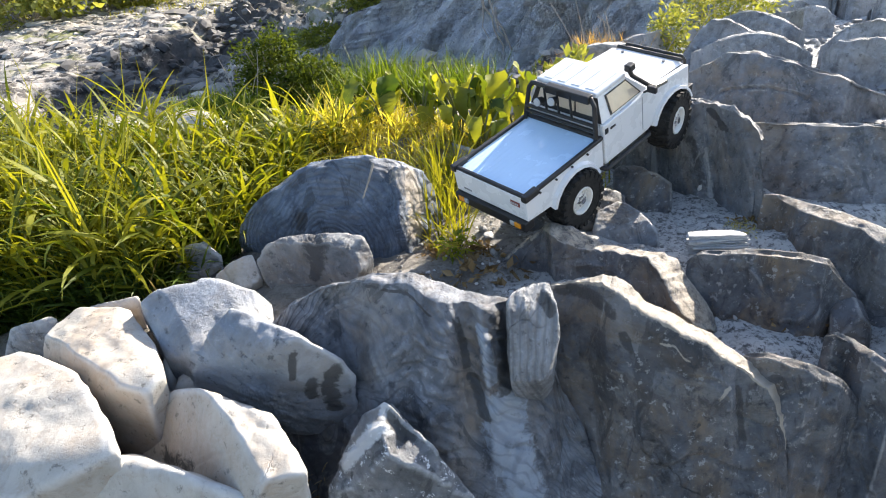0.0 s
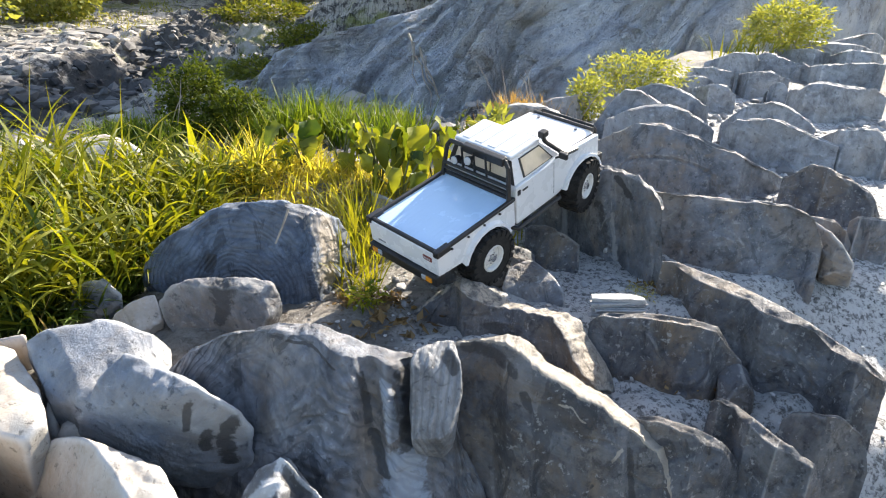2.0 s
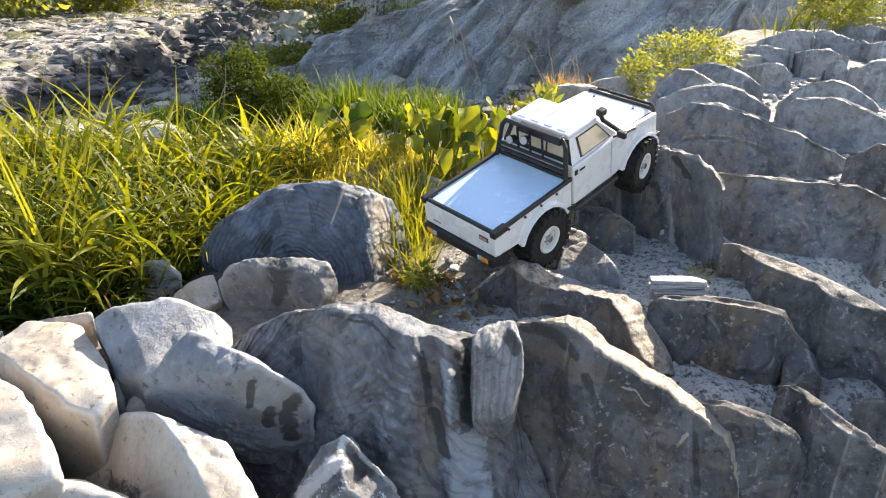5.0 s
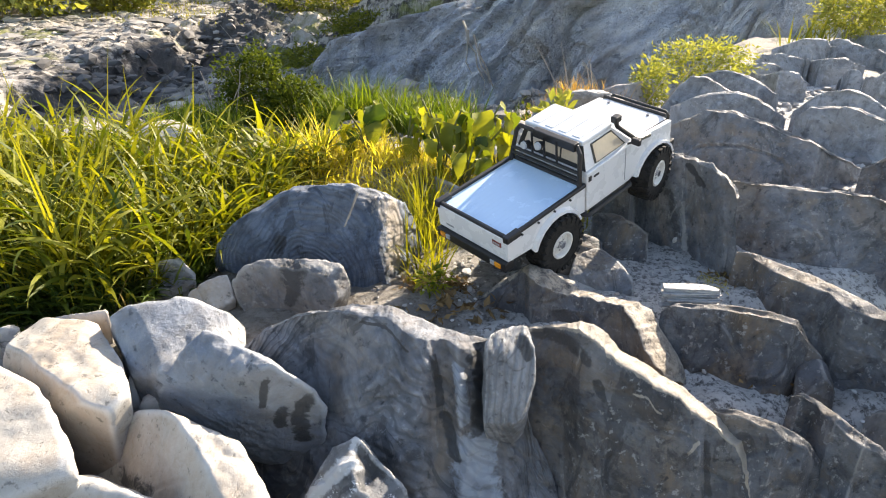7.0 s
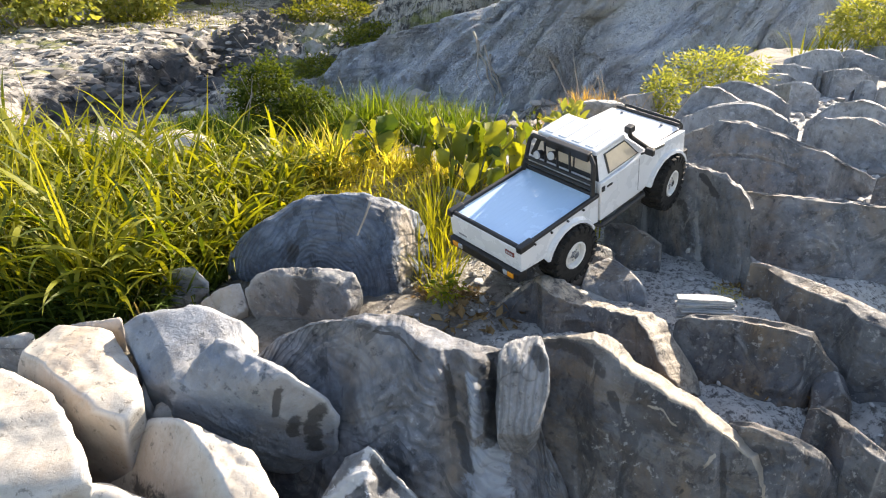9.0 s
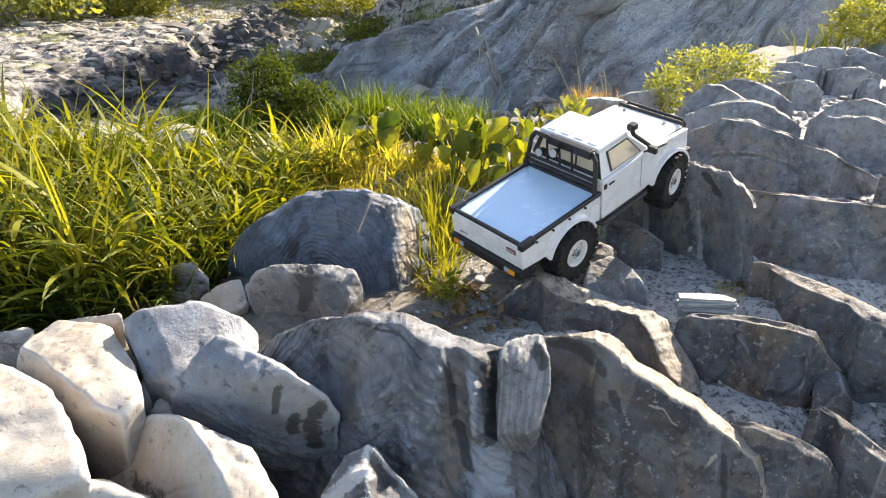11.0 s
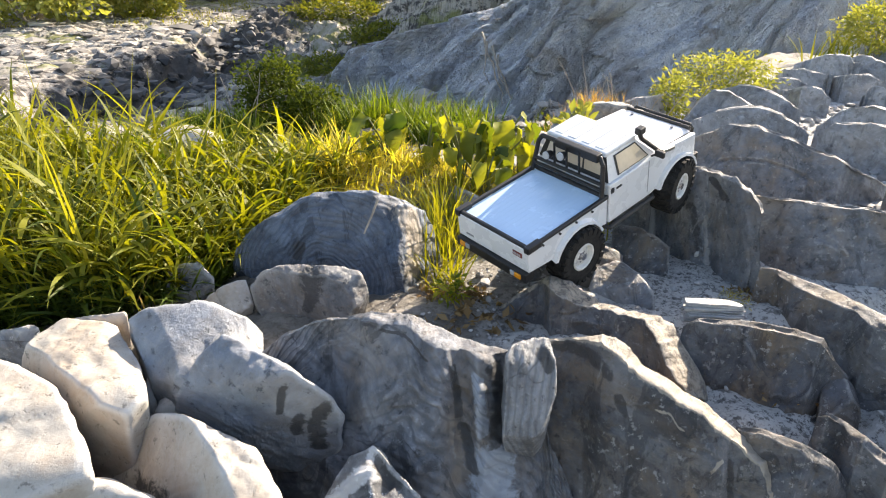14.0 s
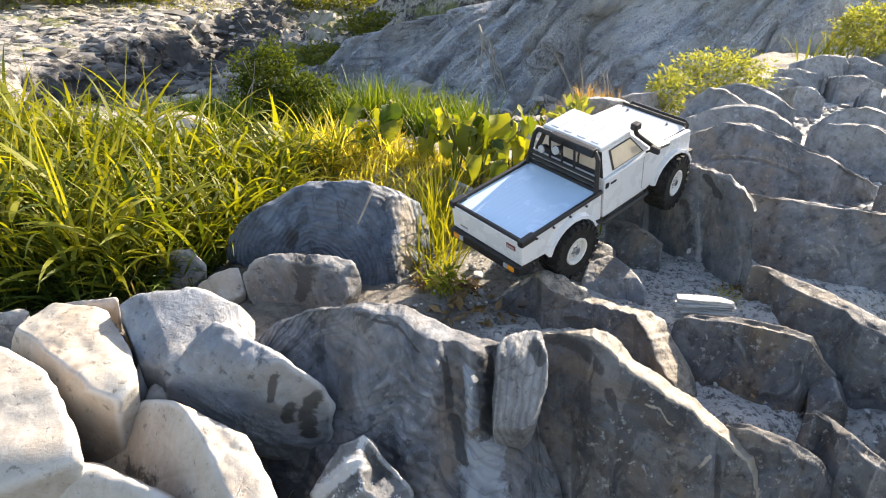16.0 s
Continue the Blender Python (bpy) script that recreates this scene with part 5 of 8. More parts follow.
split_boulder((0.847, 1.736, 0.022), [(-141, -23, 0.16), (132, 50, 0.182), (-145, -42, 0.127), (129, 44, 0.193), (130, -14, 0.217), (-159, -45, 0.15), (159, 61, 0.204), (-119, 16, 0.16), (132, 52, 0.18), (-113, 54, 0.171), (-114, 51, 0.172), (16, 73, 0.109), (14, 70, 0.108), (-78, -24, 0.168), (10, 67, 0.114), (-99, -26, 0.129), (-76, -25, 0.169), (-14, 8, 0.285), (8, 61, 0.128), (-68, -34, 0.167), (-49, -40, 0.174), (-17, -25, 0.255), (-27, -32, 0.245), (-64, -47, 0.15), (-102, -44, 0.108), (-103, -49, 0.102), (-67, -49, 0.143), (-106, -51, 0.098), (-128, -55, 0.099), (-111, -55, 0.094), (73, -24, 0.154), (76, -43, 0.115), (30, 59, 0.138), (20, 62, 0.128), (67, -60, 0.099), (-180, -90, 0.092)], 37, 'mid', 'long dark boulder with a bright upper edge', columns=150, lines=90, top=0.03, sight_pitch=20.0, lean=0.55)
split_boulder((1.263, 1.960, 0.016), [(-137, 6, 0.105), (136, 18, 0.16), (-130, -9, 0.083), (-129, -14, 0.077), (-133, -45, 0.063), (126, -13, 0.143), (-134, -47, 0.064), (-134, 42, 0.135), (81, 79, 0.103), (85, 78, 0.105), (-96, 67, 0.122), (-22, 73, 0.092), (-5, 71, 0.085), (-83, -5, 0.137), (-109, -27, 0.081), (-25, -8, 0.133), (-1, 67, 0.088), (-106, -37, 0.076), (-24, -17, 0.127), (-82, -45, 0.095), (-128, -46, 0.064), (53, 20, 0.144), (67, -39, 0.077), (61, -48, 0.072), (57, -52, 0.07), (0, -90, 0.076)], 38, 'light', 'grey boulder with a sunlit upper edge, haze in its colour')
split_boulder((1.370, 2.216, 0.027), [(-124, 23, 0.133), (139, 26, 0.127), (-110, -8, 0.104), (-109, -19, 0.096), (-109, -55, 0.063), (131, -11, 0.12), (-114, -60, 0.064), (-124, 46, 0.14), (113, 73, 0.099), (115, 70, 0.101), (-1, 72, 0.089), (-18, 48, 0.094), (-3, 69, 0.089), (-28, -14, 0.111), (-17, 41, 0.099), (-28, -19, 0.109), (-102, -56, 0.066), (66, -12, 0.147), (83, -50, 0.075), (94, -47, 0.083), (32, 32, 0.156), (81, -54, 0.073), (10, -62, 0.095), (56, -68, 0.071), (0, -90, 0.067)], 39, 'light', 'grey boulder with a sunlit upper edge, haze in its colour')
split_boulder((1.564, 3.137, 0.036), [(144, 30, 0.098), (-149, -38, 0.102), (141, -6, 0.09), (172, -35, 0.103), (112, 76, 0.071), (-92, -33, 0.053), (116, 74, 0.072), (-96, -35, 0.056), (23, 78, 0.067), (-22, -2, 0.101), (-38, -21, 0.09), (20, 75, 0.069), (-84, -36, 0.053), (-20, -16, 0.096), (89, 31, 0.123), (102, -32, 0.082), (86, 34, 0.124), (86, -45, 0.08), (90, -45, 0.076), (-20, -17, 0.097), (-180, -90, 0.066)], 40, 'light', 'grey boulder with a sunlit upper edge, haze in its colour')
split_boulder((1.412, 3.007, 0.025), [(132, 66, 0.058), (-115, -37, 0.064), (129, 8, 0.06), (-134, -47, 0.07), (-66, 33, 0.099), (114, 76, 0.056), (-79, -28, 0.049), (-82, -31, 0.046), (-2, 64, 0.071), (-70, -34, 0.046), (-2, 59, 0.075), (-22, -13, 0.076), (-73, -37, 0.044), (114, -9, 0.061), (115, -8, 0.061), (107, -18, 0.066), (72, -61, 0.063), (-180, -90, 0.055)], 41, 'light', 'grey boulder with a sunlit upper edge, haze in its colour')
split_boulder((1.414, 2.759, 0.015), [(-165, 17, 0.074), (125, 69, 0.078), (-174, -26, 0.059), (98, 7, 0.104), (-150, 19, 0.081), (30, 79, 0.073), (-112, -8, 0.078), (-15, 47, 0.07), (-103, -27, 0.063), (-88, -33, 0.062), (-14, 40, 0.07), (-23, -9, 0.06), (-106, -39, 0.055), (-104, -39, 0.056), (-168, -35, 0.057), (-122, -46, 0.055), (30, 32, 0.098), (57, -17, 0.082), (33, -46, 0.059), (-180, -90, 0.065)], 42, 'light', 'grey boulder with a sunlit upper edge, haze in its colour')
split_boulder((1.900, 3.573, 0.039), [(-172, 18, 0.158), (134, 63, 0.08), (175, -46, 0.114), (113, 19, 0.11), (-80, 9, 0.153), (100, 78, 0.081), (-94, -35, 0.071), (-9, 59, 0.099), (-93, -37, 0.069), (-9, 53, 0.103), (-25, -14, 0.102), (-83, -42, 0.066), (-175, -57, 0.097), (-150, -64, 0.084), (100, 8, 0.119), (95, 0, 0.124), (64, -60, 0.095), (14, -58, 0.103), (-180, -90, 0.069)], 43, 'light', 'grey boulder with a sunlit upper edge, haze in its colour')
split_boulder((1.781, 3.089, 0.012), [(-179, -4, 0.128), (128, 61, 0.101), (170, -26, 0.098), (135, -5, 0.108), (-124, 30, 0.138), (103, 77, 0.084), (107, 75, 0.085), (-80, 16, 0.126), (-5, 67, 0.095), (-94, 9, 0.121), (-26, -9, 0.099), (-6, 61, 0.1), (-94, -60, 0.074), (-25, -12, 0.098), (-45, -42, 0.099), (179, -47, 0.094), (-174, -54, 0.091), (69, 37, 0.155), (80, -39, 0.102), (58, -58, 0.083), (-180, -90, 0.072)], 44, 'light', 'grey boulder with a sunlit upper edge, haze in its colour')
split_boulder((2.123, 3.681, 0.020), [(-176, -16, 0.092), (133, 56, 0.093), (172, -28, 0.072), (133, 50, 0.095), (148, -11, 0.082), (-70, 56, 0.126), (110, 75, 0.09), (-94, 21, 0.149), (-135, -24, 0.105), (-9, 65, 0.079), (-60, -43, 0.115), (1, 12, 0.104), (-138, -50, 0.074), (-113, -65, 0.071), (-84, -63, 0.085), (177, -35, 0.072), (110, 58, 0.117), (19, -16, 0.118), (54, -67, 0.081), (-180, -90, 0.07)], 45, 'light', 'grey boulder with a sunlit upper edge, haze in its colour')
split_boulder((1.710, 2.817, 0.011), [(-165, 22, 0.077), (143, 20, 0.052), (-140, 1, 0.071), (-130, -32, 0.048), (137, -1, 0.044), (-140, -39, 0.049), (15, 77, 0.076), (-25, 27, 0.047), (-24, 22, 0.044), (-29, -5, 0.036), (15, 10, 0.08), (53, -35, 0.058), (88, -33, 0.061), (61, -36, 0.058), (-2, -31, 0.051), (0, -90, 0.071)], 46, 'light', 'grey boulder with a sunlit upper edge, haze in its colour')
split_boulder((1.891, 2.736, 0.003), [(175, 46, 0.17), (124, 62, 0.118), (150, -20, 0.134), (123, 57, 0.124), (141, -15, 0.135), (-76, 68, 0.132), (-90, 45, 0.137), (49, 80, 0.104), (-102, 46, 0.154), (-85, 42, 0.132), (-80, 33, 0.138), (-26, 8, 0.188), (45, 79, 0.107), (-84, -59, 0.107), (-19, -25, 0.174), (-81, -62, 0.104), (-119, -64, 0.126), (-108, -65, 0.116), (157, -39, 0.135), (79, 50, 0.175), (63, -56, 0.118), (72, -61, 0.104), (-15, -31, 0.175), (-180, -90, 0.083)], 47, 'light', 'grey boulder with a sunlit upper edge, haze in its colour')
split_boulder((1.486, 1.973, -0.001), [(168, 5, 0.088), (125, 57, 0.089), (161, -20, 0.071), (122, 53, 0.093), (138, -12, 0.091), (-132, 26, 0.136), (103, 76, 0.09), (106, 74, 0.089), (-97, 1, 0.122), (-29, 25, 0.098), (-101, -51, 0.088), (-14, -1, 0.09), (-97, -54, 0.087), (167, -35, 0.076), (77, 60, 0.112), (11, -15, 0.088), (33, -54, 0.088), (-180, -90, 0.079)], 48, 'light', 'grey boulder with a sunlit upper edge, haze in its colour')
split_boulder((2.336, 3.391, 0.028), [(170, -20, 0.13), (101, 76, 0.08), (165, -33, 0.11), (101, 73, 0.086), (142, -21, 0.144), (-102, 19, 0.182), (78, 80, 0.073), (-118, -24, 0.139), (-26, 11, 0.178), (-118, -57, 0.088), (-20, -21, 0.158), (-109, -66, 0.08), (166, -34, 0.109), (78, 75, 0.083), (26, -54, 0.101), (40, -69, 0.082), (7, -48, 0.124), (-180, -90, 0.068)], 49, 'light', 'grey boulder with a sunlit upper edge, haze in its colour')
split_boulder((2.465, 3.941, 0.030), [(109, 75, 0.069), (-179, -31, 0.093), (122, 7, 0.111), (173, -33, 0.092), (91, 80, 0.066), (-134, -40, 0.095), (96, 78, 0.066), (-141, -42, 0.09), (0, 72, 0.084), (-75, -35, 0.11), (-2, 68, 0.088), (-29, -14, 0.113), (-64, -36, 0.105), (62, 66, 0.089), (78, -10, 0.132), (106, -5, 0.124), (10, -55, 0.103), (51, -49, 0.117), (-180, -90, 0.07)], 50, 'light', 'grey boulder with a sunlit upper edge, haze in its colour')
split_boulder((2.682, 3.823, 0.025), [(120, 70, 0.081), (-165, -34, 0.114), (115, 66, 0.083), (142, -22, 0.148), (-178, -44, 0.103), (48, 81, 0.082), (-110, -39, 0.126), (-23, 38, 0.142), (-48, -21, 0.134), (44, 81, 0.082), (-107, -40, 0.124), (22, 23, 0.156), (-40, -36, 0.131), (63, 65, 0.092), (34, 25, 0.146), (79, -71, 0.103), (-180, -90, 0.075)], 51, 'light', 'grey boulder with a sunlit upper edge, haze in its colour')
split_boulder((2.831, 4.257, 0.038), [(115, 73, 0.088), (179, -39, 0.178), (82, 42, 0.11), (167, -53, 0.15), (82, 41, 0.112), (59, 83, 0.071), (-121, -50, 0.158), (63, 81, 0.064), (-88, -45, 0.146), (-5, 68, 0.122), (-44, -27, 0.17), (59, 81, 0.063), (-84, -46, 0.14), (76, 47, 0.114), (-37, -46, 0.16), (79, 46, 0.106), (-180, -90, 0.078)], 52, 'light', 'grey boulder with a sunlit upper edge, haze in its colour')
split_boulder((1.165, 1.583, -0.025), [(-143, 18, 0.106), (105, 39, 0.075), (-173, -26, 0.068), (146, -12, 0.081), (108, 34, 0.076), (9, 64, 0.092), (-134, 19, 0.107), (27, 51, 0.062), (-120, 17, 0.105), (-112, 6, 0.101), (-12, 24, 0.09), (23, 49, 0.062), (-116, -49, 0.056), (-20, -16, 0.109), (-112, -53, 0.057), (-173, -29, 0.066), (-155, -47, 0.058), (148, -15, 0.08), (51, -3, 0.115), (22, -75, 0.068), (124, -89, 0.056), (0, -90, 0.055)], 53, 'dark', 'dark grey slate boulder with a worn top edge', sight_pitch=20.0)
split_boulder((3.151, 4.567, 0.050), [(113, 74, 0.067), (169, -32, 0.147), (100, 73, 0.065), (147, -40, 0.161), (162, -49, 0.121), (99, 79, 0.068), (-102, -47, 0.193), (102, 78, 0.065), (-107, -51, 0.183), (-22, 44, 0.157), (-46, -22, 0.169), (25, 50, 0.13), (22, 36, 0.172), (-39, -46, 0.144), (95, 74, 0.064), (68, -87, 0.08), (63, -87, 0.08), (-180, -90, 0.07)], 54, 'light', 'grey boulder with a sunlit upper edge, haze in its colour')
split_boulder((0.679, 2.512, 0.008), [(-60, 6, 0.091), (120, 75, 0.068), (-26, -14, 0.075), (-11, -8, 0.084), (-60, 6, 0.091), (138, 67, 0.065), (158, 6, 0.092), (167, -14, 0.097), (-75, -34, 0.079), (140, 63, 0.065), (147, -4, 0.083), (161, -21, 0.092), (-50, -45, 0.069), (-62, -50, 0.065), (120, 6, 0.071), (6, -24, 0.106), (113, -7, 0.082), (122, 6, 0.07), (0, -90, 0.068)], 65, 'light', 'grey boulder with a sunlit upper edge, haze in its colour')
split_boulder((0.699, 0.765, -0.166), [(-116, 18, 0.07), (119, 16, 0.067), (-113, 11, 0.053), (-112, 8, 0.047), (-134, -9, 0.038), (120, 13, 0.064), (131, -3, 0.045), (79, 50, 0.095), (81, 48, 0.093), (15, 49, 0.098), (-71, 17, 0.067), (-103, 5, 0.043), (-12, 7, 0.053), (12, 45, 0.095), (-103, -10, 0.033), (-9, 0, 0.047), (-122, -11, 0.036), (73, -11, 0.035), (94, -10, 0.043), (75, -11, 0.035), (66, -6, 0.039), (11, -4, 0.05), (0, -90, 0.144)], 70, 'dark', 'dark grey slate boulder with a worn top edge', sight_pitch=27.0, stand=0.0, lean=0.3)
split_boulder((1.022, 1.340, -0.029), [(-147, 13, 0.055), (115, 44, 0.07), (179, -18, 0.05), (121, -2, 0.053), (-121, 63, 0.081), (59, 68, 0.065), (-144, 13, 0.054), (-16, 38, 0.056), (-120, -17, 0.044), (-27, 13, 0.05), (-17, 34, 0.054), (-120, -26, 0.041), (-23, -6, 0.047), (-65, -29, 0.061), (-161, -34, 0.048), (-133, -36, 0.042), (59, -29, 0.046), (16, -23, 0.048), (54, -31, 0.044), (30, -30, 0.046), (-180, -90, 0.061)], 71, 'mid', 'blue-grey worn boulder lying on the bank', sight_pitch=20.0)
split_boulder((1.123, 1.310, -0.034), [(-112, 27, 0.089), (123, 30, 0.068), (-105, -6, 0.038), (-114, -16, 0.035), (-128, -20, 0.043), (124, 25, 0.064), (136, -5, 0.043), (68, 67, 0.077), (-85, -3, 0.044), (-18, 41, 0.079), (-70, -17, 0.048), (-5, 2, 0.071), (-116, -20, 0.035), (-106, -30, 0.04), (-81, -28, 0.047), (71, -20, 0.046), (103, -22, 0.046), (79, -25, 0.043), (68, -18, 0.048), (0, -90, 0.076)], 72, 'mid', 'blue-grey worn boulder lying on the bank', sight_pitch=20.0)

# ---- the toy truck ----
def plain(name, colour, rough=0.5, metal=0.0, spec=0.5, coat=0.0, wear=0.12, scale=40.0):
    m = Nodes(name)
    v = m.coords("Object")
    n = m.noise(v, scale, 5, 0.65)
    dark = tuple(max(0.0, k * (1 - wear * 2)) for k in colour)
    m.link(m.mix(m.ramp(n, (0.35, (0.0,)), (0.62, (1.0,))), dark, colour), m.bsdf.inputs["Base Color"])
    m.link(m.ramp(m.noise(v, scale * 2.2, 3, 0.6), (0.3, (max(0.02, rough - 0.08),)), (0.7, (min(1.0, rough + 0.1),))), m.bsdf.inputs["Roughness"])
    m.bsdf.inputs["Metallic"].default_value = metal
    m.bsdf.inputs["Specular IOR Level"].default_value = spec
    m.bsdf.inputs["Coat Weight"].default_value = coat
    m.bump(n, 0.03, 0.0004)
    return m.mat


WHITE = plain("white_gloss_paint", (0.70, 0.71, 0.725), 0.28, coat=0.4, wear=0.012, scale=15)
# white plate; the blue of the reflected sky is put into its colour
PLATE = plain("bed_plate_sky_tint", (0.58, 0.76, 0.95), 0.22, 0.0, coat=0.6, wear=0.02, scale=12)
BLACK = plain("black_plastic", (0.018, 0.018, 0.02), 0.45, wear=0.2)
RUBBER = plain("tyre_rubber", (0.022, 0.021, 0.02), 0.8, spec=0.3, wear=0.3, scale=90)
RIM = plain("painted_white_rim", (0.72, 0.71, 0.68), 0.35, wear=0.1)
CHROME = plain("bright_metal", (0.7, 0.7, 0.72), 0.2, 1.0, wear=0.05)
AMBER = plain("amber_lens", (0.85, 0.33, 0.03), 0.2, wear=0.05)
CLEAR = plain("clear_lens", (0.45, 0.46, 0.47), 0.12, wear=0.05)
# opaque panes: the tan interior and daylight through the cab as colour
TAN = plain("tan_window_daylight", (0.64, 0.54, 0.42), 0.12, coat=0.8, wear=0.1, scale=25)
DECAL = plain("dark_red_decal", (0.20, 0.04, 0.03), 0.4)
GREYD = plain("grey_decal", (0.25, 0.26, 0.28), 0.4)


def box(bm, x0, x1, y0, y1, z0, z1, bevel=0.0, m=None):
    made = bmesh.ops.create_cube(bm, size=1)["verts"]
    bmesh.ops.scale(bm, vec=(x1 - x0, y1 - y0, z1 - z0), verts=made)
    bmesh.ops.translate(bm, vec=((x0 + x1) / 2, (y0 + y1) / 2, (z0 + z1) / 2), verts=made)
    if bevel:
        edges = list({e for vt in made for e in vt.link_edges})
        made = [vt for vt in bmesh.ops.bevel(bm, geom=edges, offset=bevel, segments=2, profile=0.5, affect="EDGES")["verts"]]
    if m:
        bmesh.ops.transform(bm, matrix=m, verts=list({vt for vt in made}))
    return bm


def boxed(*args, bevel=0.002):
    return box(bmesh.new(), *args, bevel=bevel)


def prism(profile, y0, y1, bevel=0.002):
    """A side profile in (x, z) drawn out from y0 to y1."""
    bm = bmesh.new()
    face = bm.faces.new([bm.verts.new((x, y0, z)) for x, z in profile])
    ext = bmesh.ops.extrude_face_region(bm, geom=[face])["geom"]
    bmesh.ops.translate(bm, vec=(0, y1 - y0, 0), verts=[k for k in ext if isinstance(k, bmesh.types.BMVert)])
    if bevel:
        bmesh.ops.bevel(bm, geom=bm.edges[:], offset=bevel, segments=2, profile=0.5, affect="EDGES", clamp_overlap=True)
    return bm


def rod(bm, a, b, r, seg=10, r2=None):
    a, b = Vector(a), Vector(b)
    d = b - a
    m = Matrix.Translation((a + b) / 2) @ d.to_track_quat("Z", "Y").to_matrix().to_4x4()
    bmesh.ops.create_cone(bm, cap_ends=True, segments=seg, radius1=r, radius2=r if r2 is None else r2, depth=d.length, matrix=m)
    return bm


def tube(points, r, seg=8):
    bm = bmesh.new()
    for a, b in zip(points, points[1:]):
        rod(bm, a, b, r, seg)
    for q in points[1:-1]:
        bmesh.ops.create_icosphere(bm, subdivisions=1, radius=r * 1.02, matrix=Matrix.Translation(q))
    return bm


def spin(profile, seg=40):
    """A ring turned about the y axis from (radius, y) pairs, closed."""
    bm = bmesh.new()
    rings = []
    for i in range(seg):
        a = 2 * math.pi * i / seg
        rings.append([bm.verts.new((r * math.cos(a), y, r * math.sin(a))) for r, y in profile])
    n = len(profile)
    for i in range(seg):
        for j in range(n):
            bm.faces.new((rings[i][j], rings[i][(j + 1) % n], rings[(i + 1) % seg][(j + 1) % n], rings[(i + 1) % seg][j]))
    return bm


R_TYRE, W_TYRE = 0.055, 0.040


def wheel(truck, x, y, z, side, steer=0.0):
    """side +1: outer face towards +y."""
    hub = new("wheel", None)
    hub.parent = truck
    hub.location = (x, y, z)
    hub.rotation_euler = (0, 0, (math.pi if side < 0 else 0.0) + steer)
    h, r = W_TYRE / 2, R_TYRE
    bm = spin([(0.0235, -h * 0.8), (0.028, -h), (r * 0.86, -h), (r * 0.94, -h * 0.75), (r * 0.955, 0), (r * 0.94, h * 0.75), (r * 0.86, h), (0.028, h), (0.0235, h * 0.8)])
    for i in range(22):
        a = 2 * math.pi * i / 22
        for s in (-1, 1):
            turn = Matrix.Rotation(-(a + (0.14 if s > 0 else 0)), 4, "Y")
            box(bm, r * 0.90, r * 1.0, s * h * 0.05 if s > 0 else -h * 0.72, h * 0.72 if s > 0 else -h * 0.05, -0.0035, 0.0035, 0, turn @ Matrix.Rotation(0.35 * s, 4, "X"))
            box(bm, r * 0.78, r * 0.97, s * h * 0.72 if s > 0 else -h * 1.06, h * 1.06 if s > 0 else -h * 0.72, -0.0042, 0.0042, 0, turn)
    part("tyre", bm, RUBBER, hub, "black off-road tyre with chunky lugs")
    bm = spin([(0.021, -h * 0.7), (0.025, -h * 0.8), (0.0255, h * 0.95), (0.0235, h * 1.0), (0.021, h * 0.9), (0.0205, h * 0.45)])
    part("rim", bm, RIM, hub, "white steel rim", True)
    bm = bmesh.new()
    outer = [bm.verts.new((0.0212 * math.cos(k * math.pi / 24), h * 0.5, 0.0212 * math.sin(k * math.pi / 24))) for k in range(48)]
    inner = [bm.verts.new((0.0075 * math.cos(k * math.pi / 24), h * 0.72, 0.0075 * math.sin(k * math.pi / 24))) for k in range(48)]
    mid1 = [bm.verts.new((0.0180 * math.cos(k * math.pi / 24), h * 0.62, 0.0180 * math.sin(k * math.pi / 24))) for k in range(48)]
    mid2 = [bm.verts.new((0.0120 * math.cos(k * math.pi / 24), h * 0.68, 0.0120 * math.sin(k * math.pi / 24))) for k in range(48)]
    for k in range(48):
        j = (k + 1) % 48
        bm.faces.new((outer[k], outer[j], mid1[j], mid1[k]))
        if k % 4 < 3:
            bm.faces.new((mid1[k], mid1[j], mid2[j], mid2[k]))
        bm.faces.new((mid2[k], mid2[j], inner[j], inner[k]))
    ext = bmesh.ops.extrude_face_region(bm, geom=bm.faces[:])["geom"]
    bmesh.ops.translate(bm, vec=(0, -0.002, 0), verts=[k for k in ext if isinstance(k, bmesh.types.BMVert)])
    part("wheel_disc", bm, RIM, hub, "white disc with round openings")
    bm = rod(bmesh.new(), (0, -h * 0.9, 0), (0, h * 0.2, 0), 0.020, 24)
    part("brake_drum", bm, BLACK, hub)
    bm = rod(bmesh.new(), (0, h * 0.4, 0), (0, h * 0.98, 0), 0.006, 12)
    for k in range(6):
        a = k * math.pi / 3
        rod(bm, (0.0098 * math.cos(a), h * 0.6, 0.0098 * math.sin(a)), (0.0098 * math.cos(a), h * 0.8, 0.0098 * math.sin(a)), 0.0015, 6)
    part("hub_cap", bm, CHROME, hub, "metal hub with wheel nuts")


def lamp_round(truck, at, aim, r=0.011):
    m = Matrix.Translation(at) @ Vector(aim).to_track_quat("Z", "Y").to_matrix().to_4x4()
    bm = bmesh.new()
    bmesh.ops.create_cone(bm, cap_ends=True, segments=20, radius1=r * 0.7, radius2=r, depth=0.012, matrix=m)
    lamp = part("spot_lamp", bm, BLACK, truck, "round spot lamp")
    bm = bmesh.new()
    bmesh.ops.create_cone(bm, cap_ends=True, segments=20, radius1=r * 0.9, radius2=r * 0.8, depth=0.003, matrix=m @ pose(0, 0, 0.0072))
    part("lens", bm, CLEAR, lamp, "clear round lens")


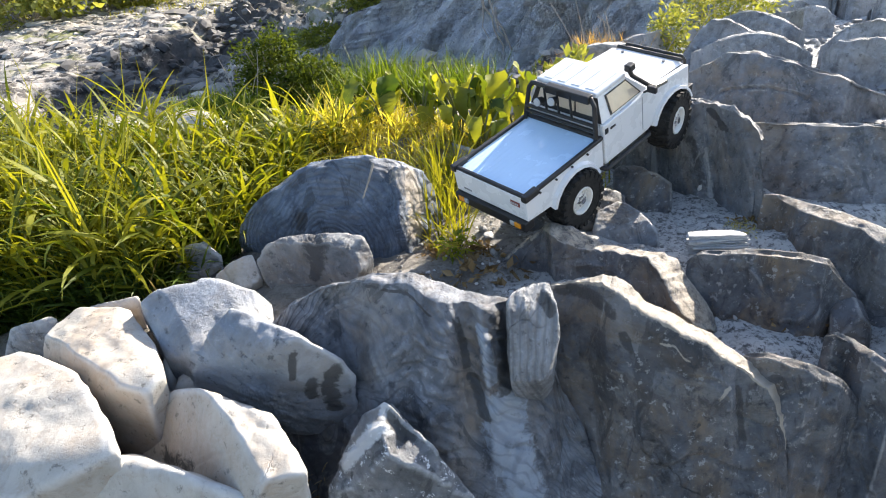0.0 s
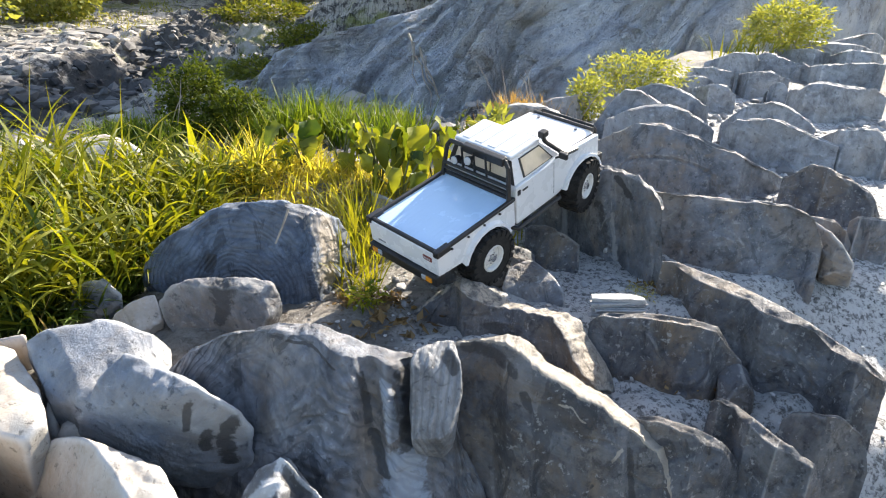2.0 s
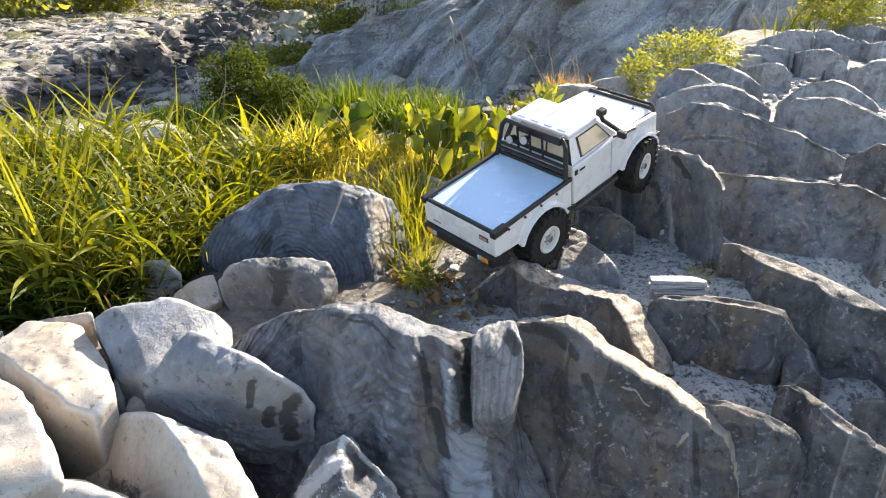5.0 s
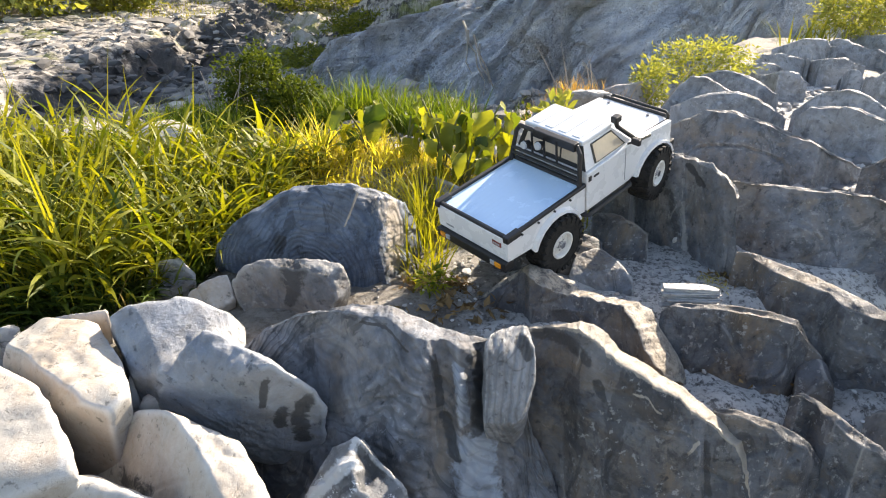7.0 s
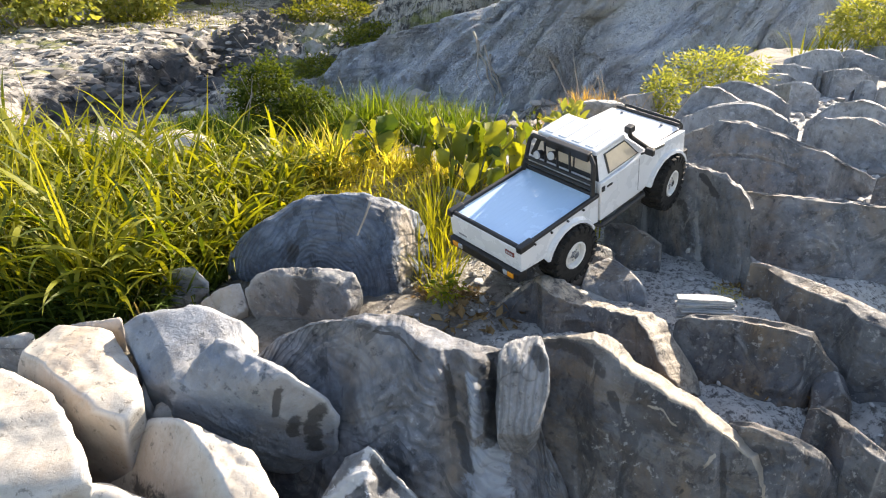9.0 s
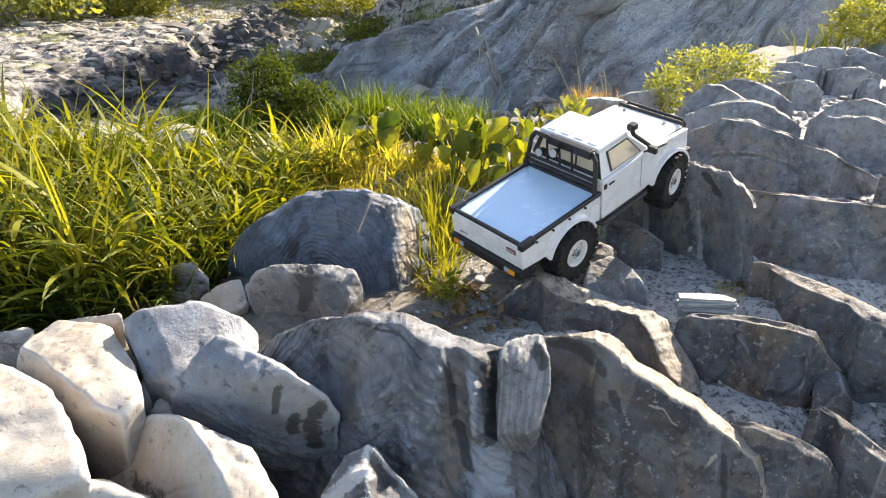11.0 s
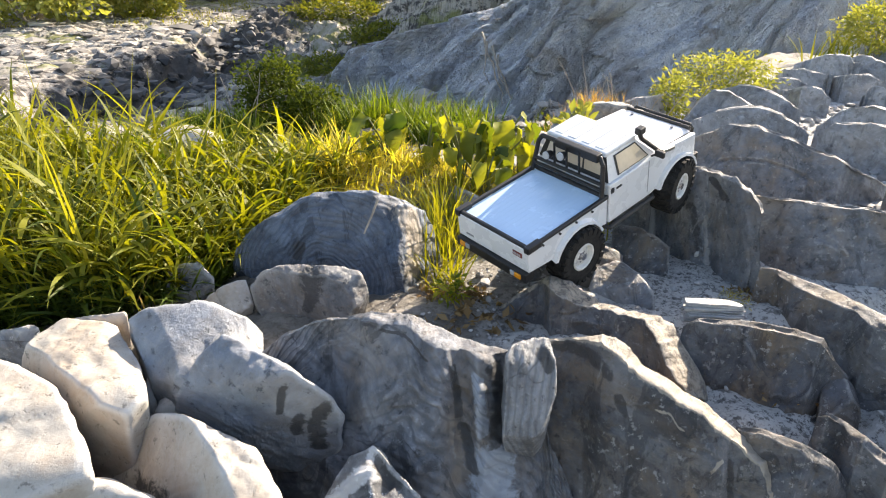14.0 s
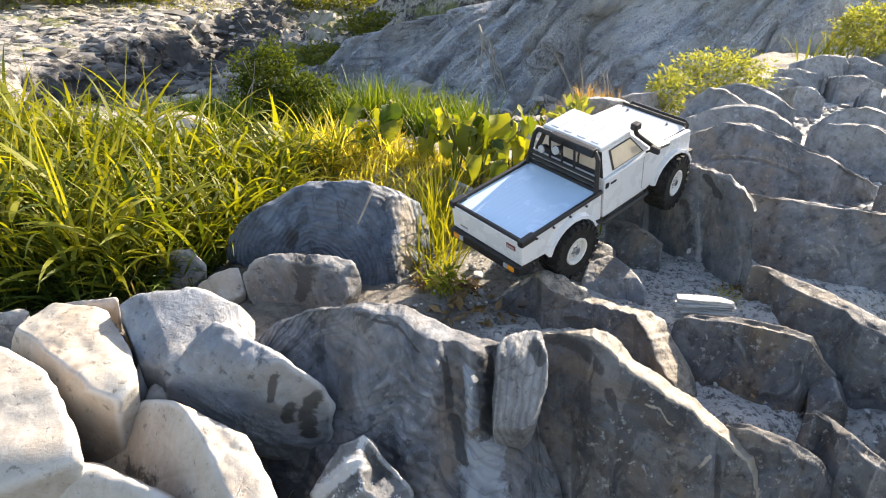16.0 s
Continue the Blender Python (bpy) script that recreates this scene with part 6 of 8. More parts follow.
def arch(cx, r, floor, n=9):
    """Points of a wheel cut-out over (cx, 0), from the rear edge to the front one."""
    lo = math.asin(max(-1.0, min(1.0, floor / r)))
    return [(cx - r * math.cos(lo + (math.pi - 2 * lo) * k / (n - 1)), r * math.sin(lo + (math.pi - 2 * lo) * k / (n - 1))) for k in range(n)]


def toy_truck(m):
    t = new("toy_truck", None)
    t.matrix_world = m
    tagged(t, "white radio-controlled toy pickup truck climbing over the boulders", "toy truck")
    WB = 0.278
    for x in (0.0, WB):
        for s in (-1, 1):
            wheel(t, x, s * 0.080, -0.008, s, 0.16 if x else 0.0)
    # chassis, axles and links
    part("chassis", boxed(-0.09, 0.31, -0.030, 0.030, 0.004, 0.022), BLACK, t)
    for x in (0.0, WB):
        bm = rod(bmesh.new(), (x, -0.062, -0.008), (x, 0.062, -0.008), 0.008, 12)
        bmesh.ops.create_icosphere(bm, subdivisions=2, radius=0.017, matrix=Matrix.Translation((x, 0.012, -0.008)))
        part("axle", bm, BLACK, t)
        for s in (-1, 1):
            part("shock_absorber", rod(bmesh.new(), (x + 0.012, s * 0.042, -0.004), (x - 0.006, s * 0.036, 0.045), 0.006, 10), BLACK, t)
    for s in (-1, 1):
        part("suspension_link", rod(bmesh.new(), (0.01, s * 0.035, -0.012), (0.12, s * 0.026, 0.006), 0.003, 8), CHROME, t)
        part("rock_slider", tube([(0.075, s * 0.076, 0.006), (0.082, s * 0.087, 0.003), (0.205, s * 0.087, 0.003), (0.212, s * 0.076, 0.006)], 0.0042), BLACK, t, "black tubular side step")
    # cargo bed
    HW, ZB, X0, X1 = 0.084, 0.066, -0.113, 0.079
    cut = arch(0.0, 0.060, 0.020)
    for s in (-1, 1):
        prof = [(X0, 0.022)] + [(x, z - 0.004) for x, z in cut] + [(X1 - 0.002, 0.012), (X1 - 0.002, ZB), (X0, ZB)]
        y0 = s * HW
        part("bed_side", prism(prof, y0, y0 - s * 0.006, 0.0012), WHITE, t)
        lip = [(x * 1.10, z * 1.10 - 0.006) for x, z in cut]
        bm = bmesh.new()
        rows = [[bm.verts.new((x * k, y, z * k + (0.0 if k == 1 else -0.004))) for x, z in lip] for k, y in ((1.0, s * (HW - 0.002)), (0.985, s * (HW + 0.007)), (0.90, s * (HW + 0.008)), (0.90, s * (HW - 0.002)))]
        for a, b in zip(rows, rows[1:]):
            for i in range(len(a) - 1):
                bm.faces.new((a[i], a[i + 1], b[i + 1], b[i]))
        part("wheel_flare", bm, WHITE, t, "moulded white wheel arch")
    part("tailgate", boxed(X0 - 0.004, X0 + 0.003, -HW, HW, 0.022, ZB, bevel=0.0018), WHITE, t, "white tailgate")
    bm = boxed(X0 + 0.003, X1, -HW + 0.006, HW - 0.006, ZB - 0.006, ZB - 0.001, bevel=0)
    plate = part("bed_cover", bm, PLATE, t, "flat ribbed metal bed cover, reflected sky put into its colour")
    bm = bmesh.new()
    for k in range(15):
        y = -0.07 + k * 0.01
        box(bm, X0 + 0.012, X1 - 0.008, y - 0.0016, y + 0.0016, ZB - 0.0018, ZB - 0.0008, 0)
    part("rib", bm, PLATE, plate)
    zr = ZB + 0.002
    for y in (-HW + 0.002, HW - 0.002):
        part("bed_rail", boxed(X0 - 0.002, X1, y - 0.0036, y + 0.0036, ZB - 0.002, zr + 0.0035), BLACK, t, "black bed rail")
    for x in (X0 + 0.001, X1 - 0.004):
        part("bed_rail", boxed(x - 0.0036, x + 0.0036, -HW + 0.0057, HW - 0.0057, ZB - 0.002, zr + 0.003), BLACK, t, "black bed rail")
    for s in (-1, 1):
        for x in (-0.085, -0.045, -0.005, 0.035):
            part("tie_hook", rod(bmesh.new(), (x, s * (HW + 0.001), ZB - 0.004), (x, s * (HW + 0.004), ZB - 0.004), 0.002, 8), BLACK, t)
        part("corner_cap", boxed(X0 - 0.0065, X0 + 0.026, s * (HW - 0.008), s * (HW + 0.0035), ZB - 0.005, zr + 0.0055), BLACK, t)
    # badge of the tailgate: a plain dark red plate with pale bars
    badge = part("badge", boxed(X0 - 0.0052, X0 - 0.003, -0.070, -0.050, 0.046, 0.055, bevel=0.0005), DECAL, t, "small dark red badge with pale bars")
    bm = bmesh.new()
    for k in range(4):
        box(bm, X0 - 0.0058, X0 - 0.0050, -0.067 + k * 0.004, -0.0645 + k * 0.004, 0.0485, 0.0525, 0)
    part("badge_bar", bm, CLEAR, badge)
    part("lettering_bar", boxed(X0 - 0.0046, X0 - 0.003, 0.045, 0.064, 0.031, 0.0345, bevel=0.0004), GREYD, t, "grey lettering bar")
    # rear bumper and lamps
    bump = part("rear_bumper", boxed(X0 - 0.012, X0 + 0.01, -HW + 0.001, HW - 0.001, 0.003, 0.0215), BLACK, t, "black rear bumper")
    for s in (-1, 1):
        y = s * 0.060
        part("tail_lamp", boxed(X0 - 0.0145, X0 - 0.011, min(y, y + s * 0.013), max(y, y + s * 0.013), 0.009, 0.018, bevel=0.0008), AMBER, bump, "amber lamp")
        part("tail_lamp", boxed(X0 - 0.0145, X0 - 0.011, min(y - s * 0.001, y - s * 0.010), max(y - s * 0.001, y - s * 0.010), 0.009, 0.018, bevel=0.0008), CLEAR, bump, "clear lamp")
    # cab: lower body with front wheel cut, then the glasshouse
    cutf = [(x, z - 0.004) for x, z in arch(WB, 0.059, 0.018)]
    prof = [(0.083, 0.010)] + [(0.205, 0.010)] + cutf + [(0.335, 0.030), (0.333, 0.078), (0.215, 0.090), (0.083, 0.088)]
    for s in (-1, 1):
        part("cab_side", prism(prof, s * 0.084, s * 0.074, 0.0025), WHITE, t, "white door and front wing")
        part("door_line", prism([(0.190, 0.02), (0.1912, 0.02), (0.1912, 0.086), (0.190, 0.086)], s * 0.0846, s * 0.083, 0), GREYD, t, "door gap")
        part("door_handle", boxed(0.100, 0.114, s * 0.0838 - 0.002, s * 0.0838 + 0.002, 0.073, 0.0765, bevel=0.0008), BLACK, t)
        part("vent", boxed(0.086, 0.094, s * 0.0838 - 0.0015, s * 0.0838 + 0.0015, 0.070, 0.080, bevel=0.0006), BLACK, t)
        bm = bmesh.new()
        lip = [((x - WB) * 1.09 + WB, z * 1.09 - 0.002) for x, z in cutf]
        rows = [[bm.verts.new(((x - WB) * k + WB, y, z * k)) for x, z in lip] for k, y in ((1.0, s * 0.082), (0.985, s * 0.091), (0.90, s * 0.092), (0.90, s * 0.080))]
        for a, b in zip(rows, rows[1:]):
            for i in range(len(a) - 1):
                bm.faces.new((a[i], a[i + 1], b[i + 1], b[i]))
        part("wheel_flare", bm, WHITE, t, "moulded white wheel arch")
    part("cab_back", boxed(0.083, 0.088, -0.074, 0.074, 0.014, 0.089, bevel=0.001), WHITE, t)
    part("cab_floor", boxed(0.088, 0.325, -0.073, 0.073, 0.016, 0.024, bevel=0.001), BLACK, t)
    bm = bmesh.new()
    low = [bm.verts.new(c) for c in ((0.205, -0.077, 0.089), (0.335, -0.074, 0.077), (0.335, 0.074, 0.077), (0.205, 0.077, 0.089))]
    mid = [bm.verts.new(c) for c in ((0.205, -0.066, 0.0945), (0.327, -0.062, 0.0835), (0.327, 0.062, 0.0835), (0.205, 0.066, 0.0945))]
    bm.faces.new(mid)
    for i in range(4):
        bm.faces.new((low[i], low[(i + 1) % 4], mid[(i + 1) % 4], mid[i]))
    bm.faces.new(low[::-1])
    bmesh.ops.bevel(bm, geom=bm.edges[:], offset=0.0025, segments=2, affect="EDGES")
    hood = part("hood", bm, WHITE, t, "white engine hood")
    part("hood_scoop", boxed(0.235, 0.268, -0.018, 0.018, 0.088, 0.0945, bevel=0.0015), WHITE, hood)
    for s in (-1, 1):
        part("hood_pin", rod(bmesh.new(), (0.312, s * 0.045, 0.083), (0.312, s * 0.045, 0.0885), 0.003, 10), GREYD, hood)
    part("cowl_grille", boxed(0.207, 0.216, -0.058, 0.058, 0.0925, 0.0955, bevel=0.001), BLACK, hood, "black vent under the windscreen")
    # glasshouse
    zr0, zr1 = 0.089, 0.133
    lowc = [(0.085, 0.079), (0.215, 0.077)]
    top = [(0.096, 0.064), (0.170, 0.063)]
    roof = boxed(top[0][0] - 0.004, top[1][0] + 0.004, -0.0655, 0.0655, zr1 - 0.003, zr1 + 0.006, bevel=0.003)
    rf = part("roof", roof, WHITE, t, "white roof with raised ribs")
    for k in range(4):
        part("roof_rib", boxed(0.100, 0.166, -0.045 + k * 0.030 - 0.009, -0.045 + k * 0.030 + 0.009, zr1 + 0.004, zr1 + 0.0070, bevel=0.0012), WHITE, rf)

    def pane(corners, name, mat, parent, label="", thick=0.002, shrink=1.0, out=0.0):
        c = sum((Vector(k) for k in corners), Vector()) / len(corners)
        pts = [c + (Vector(k) - c) * shrink for k in corners]
        n = (pts[1] - pts[0]).cross(pts[2] - pts[0]).normalized()
        bm = bmesh.new()
        a = [bm.verts.new(k + n * out) for k in pts]
        b = [bm.verts.new(k + n * (out - thick)) for k in pts]
        bm.faces.new(a)
        bm.faces.new(b[::-1])
        for i in range(len(a)):
            bm.faces.new((a[i], b[i], b[(i + 1) % len(a)], a[(i + 1) % len(a)]))
        return part(name, bm, mat, parent, label)

    A = {(e, s): Vector((lowc[e][0], s * lowc[e][1], zr0)) for e in (0, 1) for s in (-1, 1)}
    B = {(e, s): Vector((top[e][0], s * top[e][1], zr1)) for e in (0, 1) for s in (-1, 1)}
    for s in (-1, 1):
        q = [A[0, s], A[1, s], B[1, s], B[0, s]]
        if s > 0:
            q = q[::-1]
        pane(q, "cab_pillar", WHITE, t)
        w = [A[0, s].lerp(A[1, s], 0.20).lerp(B[0, s].lerp(B[1, s], 0.2), 0.08), A[0, s].lerp(A[1, s], 0.88).lerp(B[0, s].lerp(B[1, s], 0.9), 0.08),
             A[0, s].lerp(A[1, s], 0.92).lerp(B[0, s].lerp(B[1, s], 0.92), 0.86), A[0, s].lerp(A[1, s], 0.18).lerp(B[0, s].lerp(B[1, s], 0.22), 0.86)]
        if s > 0:
            w = w[::-1]
        win = pane(w, "side_window", BLACK, t, "side window with a black seal", out=0.0015)
        pane(w, "pane", TAN, win, "side pane, tan cab and daylight through it as colour", shrink=0.90, out=0.0022)
    q = [A[0, 1], A[0, -1], B[0, -1], B[0, 1]]
    pane(q, "rear_window_frame", BLACK, t, "black frame of the rear window")
    for k in range(3):
        a, b = 0.08 + k * 0.29, 0.08 + k * 0.29 + 0.26
        w = [A[0, 1].lerp(A[0, -1], a).lerp(B[0, 1].lerp(B[0, -1], a), 0.2), A[0, 1].lerp(A[0, -1], b).lerp(B[0, 1].lerp(B[0, -1], b), 0.2),
             A[0, 1].lerp(A[0, -1], b).lerp(B[0, 1].lerp(B[0, -1], b), 0.86), A[0, 1].lerp(A[0, -1], a).lerp(B[0, 1].lerp(B[0, -1], a), 0.86)]
        pane(w, "rear_window", TAN, t, "rear pane, tan cab and daylight through it as colour", out=0.0012)
    q = [A[1, -1], A[1, 1], B[1, 1], B[1, -1]]
    pane(q, "windscreen_frame", WHITE, t)
    pane(q, "windscreen", TAN, t, "windscreen, tan cab and daylight through it as colour", shrink=0.86, out=0.0014)
    # roll bar with lamps and a rolled bag
    xb = 0.066
    part("roll_bar", tube([(xb, -0.080, ZB), (xb + 0.012, -0.072, 0.125), (xb + 0.014, -0.064, 0.136), (xb + 0.014, 0.064, 0.136), (xb + 0.012, 0.072, 0.125), (xb, 0.080, ZB)], 0.0042), BLACK, t, "black tubular roll bar")
    for z in (0.083, 0.094):
        part("roll_bar_rung", tube([(xb + 0.003, -0.077, z), (xb + 0.003, 0.077, z)], 0.0032), BLACK, t)
    part("light_bar", boxed(xb + 0.006, xb + 0.020, -0.064, 0.030, 0.128, 0.143, bevel=0.002), BLACK, t, "black light bar on the roll bar")
    lamp_round(t, (xb - 0.004, 0.034, 0.116), (-1, 0.1, 0.1), 0.0085)
    lamp_round(t, (xb - 0.004, 0.002, 0.125), (-1, 0, 0.2), 0.0085)
    for y in (0.030, 0.002, -0.026):
        part("lamp_bracket", rod(bmesh.new(), (xb + 0.006, y, 0.09), (xb + 0.006, y, 0.136), 0.0022, 8), BLACK, t)
    # snorkel on the right-hand side, mirrors
    part("snorkel", tube([(0.262, -0.083, 0.080), (0.225, -0.086, 0.089), (0.212, -0.085, 0.098), (0.176, -0.074, 0.134), (0.172, -0.073, 0.146)], 0.0042), BLACK, t, "black raised air intake")
    part("snorkel_head", boxed(0.165, 0.181, -0.080, -0.067, 0.144, 0.156), BLACK, t)
    for s in (-1, 1):
        part("mirror", boxed(0.196, 0.204, s * 0.098 - 0.009, s * 0.098 + 0.009, 0.094, 0.106), WHITE if s > 0 else BLACK, t, "door mirror")
        part("mirror_arm", rod(bmesh.new(), (0.2, s * 0.081, 0.090), (0.2, s * 0.094, 0.099), 0.002, 8), BLACK, t)
    # front end
    part("grille", boxed(0.329, 0.337, -0.066, 0.066, 0.036, 0.074, bevel=0.0015), BLACK, t, "black grille")
    for s in (-1, 1):
        part("headlamp", boxed(0.3365, 0.340, s * 0.052 - 0.013, s * 0.052 + 0.013, 0.046, 0.068, bevel=0.001), CLEAR, t, "rectangular headlamp")
    part("front_bumper", boxed(0.330, 0.356, -0.080, 0.080, 0.006, 0.026), BLACK, t, "black front bumper")
    part("bull_bar", tube([(0.345, -0.062, 0.024), (0.349, -0.066, 0.075), (0.347, -0.060, 0.083), (0.347, 0.060, 0.083), (0.349, 0.066, 0.075), (0.345, 0.062, 0.024)], 0.003), BLACK, t, "black tubular bull bar")
    part("hood_guard", tube([(0.333, -0.070, 0.084), (0.331, 0.070, 0.084)], 0.0034), BLACK, t)
    return t


toy_truck(pose(0.168, 1.134, 0.098, 5.8, -15.1, 40.6))


# ---- plants ----
def leaf_material(name, dark, light, trans=0.5, gloss=0.3, single=False):
    m = Nodes(name)
    rnd = m.add("ShaderNodeObjectInfo").outputs["Random"] if single else m.add("ShaderNodeNewGeometry").outputs["Random Per Island"]
    v = m.coords("Object")
    f = m.math("ADD", m.math("MULTIPLY", rnd, 0.75), m.math("MULTIPLY", m.noise(v, 14.0, 3, 0.6), 0.35))
    col = m.ramp(f, (0.15, dark), (0.85, light))
    m.link(col, m.bsdf.inputs["Base Color"])
    m.bsdf.inputs["Roughness"].default_value = 0.55
    m.bsdf.inputs["Specular IOR Level"].default_value = gloss
    tr = m.add("ShaderNodeBsdfTranslucent")
    m.link(m.mix(1.0, col, (1.0, 0.92, 0.30), "MULTIPLY"), tr.inputs["Color"])
    mx = m.add("ShaderNodeMixShader", Fac=trans)
    m.link(m.bsdf.outputs[0], mx.inputs[1])
    m.link(tr.outputs[0], mx.inputs[2])
    m.link(mx.outputs[0], m.out.inputs["Surface"])
    return m.mat


GRASS = leaf_material("grass_blade", (0.055, 0.10, 0.010), (0.36, 0.36, 0.035), 0.58, 0.5)
GRASS_Y = leaf_material("yellow_grass_blade", (0.40, 0.39, 0.05), (0.78, 0.69, 0.17), 0.72)
GRASS_M = leaf_material("fresh_grass_blade", (0.10, 0.13, 0.012), (0.42, 0.40, 0.05), 0.58)
# the tall clump's own shade is put into this darker grass colour
GRASS_D = leaf_material("shade_dark_grass_blade", (0.028, 0.06, 0.010), (0.11, 0.165, 0.022), 0.40, 0.5)
GRASS_W = leaf_material("fresh_weed_leaf", (0.10, 0.17, 0.02), (0.42, 0.42, 0.06), 0.55)
ORANGE = leaf_material("orange_straw", (0.35, 0.20, 0.08), (0.62, 0.42, 0.18), 0.45)
GRASS_G = leaf_material("gully_grass_blade", (0.035, 0.08, 0.012), (0.20, 0.27, 0.03), 0.5)
STRAW = leaf_material("dry_straw", (0.22, 0.15, 0.07), (0.45, 0.36, 0.20), 0.3)
BROAD = leaf_material("broad_leaf", (0.045, 0.10, 0.02), (0.42, 0.42, 0.05), 0.52, 0.5, single=True)
# dark to light leaf copies: each bush's shade or sun is partly in the colour
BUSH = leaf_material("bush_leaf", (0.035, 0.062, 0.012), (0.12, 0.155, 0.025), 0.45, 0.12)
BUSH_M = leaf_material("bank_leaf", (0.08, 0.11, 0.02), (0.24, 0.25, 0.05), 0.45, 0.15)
BUSH_Y = leaf_material("bush_leaf_sunlit_tone", (0.19, 0.235, 0.055), (0.42, 0.425, 0.135), 0.52)
STEM = plain("plant_stem", (0.16, 0.17, 0.06), 0.6, wear=0.2)
BARK = plain("tree_bark", (0.085, 0.065, 0.05), 0.9, wear=0.3, scale=8)
TWIG = plain("dry_twig", (0.34, 0.30, 0.25), 0.8, wear=0.2)


def blades(roots, lengths, headings, leans, widths, bend, seed, seg=5):
    """Curved, tapering blades; all arguments but the last two are arrays, one entry a blade."""
    rng = np.random.default_rng(seed)
    n = len(roots)
    t = np.linspace(0, 1, seg + 1)
    hd = np.stack([np.cos(headings), np.sin(headings), 0 * headings], -1)
    side = np.stack([-np.sin(headings), np.cos(headings), 0 * headings], -1)
    twist = rng.uniform(-1.2, 1.2, n)
    ang = leans[:, None] + bend[:, None] * t[None] ** 1.4
    step = lengths[:, None] / seg
    dx = np.concatenate([np.zeros((n, 1)), np.cumsum(np.sin(ang[:, :-1]) * step, 1)], 1)
    dz = np.concatenate([np.zeros((n, 1)), np.cumsum(np.cos(ang[:, :-1]) * step, 1)], 1)
    mid = roots[:, None] + hd[:, None] * dx[..., None] + np.array((0, 0, 1.0)) * dz[..., None]
    w = widths[:, None] * np.clip(np.minimum(0.55 + t * 1.5, (1.04 - t) * 1.7), 0.03, 1)[None] * 0.5
    tw = twist[:, None] * t[None]
    sd = side[:, None] * np.cos(tw)[..., None] + np.array((0, 0, 1.0)) * np.sin(tw)[..., None]
    L, Rr = mid - sd * w[..., None], mid + sd * w[..., None]
    verts = np.stack([L, Rr], 2).reshape(-1, 3)
    k = np.arange(n)[:, None] * (2 * (seg + 1)) + np.arange(seg)[None] * 2
    k = k.ravel()
    return verts, np.stack([k, k + 1, k + 3, k + 2], -1)


def grass(name, n, inside, length, mat, label, seed, width=(0.004, 0.008), lean=(0.0, 0.5), bend=(0.2, 1.3), ground_off=-0.01, head=None, box_=None):
    """A patch of grass as one object; inside(x, y) gives its density, length(x, y) its height."""
    rng = np.random.default_rng(seed)
    x0, x1, y0, y1 = box_
    x, y = rng.uniform(x0, x1, n * 6), rng.uniform(y0, y1, n * 6)
    keep = rng.uniform(0, 1, n * 6) < inside(x, y)
    x, y = x[keep][:n], y[keep][:n]
    n = len(x)
    root = np.stack([x, y, ground_height(x, y) + ground_off], -1)
    h = rng.uniform(0, 2 * np.pi, n) if head is None else rng.normal(head[0], head[1], n)
    v, fc = blades(root, length(x, y) * rng.uniform(0.55, 1.15, n), h, rng.uniform(*lean, n), rng.uniform(*width, n), rng.uniform(*bend, n), seed)
    ob = new(name, mesh_of(name, v, fc))
    ob.data.materials.append(mat)
    return tagged(ob, label, "grass", kind="stuff")


def reeds(name, n, inside, length, mat, label, seed, box_):
    """Upright stalks that carry long arching leaves."""
    rng = np.random.default_rng(seed)
    x0, x1, y0, y1 = box_
    x, y = rng.uniform(x0, x1, n * 6), rng.uniform(y0, y1, n * 6)
    keep = rng.uniform(0, 1, n * 6) < inside(x, y)
    x, y = x[keep][:n], y[keep][:n]
    n = len(x)
    ln = length(x, y) * rng.uniform(0.6, 1.1, n)
    hd, le = rng.uniform(0, 2 * np.pi, n), rng.uniform(0, 0.3, n)
    root = np.stack([x, y, ground_height(x, y) - 0.01], -1)
    vs, fs = [], []
    a, b = blades(root, ln, hd, le, np.full(n, 0.0032), np.full(n, 0.15), seed)
    vs.append(a), fs.append(b)
    off = len(a)
    for k in range(8):
        t = 0.16 + 0.10 * k
        up = root + np.stack([np.cos(hd) * np.sin(le + 0.05), np.sin(hd) * np.sin(le + 0.05), np.cos(le + 0.05)], -1) * (ln * t)[:, None]
        a, b = blades(up, rng.uniform(0.07, 0.17, n), rng.uniform(0, 2 * np.pi, n), rng.uniform(0.25, 1.2, n), rng.uniform(0.004, 0.011, n), rng.uniform(0.3, 1.7, n), seed + k + 1)
        vs.append(a), fs.append(b + off)
        off += len(a)
    ob = new(name, mesh_of(name, np.concatenate(vs), np.concatenate(fs)))
    ob.data.materials.append(mat)
    return tagged(ob, label, "grass", kind="stuff")


def left_area(x, y):
    lim = np.interp(y, [1.0, 1.1, 1.25, 1.45, 1.6, 1.9], [-0.55, -0.43, -0.36, -0.30, -0.22, -0.2])
    ragged = 0.14 * vnoise(np.stack([x * 5, y * 5, 0 * x], -1), 77)
    return ((x < lim) & (y > 1.0)).astype(float) * (1 - 0.8 * smooth(1.4, 1.65, y)) * smooth(-1.72, -1.42, x + ragged) * smooth(1.72, 1.6, y + 0.5 * ragged)


def left_len(x, y):
    return np.interp(x, [-1.0, -0.75, -0.6, -0.45, -0.33], [0.31, 0.27, 0.20, 0.125, 0.09])


LEFT = (-1.7, -0.2, 1.0, 1.68)
reeds("tall_grass", 1150, left_area, left_len, GRASS, "lush tall green grass with arching leaves on the bank", 101, LEFT)
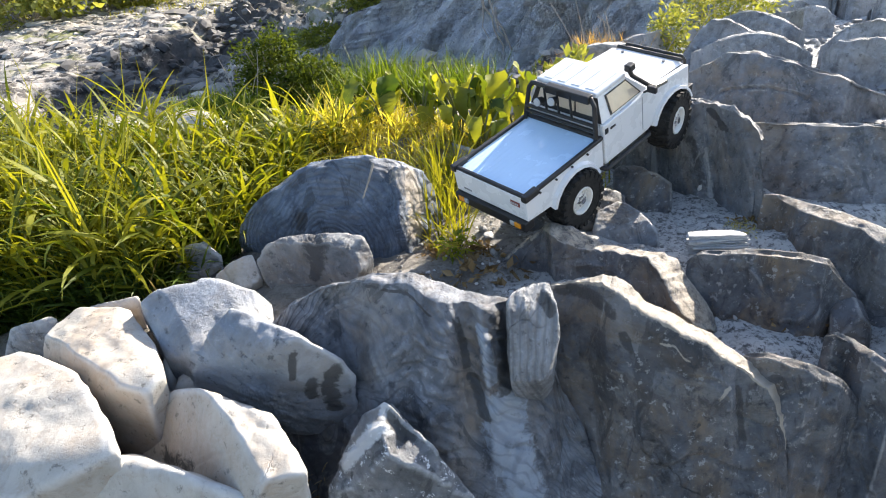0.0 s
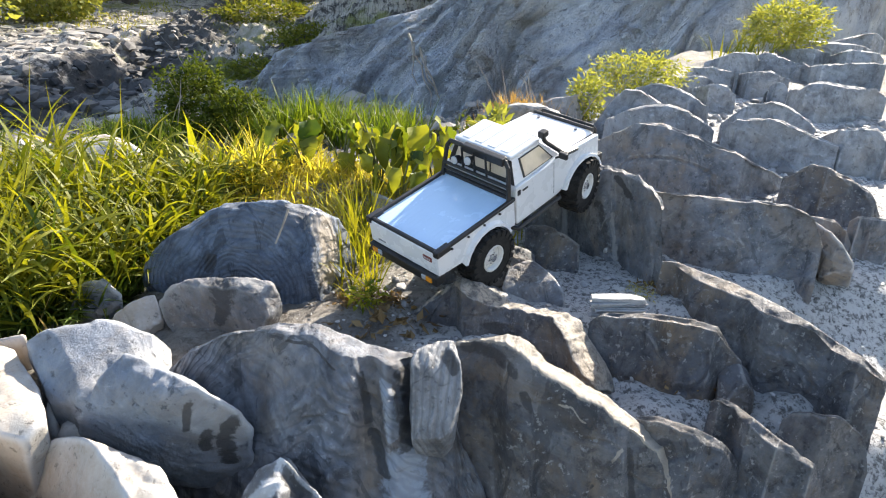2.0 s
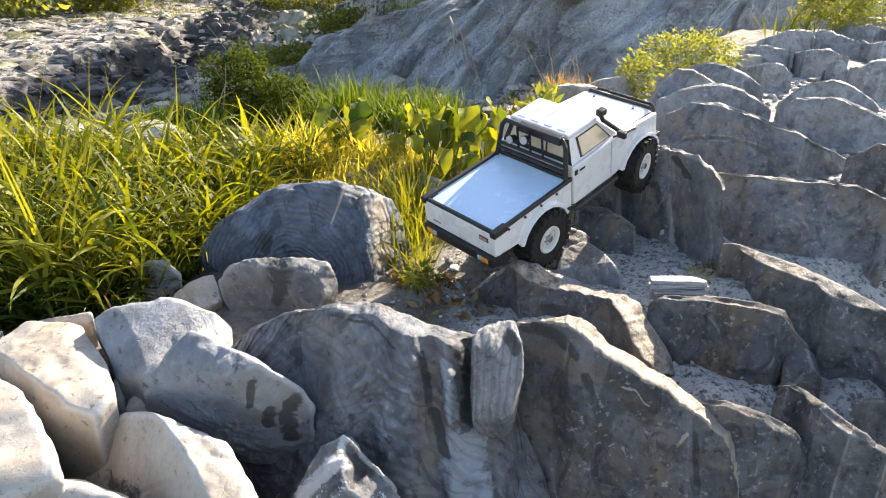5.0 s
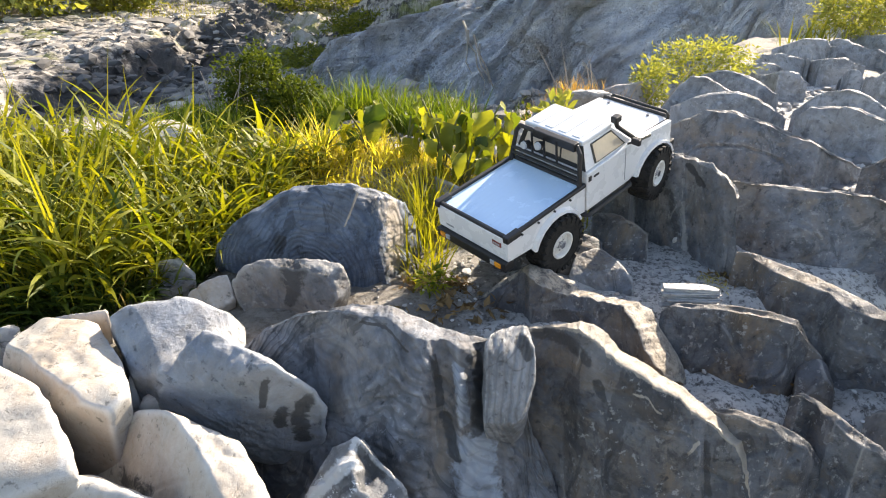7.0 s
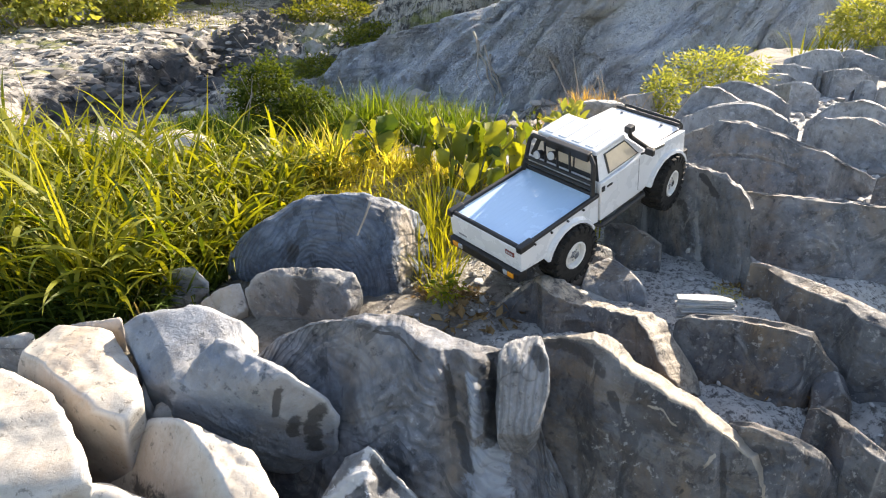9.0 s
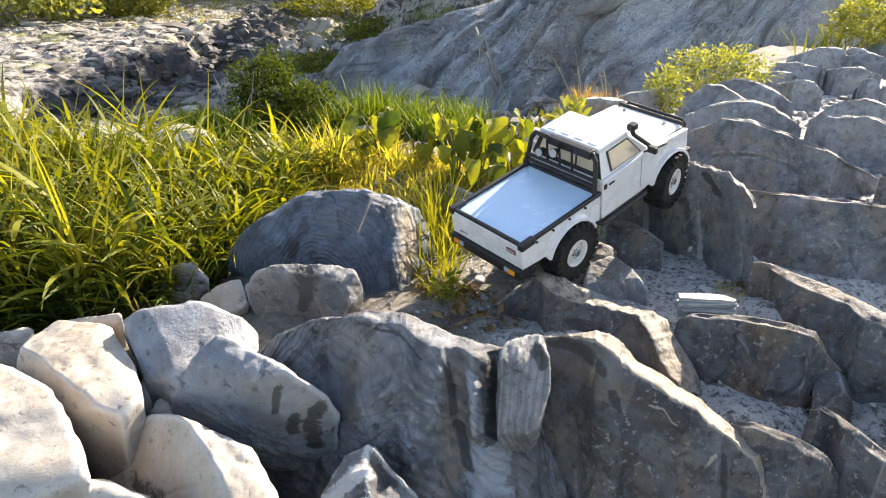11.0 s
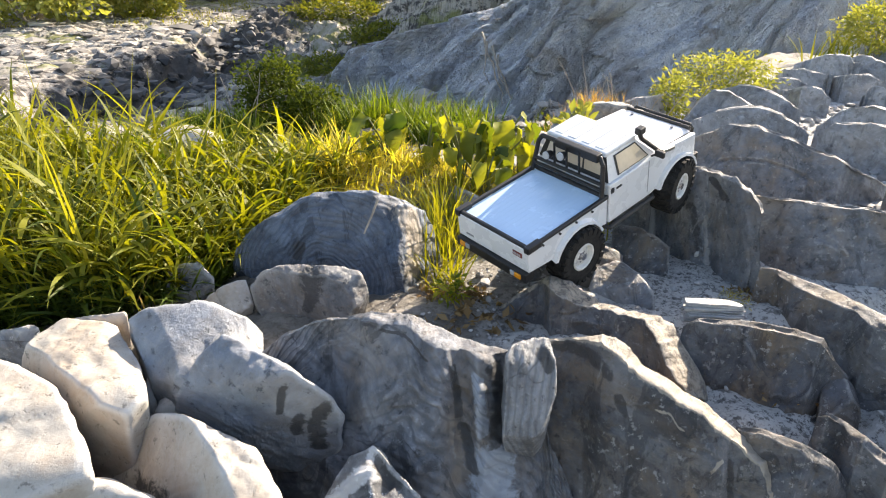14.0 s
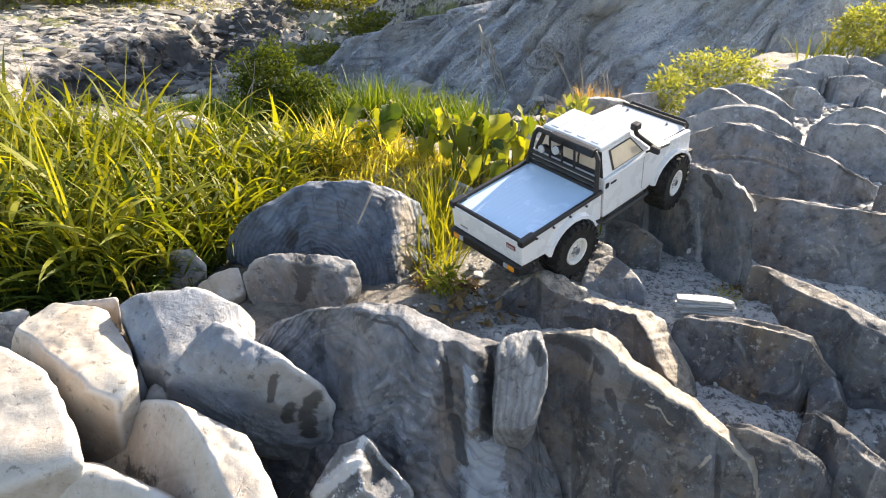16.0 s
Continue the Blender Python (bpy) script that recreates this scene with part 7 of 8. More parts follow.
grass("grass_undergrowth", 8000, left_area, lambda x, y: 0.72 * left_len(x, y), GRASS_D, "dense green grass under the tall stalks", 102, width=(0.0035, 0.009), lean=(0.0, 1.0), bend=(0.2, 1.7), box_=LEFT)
grass("grass_undergrowth", 4200, lambda x, y: left_area(x, y) * smooth(1.2, 1.1, y), lambda x, y: 0.06 + 0.35 * left_len(x, y), GRASS_D, "grass at the foot of the tall clump, shade in its colour", 104, width=(0.003, 0.008), lean=(0.1, 1.1), bend=(0.3, 1.6), box_=(-1.7, -0.3, 0.98, 1.2))
grass("dry_blades", 220, left_area, lambda x, y: 0.05 + 0.9 * left_len(x, y), STRAW, "few dry pale stalks among the green grass", 107, width=(0.0015, 0.004), lean=(0.1, 0.9), bend=(0.0, 0.9), box_=LEFT)
grass("long_grass_blades", 130, left_area, lambda x, y: 0.12 + 1.05 * left_len(x, y), GRASS_M, "few long pale blades standing above the grass", 105, width=(0.003, 0.008), lean=(0.0, 0.4), bend=(0.0, 0.6), box_=LEFT)


def mid_area(x, y):
    return ((x > -0.45) & (x < 0.36) & (y > 1.27) & (y < 1.85)).astype(float) * (1 - 0.85 * smooth(0.05, 0.3, x))


def mid_len(x, y):
    return 0.075 + 0.10 * np.exp(-((x + 0.27) ** 2 + (y - 1.65) ** 2) / 0.018)


THATCH = leaf_material("dead_grass", (0.42, 0.35, 0.13), (0.70, 0.62, 0.30), 0.55)
grass("dead_grass", 3600, mid_area, lambda x, y: 0.05 + 0 * x, THATCH, "short dead grass under the yellow-green blades", 108, width=(0.003, 0.006), lean=(0.2, 1.2), bend=(0.2, 1.4), box_=(-0.5, 0.4, 1.3, 1.9))
grass("yellow_grass", 3400, mid_area, mid_len, GRASS_Y, "sunlit yellow-green grass behind the layered boulder", 103, width=(0.002, 0.005), lean=(0.1, 1.0), bend=(0.3, 1.6), box_=(-0.5, 0.4, 1.3, 1.9))
grass("yellow_grass", 150, lambda x, y: ((x + 0.005) ** 2 / 0.04 ** 2 + (y - 1.24) ** 2 / 0.16 ** 2 < 1).astype(float), lambda x, y: 0.06 + 0.15 * smooth(1.08, 1.3, y), GRASS_M, "thin sunlit grass beside the layered boulder", 106, width=(0.0025, 0.005), lean=(0.0, 0.6), bend=(0.2, 1.4), box_=(-0.1, 0.1, 1.04, 1.42))


def leaf_mesh(bm, at, direction, up, length, width, droop, seed):
    """A heart-shaped leaf with a folded midrib."""
    rng = random.Random(seed)
    d, u = Vector(direction).normalized(), Vector(up)
    s = d.cross(u).normalized()
    u = s.cross(d).normalized()
    rows = []
    n = 8
    for i in range(n + 1):
        t = i / n
        w = width * 0.5 * math.sin(math.pi * min(1, (t + 0.10) / 1.10) ** 0.62) ** 0.8 if i < n else 0.0008
        ang = droop * t
        c = Vector(at) + d * (length * (math.sin(ang) / max(droop, 1e-3))) - u * (length * (1 - math.cos(ang)) / max(droop, 1e-3))
        wave = 0.10 * length * math.sin(t * 9 + rng.uniform(0, 6))
        rows.append([bm.verts.new(c + s * (k * w) + u * (0.30 * abs(k) * w + wave * abs(k) * k)) for k in (-1, -0.5, 0, 0.5, 1)])
    for a, b in zip(rows, rows[1:]):
        for i in range(4):
            bm.faces.new((a[i], a[i + 1], b[i + 1], b[i]))
    return bm


def broad_plant(x, y, height, n, size, seed, spread=0.10, mat=None, label="broad-leaved plant with drooping sunlit leaves"):
    rng = random.Random(seed)
    z = float(ground_height(np.array([x]), np.array([y]))[0])
    t = new("broad_leaved_plant", None)
    t.location = (x, y, z)
    tagged(t, label, "plant", "broad-leaved plants")
    for k in range(n):
        a = rng.uniform(0, 6.283)
        r = spread * rng.uniform(0.2, 1.0)
        hh = height * rng.uniform(0.45, 1.0)
        tip = (r * math.cos(a), r * math.sin(a), hh)
        knee = (tip[0] * 0.4, tip[1] * 0.4, hh * 0.6)
        part("stalk", tube([(0, 0, -0.02), knee, tip], 0.0022, 6), STEM, t)
        dirn = (math.cos(a) * 0.8 + rng.uniform(-0.4, 0.4), math.sin(a) * 0.8 + rng.uniform(-0.4, 0.4), rng.uniform(-2.2, -0.3))
        ln = size * rng.uniform(0.6, 1.05)
        part("leaf", leaf_mesh(bmesh.new(), tip, dirn, (0, 0, 1), ln, ln * rng.uniform(0.5, 0.74), rng.uniform(0.5, 1.7), seed * 50 + k), mat or BROAD, t, smooth=True)
    return t


PLANTS = ((-0.15, 1.62, 0.15, 9, 0.085, 0.06), (-0.06, 1.64, 0.13, 8, 0.08, 0.07), (0.03, 1.56, 0.19, 12, 0.085, 0.06), (0.10, 1.60, 0.18, 12, 0.085, 0.07),
          (0.17, 1.64, 0.16, 12, 0.08, 0.08), (0.08, 1.48, 0.11, 9, 0.075, 0.07), (0.22, 1.58, 0.10, 9, 0.075, 0.08), (0.19, 1.48, 0.07, 8, 0.065, 0.07))
for i, (x, y, h, n, sz, sp) in enumerate(PLANTS):
    broad_plant(x, y, h, n, sz, 300 + i, sp)


def leaf_cloud(centre, radii, n, size, seed, aspect=0.45, gap=0.15):
    """Small folded leaves in an uneven, gappy crown."""
    rng = np.random.default_rng(seed)
    q = rng.normal(size=(n * 4, 3))
    q = q / np.linalg.norm(q, axis=1)[:, None] * rng.uniform(0.25, 1.0, (n * 4, 1)) ** 0.5
    f = fbm(q * 2.1 + seed, seed, 3)
    q = q * (1 + 0.42 * f)[:, None]
    q = q[vnoise(q * 3.7, seed + 3) > -0.35 + gap][:n]
    n = len(q)
    c = np.array(centre) + q * np.array(radii)
    d = rng.normal(size=(n, 3)) * (1, 1, 0.6) + q * 0.8
    d /= np.linalg.norm(d, axis=1)[:, None]
    s = np.cross(d, rng.normal(size=(n, 3)))
    s /= np.linalg.norm(s, axis=1)[:, None]
    u = np.cross(s, d)
    ln = size * rng.uniform(0.6, 1.3, n)[:, None]
    w = ln * aspect * 0.5
    v = np.stack([c, c + d * ln * 0.45 + s * w + u * w * 0.4, c + d * ln, c + d * ln * 0.45 - s * w + u * w * 0.4], 1).reshape(-1, 3)
    k = np.arange(n) * 4
    return v, np.concatenate([np.stack([k, k + 1, k + 2], -1), np.stack([k, k + 2, k + 3], -1)])


def bush(name, x, y, radii, n, size, mat, label, seed, lift=0.0, aspect=0.45, category="bush", stems=7):
    z = float(ground_height(np.array([x]), np.array([y]))[0]) + lift
    t = new(name, None)
    t.location = (x, y, z)
    tagged(t, label, category)
    rng = random.Random(seed)
    for k in range(stems):
        bm = bmesh.new()
        a = rng.uniform(0, 6.283)
        rr = rng.uniform(0.3, 0.9)
        tip = Vector((radii[0] * rr * math.cos(a), radii[1] * rr * math.sin(a), radii[2] * rng.uniform(0.9, 1.7)))
        rod(bm, (0, 0, -0.1 - lift), tip * 0.5, radii[2] * 0.03, 6, radii[2] * 0.02)
        rod(bm, tip * 0.5, tip, radii[2] * 0.02, 6, radii[2] * 0.008)
        part("branch", bm, TWIG, t)
    v, fc = leaf_cloud((0, 0, radii[2] * 0.95), radii, n, size, seed, aspect)
    me = mesh_of("foliage", v, fc)
    me.materials.append(mat)
    ob = new("foliage", me)
    ob.parent = t
    return t


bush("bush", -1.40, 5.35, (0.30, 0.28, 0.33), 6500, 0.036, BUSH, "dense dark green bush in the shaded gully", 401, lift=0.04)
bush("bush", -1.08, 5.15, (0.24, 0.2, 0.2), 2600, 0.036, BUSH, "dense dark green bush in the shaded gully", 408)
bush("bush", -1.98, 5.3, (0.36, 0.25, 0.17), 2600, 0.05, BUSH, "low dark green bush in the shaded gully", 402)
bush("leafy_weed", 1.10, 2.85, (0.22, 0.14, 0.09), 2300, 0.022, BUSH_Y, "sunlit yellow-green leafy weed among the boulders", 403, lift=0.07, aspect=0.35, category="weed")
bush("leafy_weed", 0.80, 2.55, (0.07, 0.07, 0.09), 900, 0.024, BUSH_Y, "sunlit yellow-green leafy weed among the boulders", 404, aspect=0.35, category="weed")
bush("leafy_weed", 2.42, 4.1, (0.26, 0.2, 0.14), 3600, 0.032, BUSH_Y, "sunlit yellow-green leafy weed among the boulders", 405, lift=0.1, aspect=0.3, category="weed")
bush("leafy_weed", 0.015, 1.075, (0.030, 0.030, 0.022), 150, 0.018, GRASS_W, "small bright green weed at the foot of the layered boulder", 409, aspect=0.3, category="weed", stems=4)
bush("leafy_weed", 0.36, 1.95, (0.05, 0.05, 0.06), 160, 0.035, BUSH_Y, "small green weed beside the pale block", 406, lift=0.06, aspect=0.5, category="weed")
bush("leafy_weed", 0.33, 2.5, (0.05, 0.05, 0.12), 240, 0.035, BUSH, "tall dark weed behind the boulders", 407, aspect=0.4, category="weed")
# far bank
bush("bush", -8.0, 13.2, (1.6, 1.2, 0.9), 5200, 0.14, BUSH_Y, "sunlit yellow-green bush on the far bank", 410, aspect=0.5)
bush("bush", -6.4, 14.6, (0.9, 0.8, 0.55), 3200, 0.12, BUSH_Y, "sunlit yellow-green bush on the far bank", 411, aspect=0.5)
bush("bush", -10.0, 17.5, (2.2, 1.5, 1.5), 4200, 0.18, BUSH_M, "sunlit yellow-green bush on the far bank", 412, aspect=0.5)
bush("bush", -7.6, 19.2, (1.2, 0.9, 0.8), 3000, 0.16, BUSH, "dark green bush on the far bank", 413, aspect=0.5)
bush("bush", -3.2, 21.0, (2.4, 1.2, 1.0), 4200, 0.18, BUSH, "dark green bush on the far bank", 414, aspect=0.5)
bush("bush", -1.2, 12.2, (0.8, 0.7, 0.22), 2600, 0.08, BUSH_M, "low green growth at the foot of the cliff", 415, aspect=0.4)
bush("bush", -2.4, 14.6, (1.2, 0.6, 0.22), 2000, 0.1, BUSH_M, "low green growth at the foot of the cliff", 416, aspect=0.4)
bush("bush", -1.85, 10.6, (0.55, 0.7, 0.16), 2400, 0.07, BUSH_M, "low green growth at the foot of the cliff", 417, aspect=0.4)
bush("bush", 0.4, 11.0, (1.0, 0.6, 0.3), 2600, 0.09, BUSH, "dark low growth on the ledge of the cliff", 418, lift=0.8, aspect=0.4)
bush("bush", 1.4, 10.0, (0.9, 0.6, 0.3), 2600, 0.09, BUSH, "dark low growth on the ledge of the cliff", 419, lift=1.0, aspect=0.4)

for k, (x, y, r) in enumerate(((-14.5, 24.0, 2.6), (-10.5, 25.5, 2.4), (-6.8, 24.5, 2.2), (-3.4, 25.5, 2.4), (0.4, 25.0, 2.4), (-18.5, 22.0, 3.0))):
    bush("bush", x, y, (r, 1.4, 1.6), 3800, 0.22, BUSH, "dark green hedge bush behind the far bank", 430 + k, aspect=0.5)


def tree(x, y, trunk_h, r, crown, n, seed, label):
    z = float(ground_height(np.array([x]), np.array([y]))[0])
    t = new("tree", None)
    t.location = (x, y, z)
    tagged(t, label, "tree")
    rng = random.Random(seed)
    bm = bmesh.new()
    rod(bm, (0, 0, -0.2), (0.05, 0, trunk_h * 0.5), r * 1.25, 12, r)
    rod(bm, (0.05, 0, trunk_h * 0.5), (0.15, 0.1, trunk_h), r, 12, r * 0.7)
    for k in range(7):
        a = rng.uniform(0, 6.283)
        rod(bm, (0.12, 0.05, trunk_h * rng.uniform(0.7, 0.98)), (crown[0] * 0.6 * math.cos(a), crown[1] * 0.6 * math.sin(a), trunk_h + crown[2] * rng.uniform(0.3, 1.2)), r * 0.45, 8, r * 0.12)
    part("trunk", bm, BARK, t)
    v, fc = leaf_cloud((0, 0, trunk_h + crown[2] * 0.8), crown, n, 0.2, seed, 0.55)
    me = mesh_of("crown", v, fc)
    me.materials.append(BUSH_Y)
    ob = new("crown", me)
    ob.parent = t
    return t


tree(-6.4, 18.6, 1.9, 0.17, (2.2, 2.0, 1.3), 5200, 420, "tree with a straight brown trunk on the far bank")
tree(-11.5, 21.5, 1.8, 0.16, (2.6, 2.2, 1.5), 5200, 421, "leafy tree on the far bank")
tree(-1.0, 24.0, 2.0, 0.17, (2.8, 2.2, 1.6), 5200, 422, "leafy tree on the far bank")
# unseen trees, added only for the shade they cast on the gully
for k, (x, y) in enumerate(((1.3, 11.6), (1.5, 13.8), (1.5, 15.8))):
    tree(x, y, 0.8, 0.10, (1.1, 1.4, 1.0), 3600, 440 + k, "leafy tree added out of view to shade the gully")


def spot(cx, cy, r):
    return lambda x, y: np.exp(-(((x - cx) ** 2 + (y - cy) ** 2) / r ** 2) ** 2)


grass("gully_grass", 1700, spot(-0.72, 5.2, 0.34), lambda x, y: 0.42 + 0 * x, GRASS_G, "tuft of green grass in the gully", 501, width=(0.008, 0.016), lean=(0, 0.6), bend=(0.2, 1.0), box_=(-1.2, -0.2, 4.6, 5.8))
grass("gully_grass", 1400, spot(-0.08, 5.0, 0.30), lambda x, y: 0.42 + 0 * x, GRASS_G, "tuft of green grass in the gully", 502, width=(0.008, 0.016), lean=(0, 0.6), bend=(0.2, 1.0), box_=(-0.6, 0.5, 4.4, 5.6))
grass("gully_grass", 1100, spot(-1.72, 5.0, 0.34), lambda x, y: 0.3 + 0 * x, GRASS_G, "tuft of green grass in the gully", 507, width=(0.007, 0.014), lean=(0, 0.6), bend=(0.2, 1.0), box_=(-2.2, -1.2, 4.4, 5.6))
grass("gully_grass", 500, spot(-1.0, 3.6, 0.4), lambda x, y: 0.2 + 0 * x, GRASS_D, "low green grass on the side of the gully", 505, width=(0.005, 0.01), lean=(0, 0.8), bend=(0.2, 1.0), box_=(-1.6, -0.4, 3.0, 4.2))
grass("dry_grass", 700, spot(0.45, 2.45, 0.2), lambda x, y: 0.13 + 0 * x, ORANGE, "patch of dry straw-coloured grass beside the boulder", 503, width=(0.003, 0.006), lean=(0.0, 0.4), bend=(0.2, 1.2), box_=(0.2, 0.9, 2.2, 2.8))
grass("weedy_grass", 120, spot(2.1, 4.0, 0.15), lambda x, y: 0.22 + 0 * x, GRASS, "sunlit tuft of grass among the boulders", 504, width=(0.008, 0.014), lean=(0, 0.6), bend=(0.2, 1.0), box_=(1.4, 2.5, 3.3, 4.2))
grass("bank_grass", 6000, lambda x, y: (vnoise(np.stack([x * 0.9, y * 0.6, 0 * x], -1), 71) > 0.05).astype(float) * smooth(12, 14, y), lambda x, y: 0.10 + 0 * x, GRASS_M, "sunlit yellow-green grass on the far bank", 506, width=(0.008, 0.02), lean=(0, 0.7), bend=(0.2, 1.0), box_=(-12, 2, 11.5, 21))


# ---- loose stones ----
def stones_scatter(name, n, inside, size, mat, label, seed, box_, flat=0.6, sink=0.3):
    """Many angular stones as one object."""
    rng = np.random.default_rng(seed)
    u, faces = ICO1
    x, y = rng.uniform(box_[0], box_[1], n * 5), rng.uniform(box_[2], box_[3], n * 5)
    keep = rng.uniform(0, 1, n * 5) < inside(x, y)
    x, y = x[keep][:n], y[keep][:n]
    n = len(x)
    s = rng.uniform(size[0], size[1], n) * rng.uniform(0.5, 1.0, n)
    shape = rng.uniform(0.6, 1.3, (n, 3)) * (1, 1, flat)
    a = rng.uniform(0, 6.283, n)
    r = 1 + 0.35 * rng.uniform(-1, 1, (n, len(u)))
    v = u[None] * r[..., None] * shape[:, None] * s[:, None, None]
    vx = v[..., 0] * np.cos(a)[:, None] - v[..., 1] * np.sin(a)[:, None]
    vy = v[..., 0] * np.sin(a)[:, None] + v[..., 1] * np.cos(a)[:, None]
    z = ground_height(x, y)
    v = np.stack([vx + x[:, None], vy + y[:, None], v[..., 2] + (z + s * flat * (1 - 2 * sink) * 0.5)[:, None]], -1)
    fs = np.array(faces)[None] + (np.arange(n) * len(u))[:, None, None]
    ob = new(name, mesh_of(name, v.reshape(-1, 3), fs.reshape(-1, 3), smooth=False))
    ob.data.materials.append(mat)
    return tagged(ob, label, "stones", kind="stuff")


def stone_material(name, dark, light):
    m = Nodes(name)
    rnd = m.add("ShaderNodeNewGeometry").outputs["Random Per Island"]
    v = m.coords("Object")
    col = m.ramp(m.math("ADD", m.math("MULTIPLY", rnd, 0.7), m.math("MULTIPLY", m.noise(v, 30.0, 5, 0.7), 0.3)), (0.1, dark), (0.9, light))
    m.link(col, m.bsdf.inputs["Base Color"])
    m.bsdf.inputs["Roughness"].default_value = 0.75
    m.bump(m.noise(v, 60.0, 5, 0.7), 0.5, 0.004)
    return m.mat


ICO1 = ico(1)
PEBBLE = stone_material("pebbles", (0.12, 0.12, 0.125), (0.62, 0.61, 0.59))
RUBBLE = stone_material("rubble", (0.14, 0.14, 0.145), (0.42, 0.415, 0.405))
# dark copy of the river stones; the ledge's shade is in its colour
SHADE_STONE = stone_material("shade_dark_stones", (0.03, 0.03, 0.032), (0.15, 0.145, 0.14))
BEDSTONE = stone_material("river_stones", (0.08, 0.077, 0.074), (0.45, 0.42, 0.38))
stones_scatter("gravel", 4200, lambda x, y: ((x > -0.25) | (y < 0.9)).astype(float), (0.0015, 0.006), PEBBLE, "fine grey and white gravel between the boulders", 601, (-0.6, 1.1, 0.45, 1.75))
stones_scatter("pebbles", 160, lambda x, y: ((x > -0.1) | (y < 0.9)).astype(float), (0.006, 0.016), PEBBLE, "loose grey pebbles between the boulders", 602, (-0.6, 1.3, 0.45, 2.2))
stones_scatter("rubble", 900, lambda x, y: 1 + 0 * x, (0.008, 0.034), RUBBLE, "broken grey stones between the far boulders", 606, (0.75, 2.0, 1.6, 3.2), 0.6)
stones_scatter("river_stones", 1700, lambda x, y: (x < -4.5 + 0.22 * (y - 9)).astype(float) * 0.9, (0.02, 0.10), BEDSTONE, "broken pale rocks of the dry river bed", 603, (-11, -1.5, 5.8, 15.5), 0.5, 0.55)
stones_scatter("dark_rocks", 700, lambda x, y: smooth(1.2, 0.3, np.abs(x + 3.7)) * 0.9, (0.04, 0.17), SHADE_STONE, "broken rocks on the river ledge, shade in their colour", 607, (-5.2, -2.3, 5.6, 13.0), 0.55, 0.5)
stones_scatter("river_slabs", 420, lambda x, y: (x < -5.0 + 0.22 * (y - 9)).astype(float) * 0.9, (0.06, 0.24), BEDSTONE, "flat broken ledges of pale rock in the river bed", 605, (-11, -1.5, 5.8, 14.5), 0.32, 0.5)
stones_scatter("river_stones", 500, lambda x, y: smooth(2.6, 4, y), (0.04, 0.16), BEDSTONE, "broken rocks in the gully", 604, (-3, 1.0, 2.6, 8.0), 0.6)


# ---- small things ----
def slate_stack(x, y, z, w, d, n, seed, turn):
    rng = random.Random(seed)
    t = new("slate_stack", None)
    t.matrix_world = pose(x, y, z, 0, 0, turn)
    tagged(t, "small stack of thin split slate flakes on the dark block", "slate stack")
    h = 0.0
    for k in range(n):
        th = rng.uniform(0.0014, 0.0034)
        step, skew = 0.06 * w * (n - k) / n, rng.uniform(-1, 1)
        ww, dd = w * rng.uniform(0.80, 1.02) - step, d * (rng.uniform(0.9, 1.05) if k % 3 else 0.62)
        ox, oy = rng.uniform(-0.06, 0.06) * w, (rng.uniform(-0.1, 0.1) + 0.05 * k) * d
        bm = bmesh.new()
        ring = []
        # straight split edges, the far corner of one end broken off
        for px, py in ((-1, -1), (-0.55, -1.06), (-0.1, -0.94), (0.35, -1.05), (0.8, -0.98), (1.0, -0.7), (0.93, 0.1), (0.62, 0.85), (0.1, 1.0), (-0.5, 0.92), (-0.98, 1.0)):
            ring.append((ox + ww / 2 * (px + rng.uniform(-0.04, 0.04)), oy + dd / 2 * (py + rng.uniform(-0.22, 0.22)) + 0.05 * px * skew * w))
        f = bm.faces.new([bm.verts.new((px, py, h)) for px, py in ring])
        ext = bmesh.ops.extrude_face_region(bm, geom=[f])["geom"]
        bmesh.ops.translate(bm, vec=(0, 0, th), verts=[v for v in ext if isinstance(v, bmesh.types.BMVert)])
        bmesh.ops.bevel(bm, geom=bm.edges[:], offset=0.0004, segments=1, affect="EDGES")
        part("slate", bm, ROCK["light"], t)
        h += th + 0.0004
    return t


slate_stack(0.447, 1.003, -0.004, 0.104, 0.021, 11, 7, -4)


def twig(points, r, name="dry_twig", label="thin bare dry twig"):
    bm = bmesh.new()
    for k, (a, b_) in enumerate(zip(points, points[1:])):
        rod(bm, a, b_, r * (1 - 0.2 * k), 6, r * (0.8 - 0.2 * k))
    me = bpy.data.meshes.new(name)
    bm.to_mesh(me)
    bm.free()
    me.materials.append(TWIG)
    return tagged(new(name, me), label, "twig", "dry twigs")

twig([(-0.122, 1.13, 0.150), (-0.132, 1.115, 0.124), (-0.1435, 1.098, 0.098)], 0.0024, "straw", "single pale straw lying on the layered boulder")
for k, (x, y, h, lx, ly) in enumerate(((-1.62, 5.05, 0.55, -0.12, 0.05), (-1.58, 5.0, 0.42, 0.16, 0.0), (-1.50, 5.02, 0.5, 0.05, 0.1), (-1.66, 5.1, 0.35, -0.25, 0.0), (-1.9, 7.6, 0.9, -0.45, 0.1), (0.55, 2.35, 0.10, -0.09, 0.0), (0.62, 2.36, 0.08, 0.03, 0.0))):
    z = float(ground_height(np.array([x]), np.array([y]))[0]) - 0.03
    z = z + (0.05 if y < 3 else 0.0)
    twig([(x, y, z), (x + lx * 0.3, y + ly * 0.3, z + h * 0.45), (x + lx * 0.7, y + ly, z + h * 0.8), (x + lx, y + ly, z + h)], 0.006 if y > 3 else 0.0022)


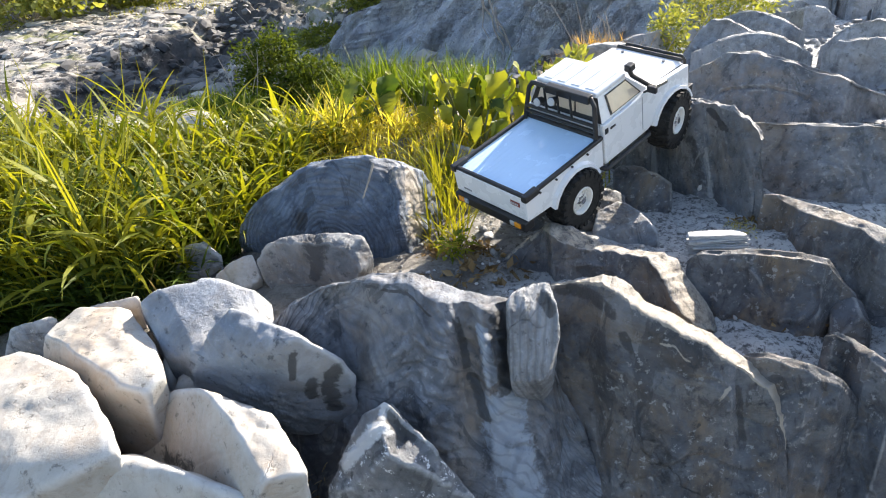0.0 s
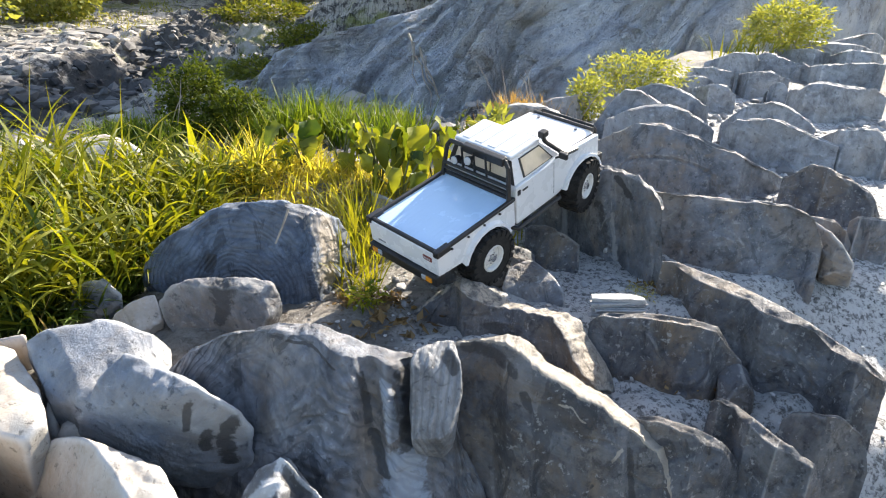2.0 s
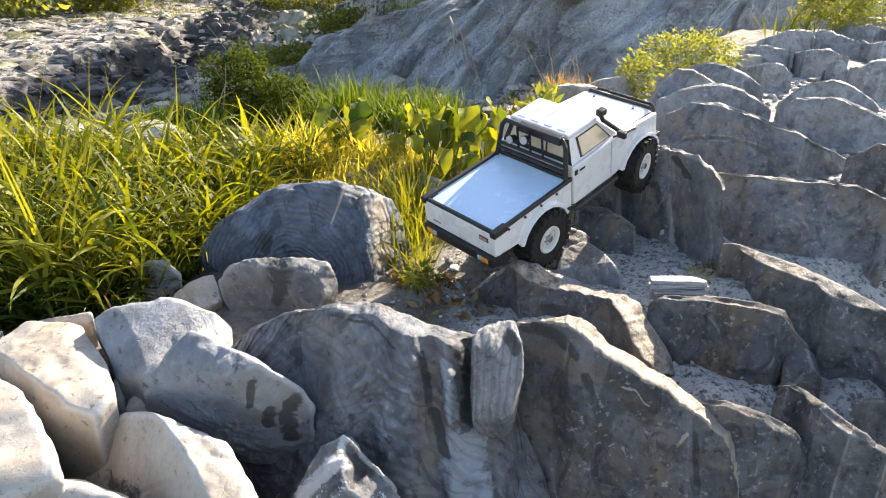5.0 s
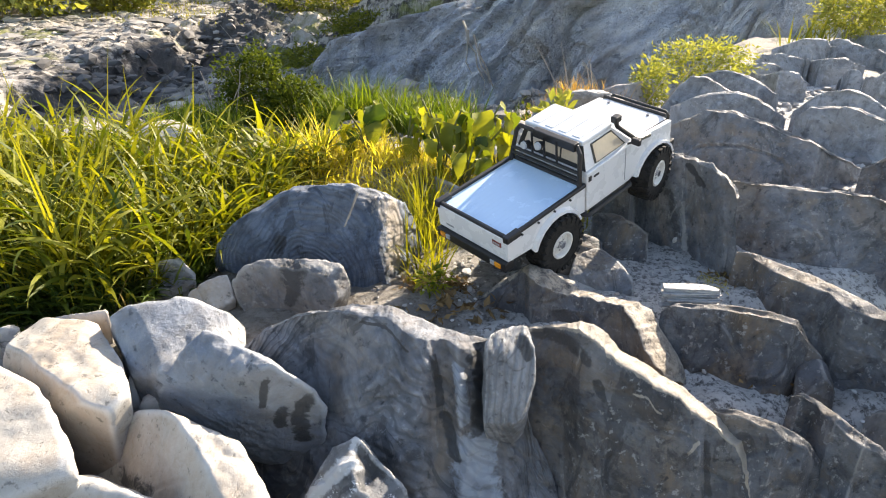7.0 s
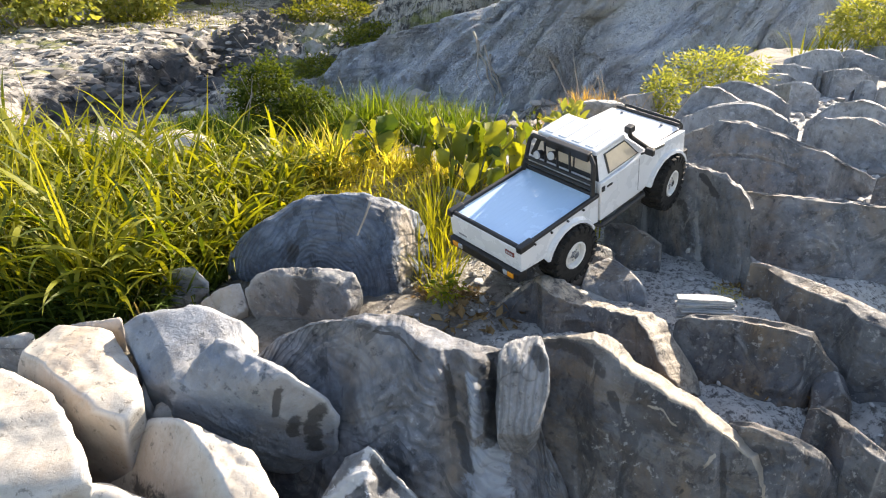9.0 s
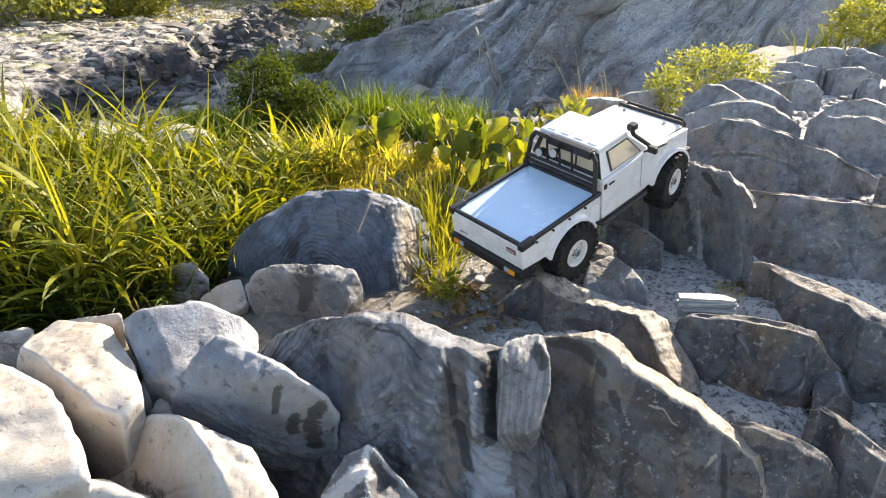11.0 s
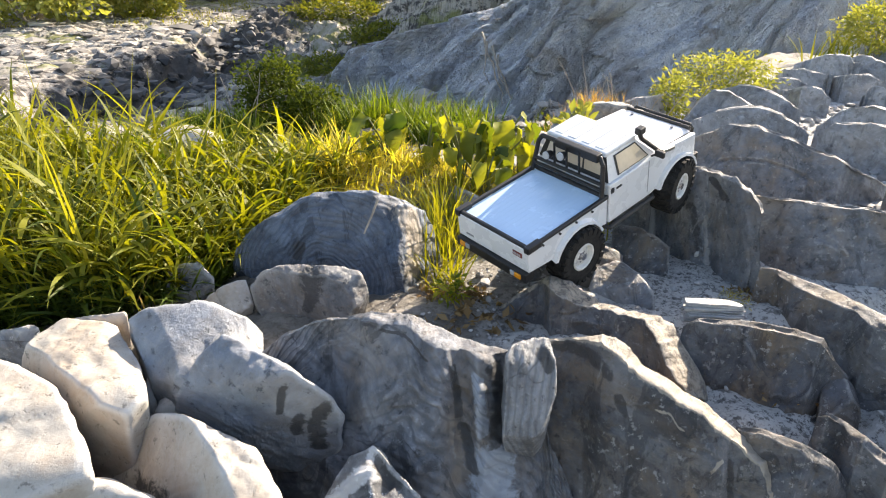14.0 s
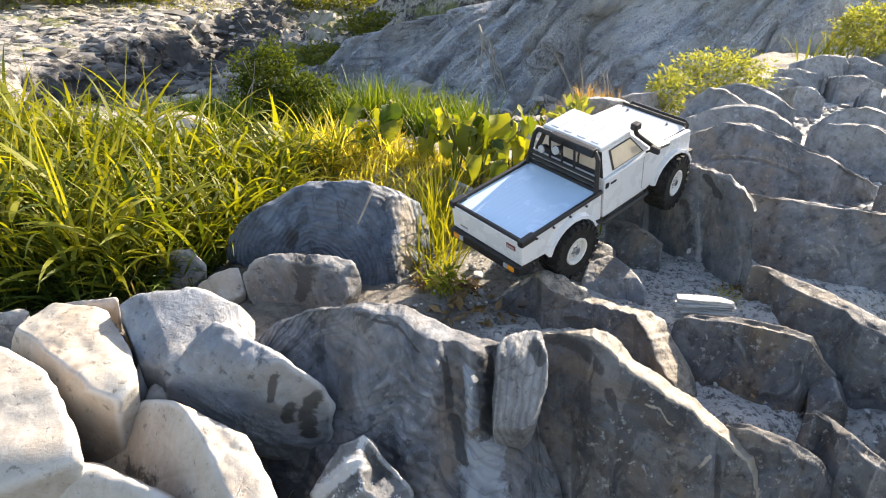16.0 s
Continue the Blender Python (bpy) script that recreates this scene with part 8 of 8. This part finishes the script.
for k, (x, y, z) in enumerate(((0.30, 7.25, -0.30), (0.36, 7.2, -0.34), (0.42, 7.15, -0.42), (0.25, 7.3, -0.22))):
    rng = random.Random(80 + k)
    pts = [(x, y, z)]
    for j in range(5):
        x, y, z = x + rng.uniform(-0.02, 0.075), y - rng.uniform(0.06, 0.12), z - rng.uniform(0.05, 0.13)
        pts.append((x, y, z))
    twig(pts[:4], 0.014, "dead_root", "pale dead root hanging down the cliff")
    twig(pts[2:], 0.010, "dead_root", "pale dead root hanging down the cliff")
for k in range(9):
    rng = random.Random(95 + k)
    x, y = rng.uniform(0.40, 0.95), rng.uniform(2.35, 2.6)
    z = float(ground_height(np.array([x]), np.array([y]))[0])
    lx = rng.uniform(-0.14, 0.14)
    twig([(x, y, z), (x + lx * 0.4, y, z + 0.09), (x + lx * 0.8, y + 0.02, z + 0.16), (x + lx * 1.2, y + 0.03, z + rng.uniform(0.17, 0.24))], 0.0024)


def litter(x, y, r, n, seed, size=0.012):
    """Dry leaves and moss caught between the stones."""
    z = float(ground_height(np.array([x]), np.array([y]))[0])
    v, fc = leaf_cloud((x, y, z + 0.004), (r, r * 0.7, 0.008), n, size, seed, 0.5, -0.2)
    ob = new("leaf_litter", mesh_of("leaf_litter", v, fc, smooth=False))
    ob.data.materials.append(LITTER)
    return tagged(ob, "dry orange-brown leaf litter between the stones", "leaf litter", kind="stuff")


LITTER = leaf_material("dry_litter", (0.10, 0.06, 0.03), (0.34, 0.235, 0.12), 0.2, 0.1)
litter(0.585, 1.14, 0.05, 420, 701)
litter(0.40, 0.81, 0.05, 420, 702)
litter(0.02, 1.10, 0.07, 500, 703)
litter(0.55, 0.93, 0.05, 260, 704)
litter(0.07, 1.03, 0.07, 70, 705, 0.022)
litter(-0.01, 1.0, 0.07, 60, 706, 0.018)
litter(0.36, 0.72, 0.04, 120, 707, 0.016)
grass("dead_grass", 150, lambda x, y: ((x + 0.165) ** 2 + (y - 0.70) ** 2 < 0.045 ** 2).astype(float), lambda x, y: 0.05 + 0 * x, STRAW, "dry pale moss and roots in the gap between boulders", 109, width=(0.0012, 0.0028), lean=(0.3, 1.4), bend=(0.3, 2.4), ground_off=0.0, box_=(-0.23, -0.1, 0.64, 0.76))
grass("dead_grass", 70, lambda x, y: ((x - 0.53) ** 2 + (y - 1.115) ** 2 < 0.03 ** 2).astype(float), lambda x, y: 0.018 + 0 * x, THATCH, "dry tuft of moss on the gravel", 110, width=(0.0012, 0.003), lean=(0.3, 1.4), bend=(0.3, 2.4), ground_off=0.0, box_=(0.49, 0.57, 1.07, 1.16))
grass("dead_grass", 70, lambda x, y: ((x - 0.405) ** 2 + (y - 0.765) ** 2 < 0.028 ** 2).astype(float), lambda x, y: 0.05 + 0 * x, THATCH, "straw-coloured dry tuft caught between two boulders", 111, width=(0.0012, 0.003), lean=(0.3, 1.4), bend=(0.3, 2.4), ground_off=0.0, box_=(0.37, 0.44, 0.73, 0.80))
